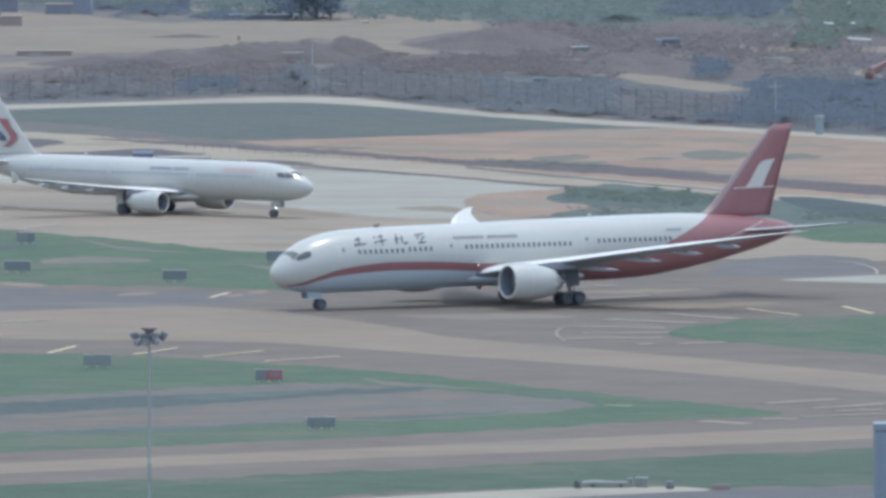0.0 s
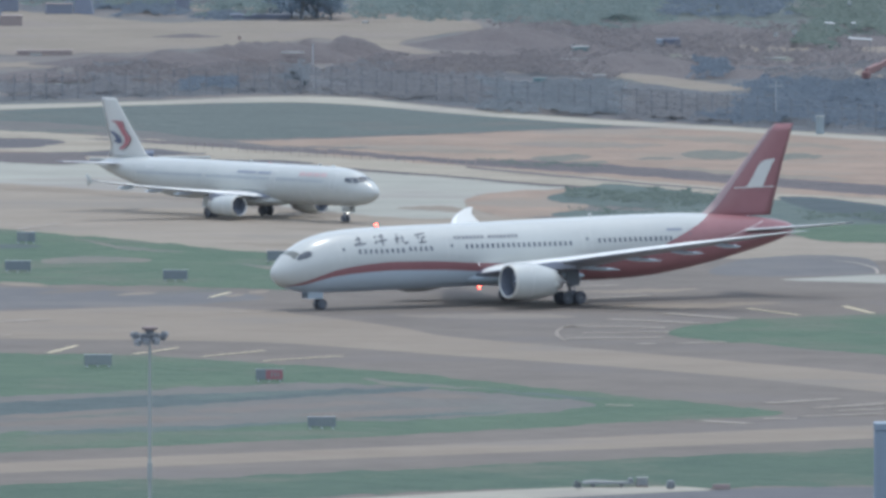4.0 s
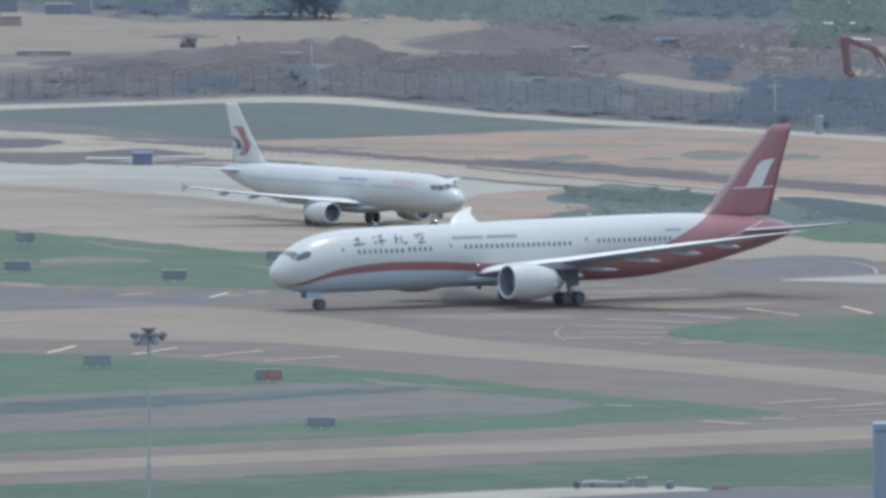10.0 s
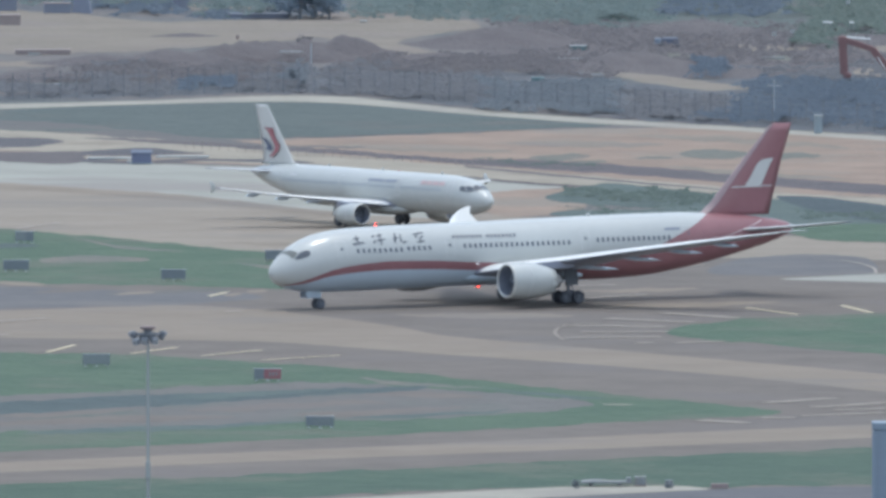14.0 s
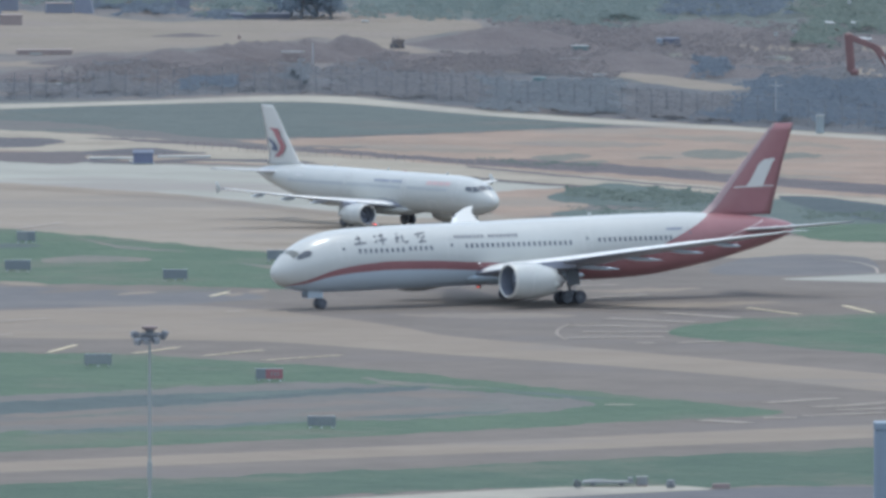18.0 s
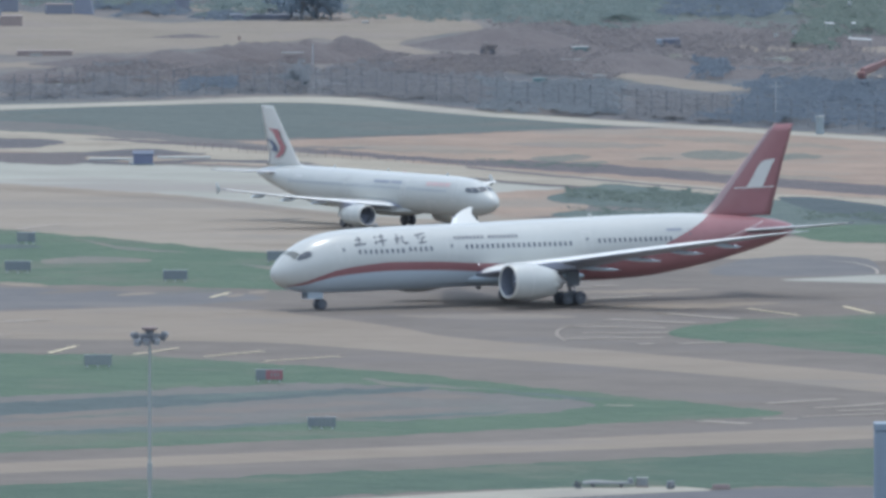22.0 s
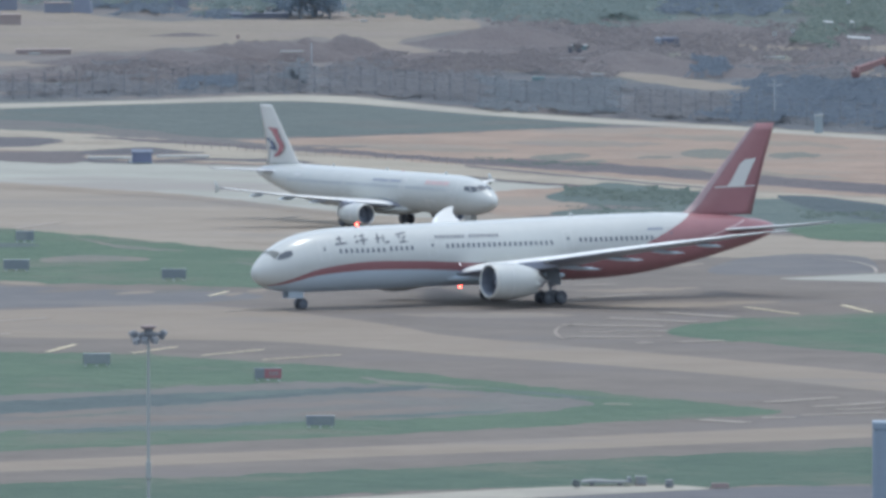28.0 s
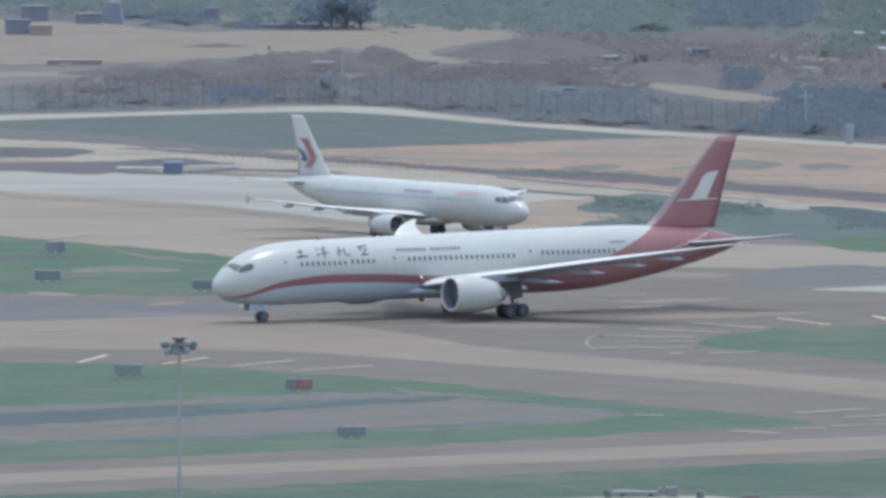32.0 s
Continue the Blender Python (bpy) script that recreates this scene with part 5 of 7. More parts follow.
    for side in (1, -1):
        for name, material, loop in (("emblem_red", "flag_red", ((42.1, 9.52), (40.3, 9.44), (39.9, 8.6), (38.9, 7.7), (39.2, 7.06), (40.1, 6.5), (40.85, 6.5), (39.95, 7.15), (39.85, 7.6), (40.55, 8.4), (41.35, 9.2))),
                                     ("emblem_blue", "flag_blue", ((42.5, 8.4), (41.85, 8.37), (41.0, 8.0), (40.45, 7.47), (40.4, 7.1), (41.0, 7.14), (41.7, 7.3), (41.2, 7.55), (41.75, 8.04)))):
            bm = bmesh.new()
            face = bm.faces.new([bm.verts.new((g - x, side * (0.30 if z < 8 else 0.29) * (1 - 0.07 * (z - 8)), z)) for x, z in loop])
            bmesh.ops.triangulate(bm, faces=[face])
            part(name, bm, M[material], fin, "plain curved emblem stroke")
    bm = bmesh.new()
    bmesh.ops.create_uvsphere(bm, u_segments=32, v_segments=16, radius=1, matrix=pose(g - 19.3, 0, 1.95) @ Matrix.Diagonal((5.8, 2.1, 0.75, 1)))
    part("belly_fairing", bm, M["white"], jet, "white wing-root fairing", smooth=True)
    leg(jet, "nose_gear", 0, 0, 1.9, 0.38, 0.32, 0.10, 0.0, 1)
    wheels = add_wheels(jet, 0.38, 0.24, [(0, 0.25), (0, -0.25)])
    mx = g - 21.97
    for side in (1, -1):
        leg(jet, "main_gear", mx, 3.8 * side, 2.6, 0.58, 0.55, 0.16, 0.0, 1)
        wheels += add_wheels(jet, 0.58, 0.42, [(mx, 4.26 * side), (mx, 3.33 * side)])
        bm = bmesh.new()
        box(bm, pose(mx, 4.62 * side, 1.75, 6 * side, 0, 0), (0.9, 0.05, 1.3), 0.02)
        part("gear_door", bm, M["white"], jet, "white main gear door")
        bm = bmesh.new()
        box(bm, pose(0.5, 0.42 * side, 1.35, -6 * side, 0, 0), (1.2, 0.04, 0.6), 0.02)
        part("gear_door", bm, M["white"], jet, "white nose gear door")
    bm = bmesh.new()
    rod(bm, (0.18, 0.10, 1.02), (0.26, 0.10, 1.02), 0.11)
    part("taxi_light", bm, glowing("taxi_light_glow", (1.0, 0.93, 0.82), 2.5), jet, "lit taxi light on the nose leg")
    lens(jet, "beacon", (g - 17.0, 0, hull.crown(17.0) + 0.02), 0.11, M["flag_red"], "red anti-collision beacon")
    for x in (9.0, 20.0, 30.0):
        part("blade_aerial", box(bmesh.new(), pose(g - x, 0, hull.crown(x) + 0.10, 0, 12, 0), (0.38, 0.04, 0.28), 0.012), M["white"], jet)
    return jet, wheels


wide_jet, wide_wheels, wide_beacons = red_tail_airliner()
slim_jet, slim_wheels = white_airliner()


# ---- taxiway signs ----
def taxi_sign(at, width, height, kind):
    """A lit guidance sign on short legs: case, face panels, cap and feet."""
    names = {"back": "dark grey back of a taxiway guidance sign in the grass", "split": "taxiway sign with one dark and one pale panel",
             "pale": "faded pale grey taxiway sign in the grass", "red": "taxiway sign with a dark and a red panel", "edge": "pale taxiway sign with a dark end panel"}
    thing = tagged(new("taxiway_sign"), names[kind], "sign", "taxiway signs")
    part("case", box(bmesh.new(), pose(0, 0, 0.18 + height / 2), (width, 0.24, height), 0.02), M["sign_back"], thing)
    panels = {"back": [(0.0, 1.0, "sign_back")], "split": [(0.0, 0.62, "sign_pale"), (0.62, 1.0, "sign_back")], "pale": [(0.0, 1.0, "sign_pale")],
              "red": [(0.0, 0.36, "sign_back"), (0.36, 1.0, "sign_red")], "edge": [(0.0, 0.24, "sign_back"), (0.24, 1.0, "sign_mid")]}[kind]
    for a, b, m in panels:
        x0, x1 = -width / 2 + width * a + 0.03, -width / 2 + width * b - 0.03
        part("panel", box(bmesh.new(), pose((x0 + x1) / 2, -0.125, 0.18 + height / 2), (x1 - x0, 0.02, height - 0.08)), M[m], thing)
        if m in ("sign_red", "sign_mid"):
            for k in (0.35, 0.55, 0.75):
                part("legend_bar", box(bmesh.new(), pose(x0 + (x1 - x0) * k, -0.14, 0.18 + height / 2), (width * 0.06, 0.01, height * 0.4)), M["sign_pale"], thing)
    part("cap", box(bmesh.new(), pose(0, 0, 0.19 + height), (width + 0.06, 0.30, 0.04), 0.01), M["steel"], thing)
    for k in (-0.4, 0.0, 0.4):
        leg_bm = rod(bmesh.new(), (width * k, 0, 0), (width * k, 0, 0.2), 0.05)
        box(leg_bm, pose(width * k, 0, 0.02), (0.3, 0.3, 0.04))
        part("foot", leg_bm, M["steel"], thing)
    thing.matrix_basis = pose(at[0], at[1], 0.05)
    return thing


for at, w, h, kind in (((-42.7, 80.6), 2.6, 0.95, "back"), ((-26.7, 62.0), 2.45, 0.90, "back"), ((-16.9, 101.9), 1.9, 0.92, "back"), ((-42.9, 141.9), 1.9, 0.95, "split"),
                       ((-32.1, -102.0), 2.55, 0.95, "pale"), ((-16.0, -127.9), 2.5, 0.95, "red"), ((-10.8, -206.8), 2.5, 0.85, "edge")):
    taxi_sign(at, w, h, kind)


# ---- high mast with floodlights ----
def high_mast(at, height):
    mast = tagged(new("light_mast"), "slim grey steel floodlight mast with lamp cluster", "lamp post")
    mast.matrix_basis = pose(at[0], at[1], 0.0)
    part("pole", rod(bmesh.new(), (0, 0, 0), (0, 0, height - 0.5), 0.16, 0.09, 14), M["mast"], mast, smooth=False)
    part("base_plate", box(bmesh.new(), pose(0, 0, 0.06), (1.1, 1.1, 0.12), 0.02), M["steel"], mast)
    bm = bmesh.new()
    for k in range(16):
        a, b = 2 * math.pi * k / 16, 2 * math.pi * (k + 1) / 16
        rod(bm, (1.05 * math.cos(a), 1.05 * math.sin(a), height - 0.55), (1.05 * math.cos(b), 1.05 * math.sin(b), height - 0.55), 0.06, sides=8)
    for k in range(4):
        a = math.pi * k / 2 + 0.4
        rod(bm, (0, 0, height - 0.4), (1.05 * math.cos(a), 1.05 * math.sin(a), height - 0.55), 0.05, sides=8)
    part("ring_frame", bm, M["lamp_case"], mast, "dark steel lamp ring")
    bm = bmesh.new()
    lathe(bm, [(0, 0.001), (0, 0.50), (0.10, 0.60), (0.20, 0.60), (0.24, 0.45), (0.26, 0.001)], pose(0, 0, height - 0.18, 0, -90, 0), 20)
    part("head_cap", bm, M["cap_rust"], mast, "dull reddish mast head cover")
    part("winch_head", rod(bmesh.new(), (0, 0, height - 0.85), (0, 0, height - 0.18), 0.22, 0.36, 14), M["lamp_case"], mast)
    part("service_box", box(bmesh.new(), pose(0, -0.22, 14.2), (0.36, 0.3, 1.35), 0.03), M["mast"], mast)
    # azimuth, drop under the ring, outward reach
    for turn, drop, reach in ((200, 0.02, 1.28), (174, 0.10, 1.05), (232, 0.52, 1.42), (256, 0.48, 0.95), (300, 0.44, 1.00), (346, -0.02, 1.20), (12, 0.18, 1.05), (70, 0.30, 1.0), (115, 0.30, 1.0)):
        a = radians(turn)
        m = pose(reach * math.cos(a), reach * math.sin(a), height - 0.55 - drop, 0, 0, turn) @ pose(0, 0, 0, 0, 28, 0)
        bm = box(bmesh.new(), m, (0.34, 0.56, 0.50), 0.07)
        box(bm, m @ pose(-0.22, 0, 0.02), (0.16, 0.34, 0.32), 0.04)
        lamp = part("floodlight", bm, M["lamp_case"], mast)
        part("lamp_glass", box(bmesh.new(), m @ pose(0.18, 0, -0.02), (0.03, 0.46, 0.40), 0.005), M["lamp_glass"], lamp, "pale lamp glass")
        part("bracket", rod(bmesh.new(), m @ Vector((-0.2, 0, 0.1)), (1.03 * math.cos(a), 1.03 * math.sin(a), height - 0.55), 0.05, sides=6), M["lamp_case"], lamp)


high_mast((-22.28, -524.6), 25.1)

# ---- corner of a tall building by the terminal ----
tower = tagged(new("building"), "tall plain blue-grey clad building corner", "building")
tower.matrix_basis = pose(26.15 + 15.0, -898.8, 0)
part("wall", box(bmesh.new(), pose(0, 0, 18.9), (30, 2.4, 37.8), 0.05), M["cladding"], tower)
part("parapet", box(bmesh.new(), pose(0.0, 0, 38.05), (30.04, 2.44, 0.45), 0.04), M["cladding"], tower, "blue-grey parapet")
part("corner_trim", box(bmesh.new(), pose(-14.87, -1.22, 18.8), (0.30, 0.12, 37.4), 0.02), M["cladding"], tower)
for k in range(8):
    part("cladding_joint", box(bmesh.new(), pose(0, -1.21, 33.0 - 4.0 * k), (29.4, 0.03, 0.05)), M["cladding"], tower)


# ---- shelter beside the far taxiway, with its low kerbs ----
def shelter(at):
    thing = tagged(new("equipment_shelter"), "small dark blue equipment shelter on bare ground", "shed")
    thing.matrix_basis = pose(at[0], at[1], 0.05, 0, 0, 4)
    part("body", box(bmesh.new(), pose(0, 0, 0.66), (2.1, 1.8, 1.16), 0.04), M["shed"], thing)
    verts = [(x * 1.15, y * 1.0, z) for x in (-1, 1) for y, z in ((-1, 1.22), (-0.1, 1.52), (0.1, 1.52), (1, 1.22), (1, 1.14), (-1, 1.14))]
    solid("roof", verts, [tuple(range(6)), tuple(range(11, 5, -1))] + [(k, 6 + k, 6 + (k + 1) % 6, (k + 1) % 6) for k in range(6)], M["roof_blue"], thing, "low ridged dark blue roof")
    part("door", box(bmesh.new(), pose(-0.4, -0.91, 0.60), (0.7, 0.04, 0.95), 0.01), M["shed"], thing, "blue steel door")
    part("plinth", box(bmesh.new(), pose(0, 0, 0.05), (2.4, 2.2, 0.1), 0.02), M["coping"], thing, "pale concrete plinth")


shelter((-33.1, 326.8))
for name, spot, tone, words in (("verge_soil", [(-53.1, 355.4), (-45.6, 356.9), (-40.2, 358.3), (-39.5, 348.2), (-39.0, 335.3), (-41.4, 326.8), (-46.4, 329.6), (-52.8, 341.1)], "mound", "trodden brown earth beside the taxiway"),
                                ("verge_ditch", [(-40.2, 356.9), (-37.5, 362.7), (-33.0, 367.1), (-30.5, 362.7), (-27.9, 355.4), (-26.3, 355.4), (-26.3, 352.6), (-30.4, 349.7), (-34.8, 346.8), (-39.2, 348.2)], "drain", "dark drain behind the shelter"),
                                ("verge_ditch", [(-39.6, 336.8), (-34.2, 331.1), (-30.3, 336.8), (-25.3, 341.1), (-19.0, 338.2), (-14.0, 329.6), (-19.6, 329.6), (-25.2, 333.9), (-30.2, 331.1), (-34.2, 326.8), (-38.9, 329.6)], "drain", "dark drain in front of the shelter"),
                                ("verge_road", [(-26.4, 364.1), (-23.0, 364.1), (-19.4, 355.4), (-18.4, 341.1), (-22.1, 338.2), (-26.2, 341.1)], "cream_soil", "pale worn track beside the shelter"),
                                ("verge_road", [(-39.4, 346.8), (-34.4, 343.9), (-34.0, 336.8), (-37.8, 338.2), (-39.3, 338.2)], "cream_soil", "pale ground beside the shelter"),
                                ("verge_road", [(-32.0, 348.2), (-26.3, 351.1), (-26.2, 342.5), (-31.8, 338.2)], "concrete", "bare ground beside the shelter"),
                                ("verge_road", [(-34.5, 332.5), (-32.6, 333.9), (-32.4, 328.2), (-34.1, 326.8)], "pale_concrete", "pale concrete slab at the shelter")):
    sheet(name, spot, 0.1, M[tone], words, 5, 0.15)
for a, b in (((-39.2, 338.1), (-33.8, 338.1)), ((-31.7, 339.5), (-25.8, 345.3)), ((-34.7, 329.6), (-33.9, 329.6))):
    tagged(part("concrete_barrier", box(bmesh.new(), pose((a[0] + b[0]) / 2, (a[1] + b[1]) / 2, 0.125), (b[0] - a[0], 0.9, 0.24), 0.04), M["tin"]), "low white concrete barrier beside the shelter", "barrier", "low barriers")


# ---- perimeter fence ----
def perimeter_fence(line):
    fence = tagged(new("fence"), "dark wire perimeter fence on thin posts", "fence")
    post_bm = rod(bmesh.new(), (0, 0, 0), (0, 0, 2.9), 0.075, 0.065, 6)
    rod(post_bm, (0, 0, 2.9), (0, -0.25, 3.25), 0.06, 0.05, 6)
    first = part("post", post_bm, M["post"], fence)
    spots = []
    for a, b in zip(line, line[1:]):
        n = max(1, round(abs(b[0] - a[0]) / 1.8))
        spots += [(a[0] + (b[0] - a[0]) * k / n, a[1] + (b[1] - a[1]) * k / n) for k in range(n)]
    first.location = (*spots[0], 0)
    for x, y in spots[1:]:
        twin = new("post", first.data)
        twin.parent, twin.location = fence, (x, y, random.uniform(-0.15, 0.05))
    for z, r in ((0.3, 0.02), (1.0, 0.02), (1.7, 0.02), (2.4, 0.025), (3.0, 0.02)):
        bm = bmesh.new()
        for a, b in zip(line, line[1:]):
            rod(bm, (*a, z), (*b, z), r, sides=4)
        part("wire", bm, M["post"], fence)


perimeter_fence([(-55.8, 493.7), (-35.5, 508.1), (-22.3, 517.8), (-9.6, 514.6), (4.4, 485.7), (20.6, 457.4), (36.0, 434.3), (54.8, 402.5)])


def stake_row(line):
    row = tagged(new("stake_fence"), "row of short thin stakes along the ditch", "fence")
    first = part("stake", rod(bmesh.new(), (0, 0, 0), (0, 0, 0.95), 0.035, 0.025, 6), M["stake"], row)
    n = 34
    for k in range(n):
        a, b = Vector(line[0]), Vector(line[1])
        p = a.lerp(b, k / (n - 1))
        one = first if k == 0 else new("stake", first.data)
        one.parent, one.location = row, (p.x, p.y, random.uniform(-0.2, 0.0))
    part("top_wire", rod(bmesh.new(), (*line[0], 0.72), (*line[1], 0.72), 0.012, sides=4), M["stake"], row)


stake_row([(-28.7, 367.1), (3.5, 321.2)])


# ---- poles and pillar by the fence ----
def street_pole(at, height, arm, label):
    thing = tagged(new("lamp_post"), label, "lamp post")
    thing.matrix_basis = pose(at[0], at[1], 0)
    part("pole", rod(bmesh.new(), (0, 0, 0), (0, 0, height), 0.09, 0.06, 8), M["steel"], thing)
    if arm:
        part("cross_arm", rod(bmesh.new(), (-arm, 0, height - 0.35), (arm, 0, height - 0.3), 0.06, 0.05, 8), M["steel"], thing)
        for s in (-1, 1):
            part("lantern", box(bmesh.new(), pose(s * arm, 0, height - 0.30), (0.36, 0.24, 0.16), 0.03), M["sheet"], thing, "pale lantern")
        part("cap", box(bmesh.new(), pose(0, 0, height + 0.12), (0.3, 0.2, 0.26), 0.03), M["sheet"], thing)


street_pole((38.1, 435.8), 4.5, 0.6, "slim grey lamp post with a short cross arm")
street_pole((-15.8, 590.9), 3.0, 0, "thin grey pole in the scrub")
pillar = tagged(new("pillar"), "squat pale concrete pillar beside the fence", "pillar")
pillar.matrix_basis = pose(*(42.7, 405.5), 0.05)
part("shaft", rod(bmesh.new(), (0, 0, 0), (0, 0, 1.9), 0.48, 0.44, 16), M["coping"], pillar)
part("cap", rod(bmesh.new(), (0, 0, 1.9), (0, 0, 2.1), 0.52, 0.46, 16), M["sheet"], pillar, "pale pillar cap")


# ---- earth heaps ----
def heap(at, width, depth, height, material, seed, label, flat=0.0):
    """An uneven dome of dug earth."""
    verts, faces, n, m = [], [], 40, 14
    for i in range(n):
        for j in range(m + 1):
            a, u = 2 * math.pi * i / n, j / m
            wob = 1 + 0.22 * noise.noise((math.cos(a) * 1.3 + seed, math.sin(a) * 1.3, seed))
            x, y = math.cos(a) * u * width / 2 * wob, math.sin(a) * u * depth / 2 * wob
            z = height * ((1 - u**flat) if flat else 0.5 + 0.5 * math.cos(math.pi * u)) * (1 + 0.35 * noise.noise((x * 0.25 + seed, y * 0.06, 1.0))) + (0.34 if flat else 0.16) * height * (1 - u * u) * noise.noise((x * 0.75, y * 0.2, seed))
            verts.append((at[0] + x, at[1] + y, max(z, 0) - (0.15 if j == m else 0) + 0.05))
    for i in range(n):
        k = (i + 1) % n
        for j in range(m):
            faces.append((i * (m + 1) + j, i * (m + 1) + j + 1, k * (m + 1) + j + 1, k * (m + 1) + j))
    return tagged(solid("earth_mound", verts, faces, material, smooth=True), label, "earth heap", "earth heaps")


for at, w, d, h, m, label in (((-11.7, 621.9), 15.0, 26, 2.6, "mound", "tall rounded heap of dug brown earth"), ((-21.2, 615.0), 22, 22, 2.0, "mound", "uneven long ridge of dug brown earth"),
                              ((6.6, 662.0), 24, 36, 2.0, "mound", "broad heap of brown earth with scrub"), ((10.5, 670.0), 15, 36, 1.6, "mound", "broad heap of brown earth with scrub"),
                              ((-1.0, 615.0), 16, 16, 0.8, "mound", "low ridge of dug brown earth"), ((-32.3, 608.1), 22, 26, 1.35, "mound", "low ridge of dug brown earth"), ((-16.0, 620.0), 13, 20, 2.2, "mound", "rounded shoulder of dug brown earth"), ((-40.5, 604.0), 20, 22, 1.0, "mound", "low ridge of dug brown earth"),
                              ((23.0, 597.8), 20, 50, 1.5, "mound", "broad heap of brown earth with scrub"), ((-49.0, 560.6), 16, 30, 0.9, "mound", "low ridge of dug brown earth"),
                              ((-32.0, 689.5), 9, 8, 0.32, "mound", "low heap of brown earth on the sand"), ((31.6, 700.4), 22, 50, 1.4, "mound", "broad heap of brown earth with scrub"),
                              ((-6.7, 737.5), 10, 10, 0.4, "sand", "low bank of pale sand")):
    made = heap(at, w, d, h, M[m], len(label) + w, label, 2.6 if "long" in label else 0.0)
    if "long" in label:
        long_ridge = made


# ---- site clutter beyond the fence ----
def site_box(name, at, size, wall, roof, label, category):
    thing = tagged(new(name), label, category)
    thing.matrix_basis = pose(at[0], at[1], 0.0, 0, 0, 6)
    w, d, h = size
    part("body", box(bmesh.new(), pose(0, 0, h * 0.46), (w, d, h * 0.92), 0.03), M[wall], thing)
    part("roof", box(bmesh.new(), pose(0, 0, h * 0.96), (w * 1.05, d * 1.08, h * 0.09), 0.02), M[roof], thing)
    part("door", box(bmesh.new(), pose(w * 0.2, -d / 2 - 0.02, h * 0.38), (w * 0.16, 0.05, h * 0.7), 0.01), M[wall], thing)


site_box("site_hut", (-54.7, 726.3), (2.8, 2.4, 1.3), "rust", "rust", "rust-brown site hut on the sand", "shed")
site_box("site_hut", (-56.3, 773.5), (3.4, 2.4, 2.0), "tarpaulin", "tarpaulin", "dark blue site hut before the trees", "shed")
site_box("site_hut", (-57.6, 730.0), (3.2, 2.4, 1.9), "tarpaulin", "tarpaulin", "dark blue site hut on the sand", "shed")
site_box("site_hut", (-49.2, 765.7), (3.3, 2.4, 1.35), "tarpaulin", "rust", "dark blue site hut with a reddish roof", "shed")
site_box("site_hut", (-33.6, 781.1), (1.7, 2.0, 1.5), "tarpaulin", "tarpaulin", "small dark blue site hut before the trees", "shed")
site_box("site_hut", (-15.3, 771.4), (1.6, 2.0, 1.5), "tarpaulin", "tarpaulin", "small dark blue site hut beside the trees", "shed")
stack = tagged(new("covered_stack"), "tall tapered stack under dark blue tarpaulin", "stack")
stack.matrix_basis = pose(*(-46.0, 765.9), 0.0, 0, 0, 40)
part("tarpaulin", rod(bmesh.new(), (0, 0, 0), (0, 0, 2.7), 1.75, 1.15, 4), M["tarpaulin"], stack, "creased dark blue tarpaulin")
part("crown", rod(bmesh.new(), (0, 0, 2.7), (0, 0, 3.0), 1.12, 0.6, 4), M["tarpaulin"], stack)
site_box("container", (-48.9, 632.4), (6.6, 2.2, 0.6), "rust", "rust", "long low brown container beside the earth", "container")
# added box, standing in for a strip of dark blue bushes
site_box("container", (-23.3, 748.6), (7.4, 2.4, 0.6), "tarpaulin", "tarpaulin", "long low dark blue box in place of a bush strip", "container")
site_box("tarpaulin_stack", (16.8, 644.7), (2.0, 2.0, 0.6), "roof_teal", "tin", "stack under teal sheeting with white top", "stack")
site_box("tarpaulin_stack", (11.5, 550.6), (1.5, 1.2, 0.5), "roof_teal", "roof_teal", "small stack under teal sheeting", "stack")


def truck(at):
    thing = tagged(new("truck"), "blue covered truck parked on the building ground", "truck")
    thing.matrix_basis = pose(at[0], at[1], 0.05, 0, 0, 184) @ Matrix.Scale(0.72, 4)
    part("cab", box(bmesh.new(), pose(1.9, 0, 0.95), (1.0, 1.7, 1.2), 0.12), M["cladding"], thing, "pale blue-grey cab")
    part("cargo_cover", box(bmesh.new(), pose(-0.2, 0, 1.05), (2.8, 1.8, 1.2), 0.15), M["roof_blue"], thing, "blue cargo cover")
    part("chassis", box(bmesh.new(), pose(0.2, 0, 0.4), (4.4, 1.3, 0.16)), M["lamp_case"], thing)
    part("windscreen", box(bmesh.new(), pose(2.41, 0, 1.2), (0.03, 1.4, 0.45), 0.01), M["pane"], thing)
    for x in (1.7, -0.9, -1.5):
        for s in (-1, 1):
            w = wheel_kind(0.36, 0.24)
            w.parent, w.location = thing, (x, 0.75 * s, 0.36)


truck((28.0, 653.6))


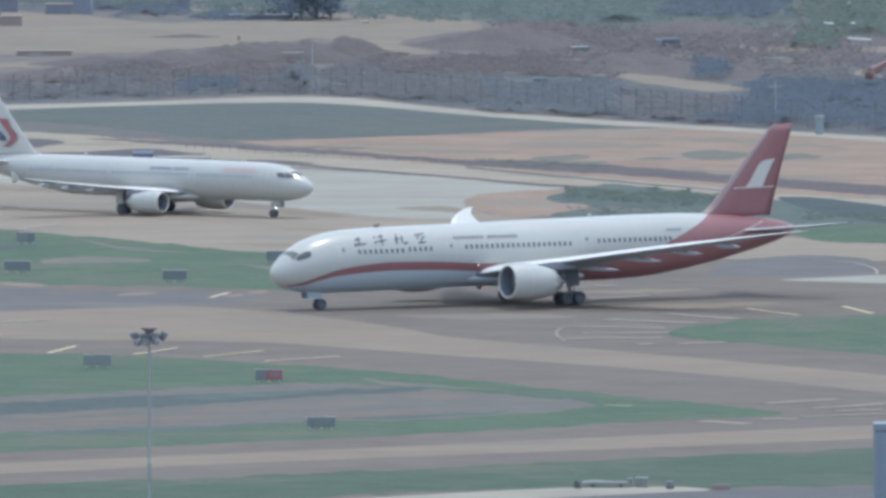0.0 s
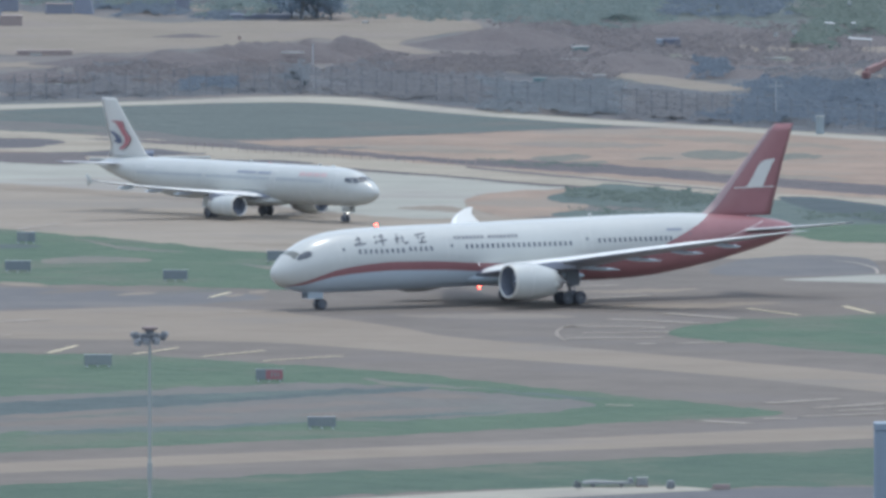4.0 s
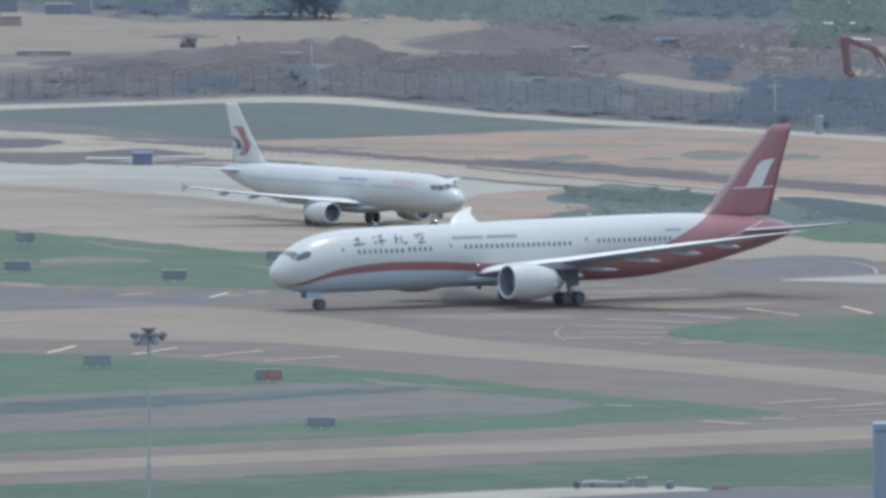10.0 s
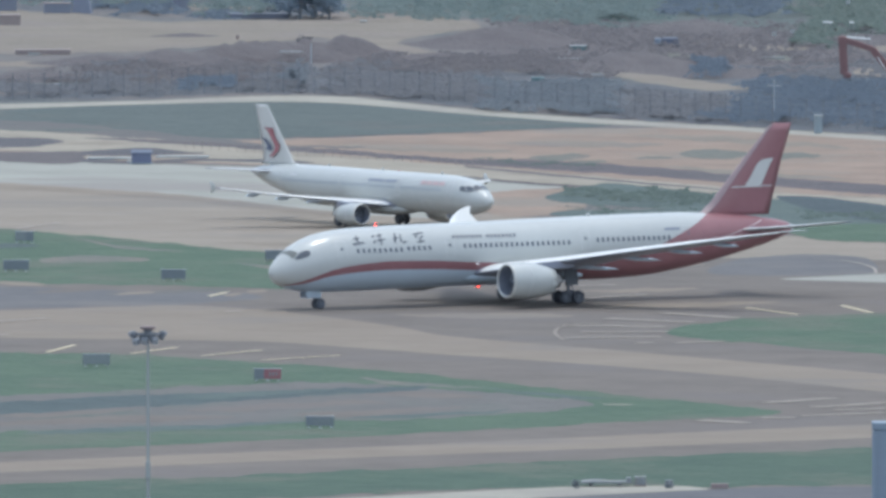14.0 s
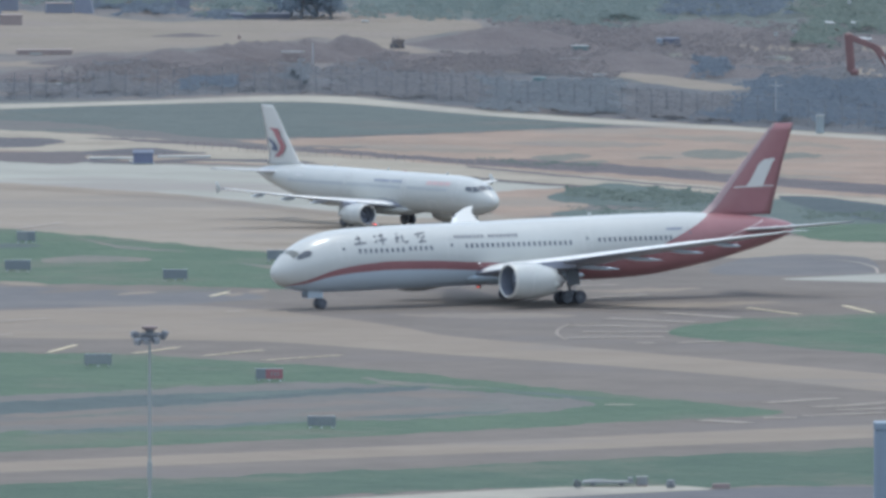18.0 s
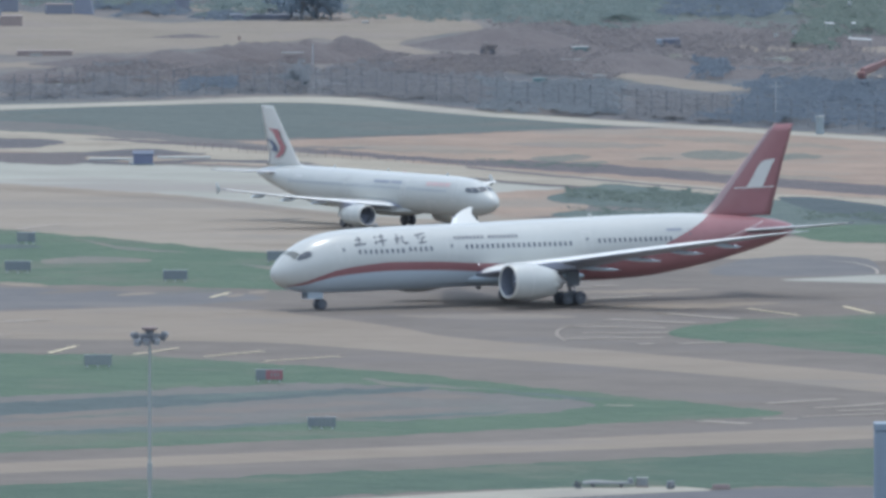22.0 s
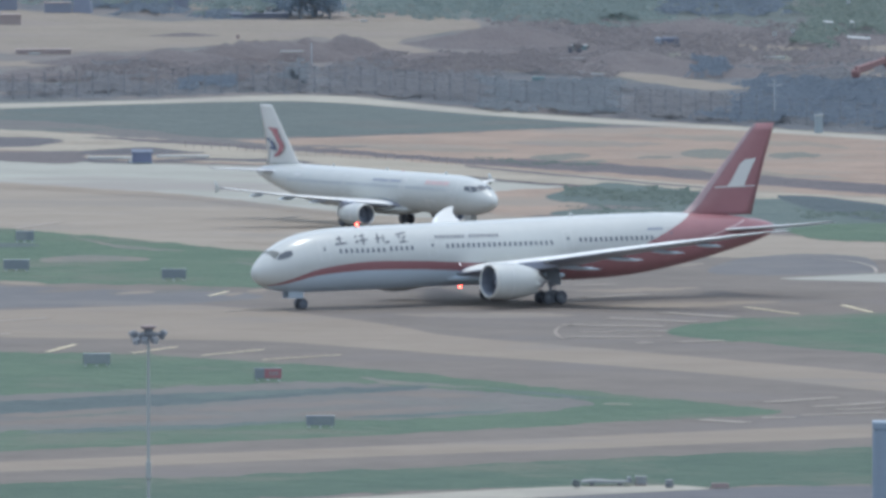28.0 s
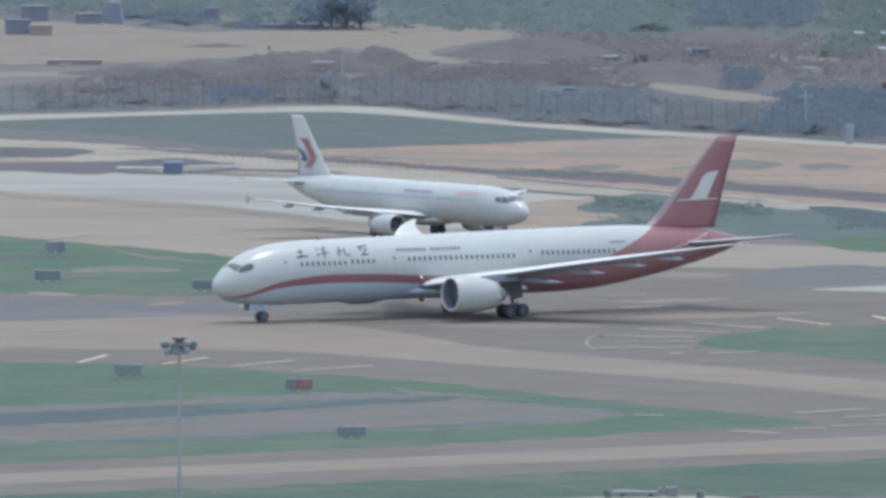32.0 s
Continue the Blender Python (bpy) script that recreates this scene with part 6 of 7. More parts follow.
def site_dumper():
    """A small site dumper: skip, bonnet, seat and four wheels; it drives along x."""
    thing = tagged(new("site_dumper"), "small dusty grey-brown site dumper on the sand", "dumper")
    part("chassis", box(bmesh.new(), pose(0, 0, 0.40), (1.7, 0.7, 0.16), 0.03), M["dumper_paint"], thing)
    bm = bmesh.new()
    low = [bm.verts.new((x, y, 0.52)) for x, y in ((0.05, -0.4), (0.75, -0.4), (0.75, 0.4), (0.05, 0.4))]
    top = [bm.verts.new((x, y, 1.15)) for x, y in ((-0.15, -0.6), (1.05, -0.6), (1.05, 0.6), (-0.15, 0.6))]
    bm.faces.new(low[::-1])
    for k in range(4):
        bm.faces.new((low[k], low[(k + 1) % 4], top[(k + 1) % 4], top[k]))
    part("skip", bm, M["dumper_paint"], thing, "dusty open skip")
    part("load", box(bmesh.new(), pose(0.45, 0, 1.10), (1.05, 1.05, 0.14), 0.06), M["mound"], thing, "heaped brown earth")
    part("bonnet", box(bmesh.new(), pose(-0.62, 0, 0.72), (0.6, 0.7, 0.5), 0.06), M["dumper_paint"], thing)
    bm = box(bmesh.new(), pose(-0.38, 0, 1.42), (0.5, 0.8, 0.05), 0.02)
    for sx in (-0.6, -0.16):
        for sy in (-0.36, 0.36):
            rod(bm, (sx, sy, 0.6), (sx, sy, 1.42), 0.04, sides=6)
    part("roll_frame", bm, M["dumper_paint"], thing, "dusty roll frame with a flat canopy")
    made = []
    for x in (0.55, -0.6):
        for y in (-0.5, 0.5):
            w = wheel_kind(0.30, 0.22)
            w.parent, w.location = thing, (x, y, 0.30)
            made.append((w, 0.30, x, y))
    return thing, made


dumper, dumper_wheels = site_dumper()
drum = tagged(new("drum"), "small dark brown drum standing on the sand", "drum")
drum.matrix_basis = pose(*(-25.4, 678.5), 0.0)
bm = bmesh.new()
lathe(bm, [(0, 0.001), (0, 0.19), (0.2, 0.19), (0.21, 0.205), (0.23, 0.205), (0.24, 0.19), (0.55, 0.19), (0.55, 0.001)], pose(0, 0, 0, 0, -90, 0), 14)
part("body", bm, M["cap_rust"], drum, smooth=False)
top = max(v.co.z for v in long_ridge.data.vertices if abs(v.co.x + 18.3) < 1.8 and abs(v.co.y - 607.0) < 2.0)
tagged(part("site_sheet", box(bmesh.new(), pose(-18.3, 606.0, top, 0, 0, 2), (2.8, 0.5, 0.14), 0.03), M["tin"]), "pale plank lying on the earth ridge", "building material", "loose building material")
for at, w, label in (((6.5, 557.2), 2.2, "pale pipe lying in the scrub"), ((18.7, 565.6), 1.6, "pale pipe lying in the scrub"), ((15.6, 613.3), 4.4, "pale plank lying on the earth"),
                     ((-49.9, 628.9), 1.4, "pale plank lying on the earth"), ((-45.6, 537.4), 0.8, "pale pipe lying in the scrub"), ((40.5, 616.7), 2.6, "pale metal sheet lying in the scrub"), ((-9.9, 733.7), 0.9, "pale plank lying on the earth")):
    bm = box(bmesh.new(), pose(at[0], at[1], 0.18, 0, 0, 3), (w, 0.6, 0.24), 0.03)
    tagged(part("site_sheet", bm, M["sheet"]), label, "building material", "loose building material")
for at, w in (((51.2, 638.9), 2.9), ((48.2, 689.7), 1.2), ((51.2, 689.7), 0.6)):
    lean_to = tagged(new("lean_to"), "small open lean-to with a bright tin roof in the scrub", "shelter", "tin-roofed shelters")
    lean_to.matrix_basis = pose(at[0], at[1], 0, 0, 0, 4)
    part("tin_roof", box(bmesh.new(), pose(0, 0, 1.75, 8, 4, 0), (w, 1.0, 0.05), 0.01), M["tin"], lean_to, "bright tin roof sheet")
    for sx in (-0.42, 0.42):
        for sy in (-0.4, 0.4):
            part("post", rod(bmesh.new(), (w * sx, sy, 0), (w * sx, sy, 1.72 + 0.15 * sy), 0.025, sides=6), M["post"], lean_to)
for at in ((41.0, 651.5), (43.4, 660.5), (51.8, 755.7)):
    board = tagged(new("notice_board"), "small pale board on a stake in the scrub", "sign", "small boards")
    board.matrix_basis = pose(at[0], at[1], 0)
    part("board", box(bmesh.new(), pose(0, 0, 1.75), (0.55, 0.05, 0.5), 0.01), M["tin"], board)
    part("stake", rod(bmesh.new(), (0, 0.04, 0), (0, 0.04, 1.6), 0.03, sides=6), M["post"], board)


# ---- service road clutter ----
def trailer(at):
    """A low flat trailer under a pale sagging cover, with a drawbar and small wheels."""
    thing = tagged(new("flat_trailer"), "low trailer under a pale grey cover beside the service road", "trailer")
    thing.matrix_basis = pose(at[0], at[1], 0.05, 0, 0, 3)
    part("deck", box(bmesh.new(), pose(0, 0, 0.30), (4.1, 1.5, 0.16), 0.03), M["sign_mid"], thing)
    n, verts = 13, []
    for i in range(n):
        u = i / (n - 1)
        rise = 0.42 + 0.10 * math.sin(math.pi * min(u * 1.5, 1.0)) - 0.05 * u + 0.02 * math.sin(9 * u)
        verts += [(-2.0 + 3.9 * u, -0.76, 0.38), (-2.0 + 3.9 * u, -0.6, rise), (-2.0 + 3.9 * u, 0.6, rise + 0.03), (-2.0 + 3.9 * u, 0.76, 0.38)]
    faces = [(4 * i + k, 4 * i + k + 4, 4 * i + k + 5, 4 * i + k + 1) for i in range(n - 1) for k in range(3)] + [(0, 1, 2, 3), (4 * n - 1, 4 * n - 2, 4 * n - 3, 4 * n - 4)]
    solid("cover", verts, faces, M["cover_cloth"], thing, "pale grey sagging cover")
    part("drawbar", rod(bmesh.new(), (2.0, 0, 0.30), (2.9, 0, 0.22), 0.05, sides=8), M["lamp_case"], thing)
    part("end_board", box(bmesh.new(), pose(2.02, 0, 0.46), (0.36, 1.3, 0.50), 0.05), M["lamp_case"], thing, "dark end board")
    for x in (-1.2, 1.2):
        for s in (-1, 1):
            w = wheel_kind(0.16, 0.14)
            w.parent, w.location = thing, (x, 0.62 * s, 0.16)


def utility_cabinet(at):
    thing = tagged(new("utility_cabinet"), "small pale utility cabinet beside the service road", "cabinet")
    thing.matrix_basis = pose(at[0], at[1], 0.05, 0, 0, 2)
    part("body", box(bmesh.new(), pose(0, 0, 0.40), (0.95, 0.6, 0.66), 0.04), M["cover_cloth"], thing)
    part("lid", box(bmesh.new(), pose(0, 0, 0.76), (1.02, 0.68, 0.07), 0.02), M["sheet"], thing, "pale flat lid")
    part("plinth", box(bmesh.new(), pose(0, 0, 0.04), (1.1, 0.7, 0.08), 0.02), M["rust"], thing, "reddish plinth")
    part("door", box(bmesh.new(), pose(0.1, -0.31, 0.42), (0.6, 0.03, 0.5), 0.01), M["sign_mid"], thing)


def vent_bollard(at):
    """A squat ventilator: two stacked hoods on a stub."""
    thing = tagged(new("ventilator"), "squat dark ventilator with two stacked hoods", "vent")
    thing.matrix_basis = pose(at[0], at[1], 0.05)
    part("stub", rod(bmesh.new(), (0, 0, 0), (0, 0, 0.26), 0.34, 0.36, 14), M["lamp_case"], thing)
    bm = bmesh.new()
    lathe(bm, [(0.0, 0.42), (0.10, 0.42), (0.20, 0.26), (0.22, 0.001)], pose(0, 0, 0.20, 0, -90, 0), 16)
    part("lower_hood", bm, M["lamp_case"], thing)
    bm = bmesh.new()
    lathe(bm, [(0.0, 0.34), (0.12, 0.36), (0.22, 0.22), (0.24, 0.001)], pose(0, 0, 0.44, 0, -90, 0), 16)
    part("upper_hood", bm, M["lamp_case"], thing)


trailer((13.9, -297.0))
utility_cabinet((16.9, -297.0))
vent_bollard((19.3, -299.9))
red_box = tagged(new("barrier_block"), "faded red plastic barrier block by the road", "barrier")
red_box.matrix_basis = pose(*(23.6, -300.7), 0.05)
part("body", box(bmesh.new(), pose(0, 0, 0.20), (1.5, 0.4, 0.4), 0.06), M["cap_rust"], red_box)
part("foot", box(bmesh.new(), pose(0, 0, 0.05), (1.6, 0.5, 0.1), 0.02), M["rust"], red_box)


# ---- foliage ----
def leaf_cloud(rng, centres, radii, count, size):
    """Loose leaves, each a small bent blade, through uneven ellipsoids: one row of centres and radii for each clump."""
    n = len(centres) * count
    d = rng.normal(size=(n, 3))
    d *= (rng.uniform(0.45, 1.0, n) / np.linalg.norm(d, axis=1))[:, None]
    c = np.repeat(np.asarray(centres, float), count, 0) + d * np.repeat(np.asarray(radii, float), count, 0)
    up = np.column_stack([rng.normal(0, 0.75, n), rng.normal(-0.5, 0.75, n), np.ones(n)])
    up /= np.linalg.norm(up, axis=1)[:, None]
    u = np.cross(up, rng.normal(size=(n, 3)))
    u /= np.linalg.norm(u, axis=1)[:, None]
    s = (size * rng.uniform(0.6, 1.3, n))[:, None]
    v = np.cross(up, u) * s * 0.5
    u, up = u * s, up * s
    verts = np.stack([c - u, c - v, c + u, c + v + up * 0.25], 1).reshape(-1, 3)
    k = 4 * np.arange(n)
    faces = np.stack([k, k + 1, k + 2, k, k + 2, k + 3], 1).reshape(-1, 3)
    return verts.tolist(), faces.tolist()


def thicket(name, quads, count, size, leaf, material, label, seed, full=0.0):
    """Low bushes grown into one another: leaves under an uneven canopy over four-cornered pieces of ground."""
    rng, spots = np.random.default_rng(seed), []
    for q in quads:
        a, b, c, d = (np.array(p) for p in q)
        area = abs((c - a)[0] * (d - b)[1] - (c - a)[1] * (d - b)[0]) / 2
        n = round(min(count * 26 * leaf / 0.2, area * (3.2 + 4 * full)))
        f, g, h = rng.random((3, n, 1))
        p = (a + (b - a) * f) * (1 - h) + (d + (c - d) * g) * h
        for x, y in p:
            x, y = x + 2.2 * noise.noise((x * 0.3, y * 0.05, seed + 7.0)), y + max(-3.0, 14 * noise.noise((x * 0.35, y * 0.05, seed + 3.0)))
            grown = 0.5 + full + 0.85 * noise.noise((x * 0.22 + seed, y * 0.045, seed * 0.37)) + 0.45 * noise.noise((x * 0.8, y * 0.16, seed))
            if grown > 0.08:
                spots.append((x, y, size * 1.25 * min(grown, 1.3)))
    spots = np.array(spots)
    n = len(spots)
    c = spots.copy()
    c[:, 2] *= rng.uniform(0.3, 1.0, n) ** 0.4
    up = np.column_stack([rng.normal(0, 0.2, n), rng.normal(-0.5, 0.2, n), np.ones(n)])
    up /= np.linalg.norm(up, axis=1)[:, None]
    u = np.cross(up, rng.normal(size=(n, 3)))
    u /= np.linalg.norm(u, axis=1)[:, None]
    s = (0.34 * rng.uniform(0.6, 1.3, n) * min(1, leaf / 0.3))[:, None]
    v = np.cross(up, u) * s * 0.6
    u, up = u * s, up * s
    verts = np.stack([c - u, c - v, c + u, c + v + up * 0.2], 1).reshape(-1, 3)
    k = 4 * np.arange(n)
    faces = np.stack([k, k + 1, k + 2, k, k + 2, k + 3], 1).reshape(-1, 3)
    return tagged(solid(name, verts.tolist(), faces.tolist(), material), label, "bushes", kind="stuff")


thicket("bushes", [[(3.7, 464.9), (21.0, 446.0), (21.4, 526.0), (3.8, 550.6)], [(10.2, 460.6), (20.0, 447.0), (20.6, 532.6), (10.5, 544.0)]], 110, 0.7, 0.42, M["leaf"], "dense grey-green bushes beyond the fence", 3, 0.3)
thicket("bushes", [[(31.4, 437.7), (54.9, 409.5), (57.2, 527.6), (36.7, 544.0)], [(28.0, 438.1), (40.9, 424.5), (41.8, 479.4), (36.9, 489.4)]], 260, 0.75, 0.45, M["blue_leaf"], "dense dark bluish bushes beyond the fence", 13, 0.4)
thicket("bushes", [[(20.4, 447.0), (33.3, 432.6), (34.3, 490.1), (20.8, 520.6)]], 90, 0.6, 0.40, M["hedge"], "thin grey undergrowth along the fence", 25, 0.2)
thicket("bushes", [[(36.7, 544.0), (57.2, 527.6), (58.6, 597.8), (36.6, 590.7)]], 110, 0.8, 0.42, M["hedge"], "dull brown-grey bushes on the building ground", 26)
thicket("bushes", [[(29.4, 556.7), (34.4, 550.8), (34.4, 608.0), (30.3, 618.9)]], 62, 1.0, 0.42, M["blue_leaf"], "loose dark bushes on the building ground", 16, 0.06)
thicket("bushes", [[(-20.3, 517.8), (-14.6, 514.6), (-15.7, 597.8), (-20.2, 601.2)], [(-15.2, 577.4), (-5.7, 570.6), (-5.8, 600.1), (-12.7, 600.0)]], 36, 0.55, 0.40, M["hedge"], "loose grey bushes before the earth heap", 17)
thicket("bushes", [[(-14.9, 514.6), (7.6, 482.5), (7.8, 560.6), (-15.2, 570.6)], [(-52.0, 501.7), (-31.2, 512.6), (-31.6, 540.0), (-52.5, 530.8)], [(-24.6, 520.0), (-18.9, 519.4), (-19.1, 548.0), (-24.6, 560.0)], [(-42.6, 544.0), (-34.6, 547.3), (-35.1, 594.3), (-42.0, 597.8)]], 110, 0.7, 0.40, M["hedge"], "grey-green undergrowth along the fence", 4, 0.2)
thicket("bushes", [[(-31.6, 517.0), (-24.0, 521.0), (-24.4, 552.0), (-31.3, 545.0)]], 110, 0.75, 0.42, M["blue_leaf"], "dark bluish bushes along the fence", 14, 0.4)
thicket("bushes", [[(15.4, 726.3), (28.0, 731.2), (28.4, 806.5), (15.8, 806.5)], [(16.9, 745.0), (27.5, 748.0), (28.5, 874.4), (17.6, 874.4)]], 230, 1.1, 0.5, M["pale_leaf"], "grey-green bushes in the scrub", 5)
thicket("bushes", [[(44.0, 745.0), (58.5, 737.5), (61.0, 874.4), (46.0, 874.4)], [(43.6, 700.4), (57.6, 689.5), (58.8, 756.3), (47.3, 756.3)], [(43.0, 650.0), (49.0, 648.0), (51.0, 706.0), (44.0, 706.0)]], 110, 1.1, 0.46, M["weed"], "dark green bushes beyond the clearing", 18)
thicket("bushes", [[(27.0, 752.0), (45.0, 745.0), (47.0, 874.4), (28.0, 874.4)]], 130, 1.2, 0.46, M["blue_leaf"], "dark bluish bushes behind the clearing", 27)
thicket("bushes", [[(-61.5, 790.9), (-19.2, 779.3), (-19.9, 903.3), (-63.7, 903.3)], [(-62.3, 834.1), (-19.4, 826.2), (-20.0, 915.8), (-63.9, 915.8)], [(-16.5, 822.2), (38.0, 822.2), (39.0, 907.4), (-16.9, 907.4)]], 170, 1.2, 0.46, M["pale_leaf"], "pale green bushes at the far edge of the sand", 19)
thicket("scrub_stuff", [[(-52.7, 544.0), (-15.1, 544.0), (-15.4, 615.0), (-42.0, 600.0)], [(-15.2, 570.6), (21.4, 560.6), (21.8, 625.4), (-9.9, 625.4)], [(5.2, 608.1), (53.7, 597.8), (56.0, 728.1), (5.4, 728.1)]], 130, 0.7, 0.36, M["dry_leaf"], "dry brown brush over the building ground", 6)
thicket("bushes", [[(-12.5, 752.6), (24.6, 715.2), (25.9, 874.4), (-13.7, 854.1)], [(-31.2, 748.8), (-20.4, 745.0), (-20.7, 787.0), (-31.6, 787.0)]], 230, 1.2, 0.5, M["pale_leaf"], "pale green bushes behind the sand", 7)
thicket("bushes", [[(-31.5, 741.1), (-25.7, 743.0), (-26.3, 767.6), (-31.7, 765.7)]], 30, 0.6, 0.3, M["blue_leaf"], "dark low bushes on the sand", 23)
thicket("bushes", [[(-50.3, 775.4), (-32.8, 764.0), (-33.3, 814.3), (-50.9, 814.3)], [(-42.1, 756.3), (-32.7, 754.4), (-33.2, 798.6), (-42.7, 798.6)]], 36, 0.9, 0.44, M["blue_leaf"], "dark bushes behind the sand", 15)
thicket("bushes", [[(-19.3, 519.0), (-15.6, 520.9), (-15.8, 538.0), (-19.3, 538.0)], [(-18.6, 521.0), (-16.2, 522.0), (-16.2, 534.0), (-18.6, 534.0)]], 260, 2.3, 0.4, M["leaf"], "tall teal bushes along the fence", 24, 0.1)
thicket("bushes", [[(11.9, 253.7), (17.9, 253.7), (18.1, 271.3), (13.8, 267.2)], [(12.9, 207.6), (26.9, 184.5), (27.3, 218.0), (12.9, 218.0)]], 26, 0.3, 0.14, M["weed"], "low green weeds on the verge", 8)
thicket("bushes", [[(12.5, 240.0), (30.6, 222.0), (31.8, 247.0), (13.5, 262.0)], [(20.5, 236.0), (31.0, 226.0), (31.5, 250.0), (20.6, 268.0)]], 46, 0.55, 0.24, M["weed"], "rough green weeds and low shrubs on the verge", 21)
thicket("bushes", [[(37.0, 198.0), (50.0, 190.0), (51.0, 206.0), (37.5, 214.0)]], 26, 0.3, 0.2, M["weed"], "rough green weeds on the verge", 22)
thicket("bushes", [[(1.6, 332.5), (19.6, 312.7), (19.6, 321.2), (2.9, 338.2)]], 40, 0.25, 0.12, M["weed"], "low weeds along the ditch", 9)


def tree_kind(seed, height, spread, material):
    """A tapered trunk, limbs and a loose crown of leaves."""
    rng = random.Random(seed)
    tree = new("tree")
    bm = rod(bmesh.new(), (0, 0, -0.2), (0.1, 0, height * 0.55), 0.16, 0.08, 8)
    tips = []
    for k in range(6):
        a = 2 * math.pi * k / 6 + rng.uniform(-0.4, 0.4)
        z0 = height * rng.uniform(0.12, 0.45)
        tip = Vector((math.cos(a) * spread * rng.uniform(0.4, 0.8), math.sin(a) * spread * rng.uniform(0.4, 0.8), height * rng.uniform(0.28, 0.85)))
        rod(bm, (0.05, 0, z0), tip, 0.06, 0.02, 6)
        tips.append(tip)
    part("trunk", bm, M["bark"], tree)
    clumps = [(p, spread * rng.uniform(0.38, 0.62)) for p in tips + [Vector((0, 0, height * 0.85)), Vector((0.2, 0, height * 0.62))]]
    verts, faces = leaf_cloud(np.random.default_rng(seed), [tuple(p) for p, r in clumps], [(r, r, r * 0.75) for p, r in clumps], 120, 0.19)
    solid("crown", verts, faces, material, tree)
    return tree


kinds = [tree_kind(11, 3.2, 2.1, M["tree_leaf"]), tree_kind(12, 2.8, 2.3, M["tree_leaf"])]
for k, (at, grown) in enumerate((((-18.1, 745.0), 1.6), ((-16.1, 750.7), 1.8), ((-14.3, 745.0), 1.3), ((-19.4, 756.3), 1.5))):
    tree = kinds[k] if k < 2 else copy_thing(kinds[k % 2], Matrix())
    tree.matrix_basis = pose(at[0], at[1], 0, 0, 0, 47 * k) @ Matrix.Scale(grown, 4)
    tagged(tree, "tall bluish-green leafy tree behind the sand", "tree", "trees beyond the fence")
for at in ((11.4, -301.6),):
    vs, fs = leaf_cloud(np.random.default_rng(5), [(0, 0, 0.42)], [(0.42, 0.42, 0.42)], 160, 0.10)
    shrub = tagged(solid("shrub", vs, fs, M["leaf"]), "small round clipped shrub by the service road", "shrub")
    shrub.matrix_basis = pose(at[0], at[1], 0.05)


# ---- excavator at work at the edge of the clearing ----
def excavator(at):
    thing = tagged(new("excavator"), "orange tracked excavator working in the scrub", "excavator")
    thing.matrix_basis = pose(at[0], at[1], 0.0, 0, 0, 180)
    for s in (-1, 1):
        bm = box(bmesh.new(), pose(0, 1.05 * s, 0.45), (3.6, 0.55, 0.8), 0.25)
        part("track", bm, M["tyre"], thing, "dark crawler track")
    house = part("house", box(bmesh.new(), pose(-0.6, 0, 0.75), (3.2, 2.3, 0.9), 0.15), M["digger"], thing, "orange engine house")
    part("cab", box(bmesh.new(), pose(0.6, 0.7, 1.25), (1.2, 0.85, 1.4), 0.12), M["digger"], house)
    part("cab_window", box(bmesh.new(), pose(0.75, 1.13, 1.45), (0.8, 0.03, 0.7), 0.02), M["pane"], house)
    part("counterweight", box(bmesh.new(), pose(-2.1, 0, 0.75), (0.6, 2.2, 0.85), 0.2), M["lamp_case"], house)
    bm = bmesh.new()
    for a, b, w in (((0, 0, 0), (3.5, 0, 1.3), 0.85), ((3.4, 0, 1.3), (7.2, 0, 0.4), 0.70)):
        d = Vector(b) - Vector(a)
        box(bm, Matrix.Translation((Vector(a) + Vector(b)) / 2) @ d.to_track_quat("X", "Z").to_matrix().to_4x4(), (d.length, 0.4, w), 0.05)
    boom = part("boom", bm, M["digger"], thing, "orange bent boom")
    part("ram", rod(bmesh.new(), (0.4, 0.3, -0.2), (2.4, 0.3, 0.8), 0.07), M["bright"], boom, "bright steel ram")
    bm = box(bmesh.new(), pose(1.9, 0, 0), (4.6, 0.5, 0.95), 0.14)
    stick = part("stick", bm, M["digger"], thing, "orange stick")
    bm = bmesh.new()
    box(bm, pose(4.3, 0, -0.35), (0.7, 1.0, 0.9), 0.15)
    part("bucket", bm, M["digger"], stick, "orange bucket")
    return house, boom, stick


digger_house, digger_boom, digger_stick = excavator((54.0, 530.0))


# ---- what moves ----
WIDE = [(0, 0), (10, 0), (22, 0), (23, 0.02), (24, 0.15), (25, 0.28), (26, 0.62), (27, 1.25), (27.5, 1.60), (28, 2.08), (28.5, 2.68), (29, 3.38), (29.5, 4.10),
        (30, 5.06), (30.5, 6.18), (31, 7.48), (31.5, 8.75), (32, 10.15)]
SLIM = [(0, -17.79, 200.66, -36.7), (0.5, -16.75, 199.22, -38.2), (1, -15.76, 197.76, -39.7), (1.5, -14.74, 196.26, -41.2), (2, -13.74, 194.72, -42.7), (2.5, -12.785, 193.16, -44.2),
        (3, -11.92, 191.58, -45.6), (3.5, -11.085, 190.19, -46.94), (4.5, -9.435, 187.41, -49.4), (5.5, -7.785, 184.64, -51.69), (6, -6.99, 183.24, -52.63), (6.5, -6.17, 181.83, -53.41), (7, -5.35, 180.46, -54.03)]
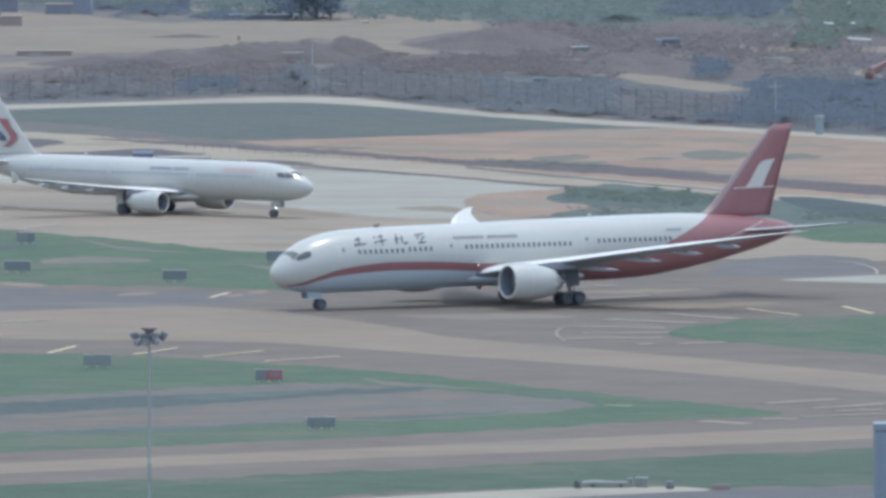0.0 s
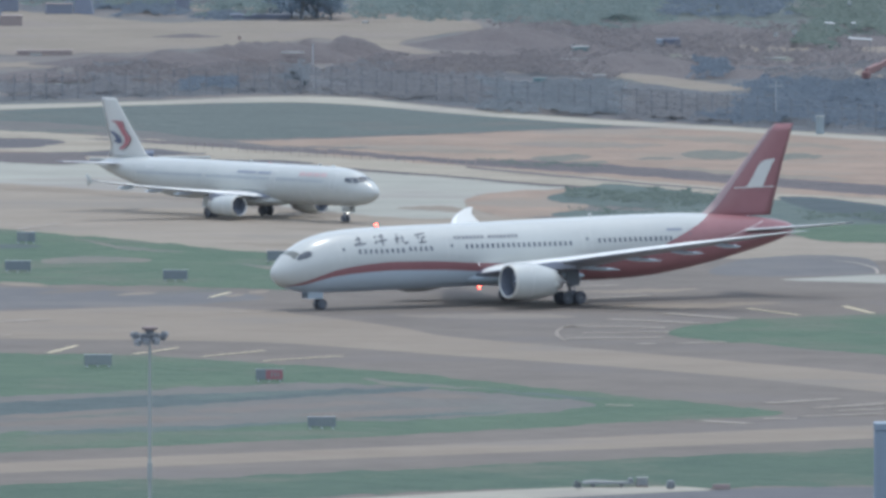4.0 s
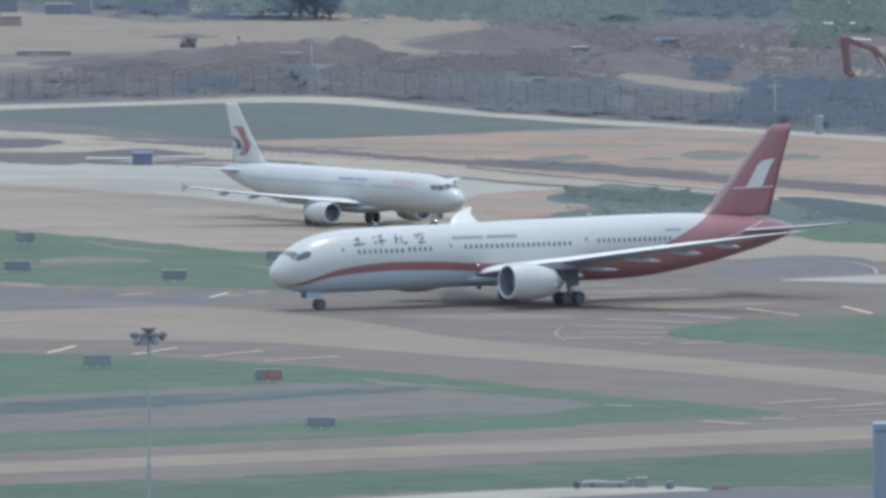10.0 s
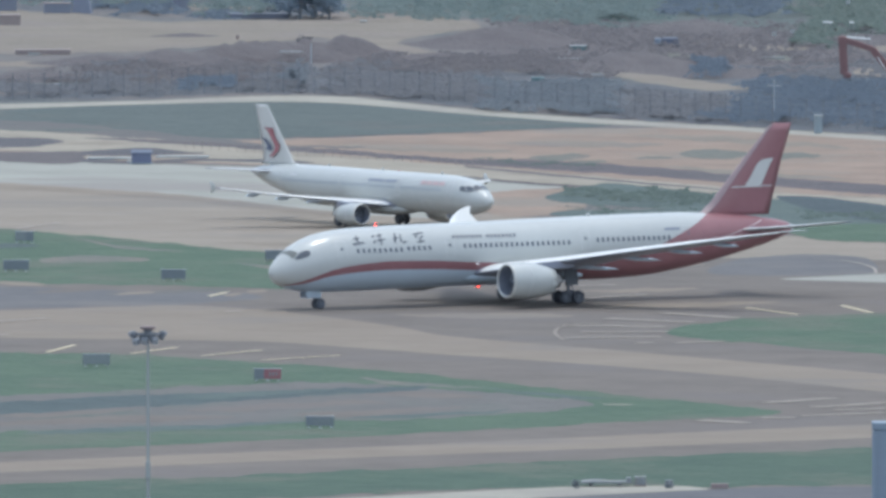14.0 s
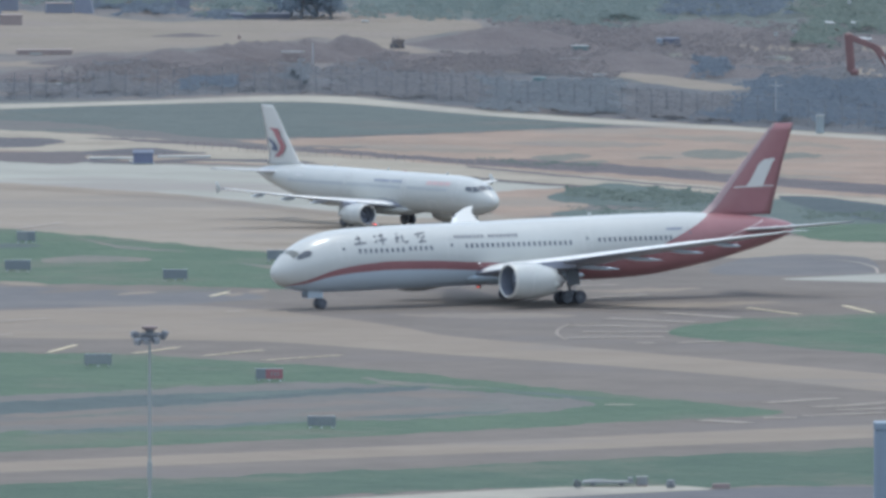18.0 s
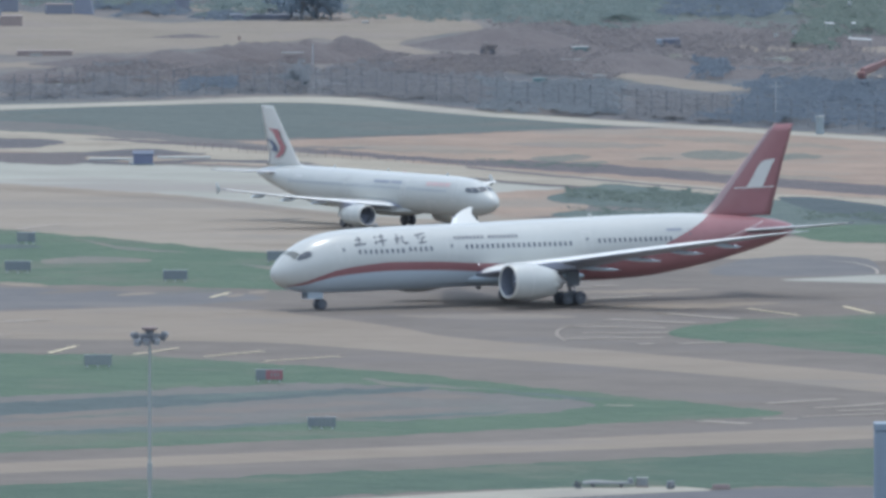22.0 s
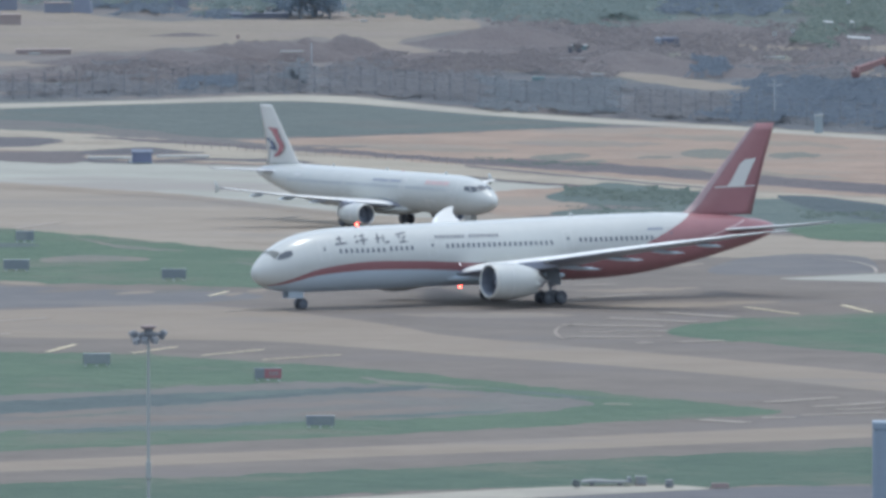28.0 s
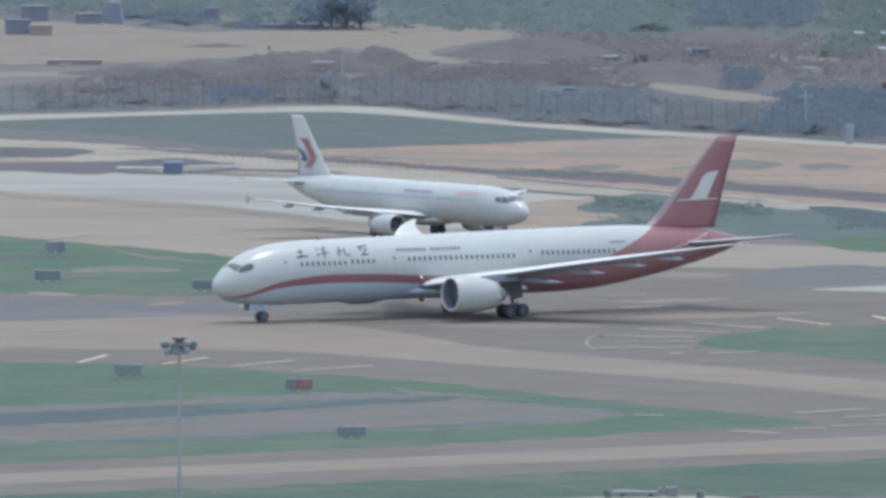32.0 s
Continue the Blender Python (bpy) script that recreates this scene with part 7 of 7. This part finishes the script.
SLIM += [(7.5, -4.58, 178.95, -54.49), (8, -3.79, 177.5, -54.83), (8.5, -3.03, 176.11, -55.08), (9, -2.3, 174.81, -55.26), (9.5, -1.59, 173.58, -55.37), (10, -0.89, 172.44, -55.47), (10.5, -0.26, 171.4, -55.55),
         (11, 0.29, 170.47, -55.65), (11.5, 0.73, 169.64, -55.7), (12, 1.11, 168.92, -55.73), (12.5, 1.46, 168.28, -55.76), (13, 1.78, 167.74, -55.82), (13.5, 2.04, 167.29, -55.86), (14, 2.25, 166.94, -55.87),
         (14.5, 2.4, 166.69, -55.88), (15.5, 2.58, 166.32, -55.88), (16.5, 2.64, 166.15, -55.88), (17.5, 2.645, 166.08, -55.88), (24, 2.645, 166.08, -55.88), (32, 2.645, 166.08, -55.88)]
DUMPER = [(0, -72.8, 642.8), (4, -56.2, 644.6), (6, -47.9, 646.3), (8, -39.6, 649.9), (9, -35.3, 653.4), (10, -31.4, 655.2), (11, -27.5, 657.0), (12, -23.5, 657.0), (13, -20.3, 657.0), (14, -17.0, 657.0), (16.5, -10.0, 655.2), (17, -8.4, 653.4), (17.5, -7.0, 651.6), (18, -5.7, 649.9), (18.5, -4.4, 646.3), (19, -3.1, 642.8), (19.5, -1.7, 639.3), (20, -0.3, 637.5), (21, 2.8, 635.8), (22, 5.5, 634.9), (24, 10.1, 634.0), (27, 15.0, 634.0), (32, 20.5, 634.0)]
DIG = [(0, 72, 6, 6), (3, 71, 6, 6), (6, 68, 6, 6), (7, 71, 9, 20), (7.8, 40, 20, 70), (8.7, 20, 30, 92), (10, 0, 33, 96), (13, -3, 32, 98), (14.5, -3, 31, 92), (16, 0, 33, 97), (17.5, 6, 34, 94),
       (18.5, 24, 36, 96), (19.4, 48, 18, 60), (20.4, 66, 9, 10), (22, 67, 6, 6), (25.5, 66, 6, 6), (29, 64, 6, 6), (32, 64, 6, 6)]
WIDE_AT, WIDE_TURN = (-12.0, 5.47), 213.06


def roll_rows(times, gone, radius, x, y):
    """The poses of a wheel that has rolled gone(t) metres; a row at least for each 75 degrees."""
    rows, last = [], None
    for t in times:
        turn = math.degrees(gone(t) / radius)
        if last is None or abs(turn - last) > 1e-6 or t in (times[0], times[-1]):
            rows.append((t, pose(x, y, radius, 0, turn, 0)))
        last = turn
    return rows


def motions():
    f = Vector((math.cos(radians(WIDE_TURN)), math.sin(radians(WIDE_TURN))))
    walk(wide_jet, [(t, pose(WIDE_AT[0] + f.x * s, WIDE_AT[1] + f.y * s, 0.05, 0, 0, WIDE_TURN)) for t, s in WIDE])
    walk(slim_jet, [(t, pose(x, y, 0.05, 0, 0, turn)) for t, x, y, turn in SLIM])
    wide_times = [0, 10, 22] + [22.2 + 0.2 * i for i in range(49)] + [32]
    for w, r, x, y in wide_wheels:
        walk(w, roll_rows(wide_times, lambda t: float(np.interp(t, [a for a, _ in WIDE], [b for _, b in WIDE])), r, x, y))
    ts = [row[0] for row in SLIM]
    run = [0.0]
    for a, b in zip(SLIM, SLIM[1:]):
        run.append(run[-1] + math.hypot(b[1] - a[1], b[2] - a[2]))
    slim_times = [0.1 * i for i in range(176)] + [24, 32]
    for w, r, x, y in slim_wheels:
        walk(w, roll_rows(slim_times, lambda t: float(np.interp(t, ts, run)), r, x, y))
    # the beacons turn once in 1.41 s
    for hood, (x, y, z) in wide_beacons:
        walk(hood, [(t, pose(x, y, z, 0, 0, 270 - WIDE_TURN + 360 * (t - 28.0) / 1.41)) for t in [0.2 * i for i in range(161)]])
    # the dumper drives along the sand; its heading follows the way
    ts, way = [row[0] for row in DUMPER], [Vector(row[1:]) for row in DUMPER]
    rows, run = [], [0.0]
    for i, p in enumerate(way):
        d = way[min(i + 1, len(way) - 1)] - way[max(i - 1, 0)]
        rows.append((ts[i], pose(p.x, p.y, 0.02, 0, 0, math.degrees(math.atan2(d.y, d.x)))))
        run.append(run[-1] + (way[min(i + 1, len(way) - 1)] - p).length)
    walk(dumper, rows)
    for w, r, x, y in dumper_wheels:
        walk(w, roll_rows([0.1 * i for i in range(320)] + [32], lambda t: float(np.interp(t, ts, run[:-1])), r, x, y))
    # the excavator: slew, boom and stick angles in degrees
    for thing, k in ((digger_house, 0), (digger_boom, 1), (digger_stick, 2)):
        rows = []
        for t, slew, lift, hang in DIG:
            base = pose(0, 0, 0.9, 0, 0, slew)
            arm = base @ pose(0.7, 0, 0.9, 0, -lift, 0)
            tip = arm @ pose(7.1, 0, 0.4, 0, lift + hang, 0)
            rows.append((t, (base, arm, tip)[k]))
        walk(thing, rows)


motions()
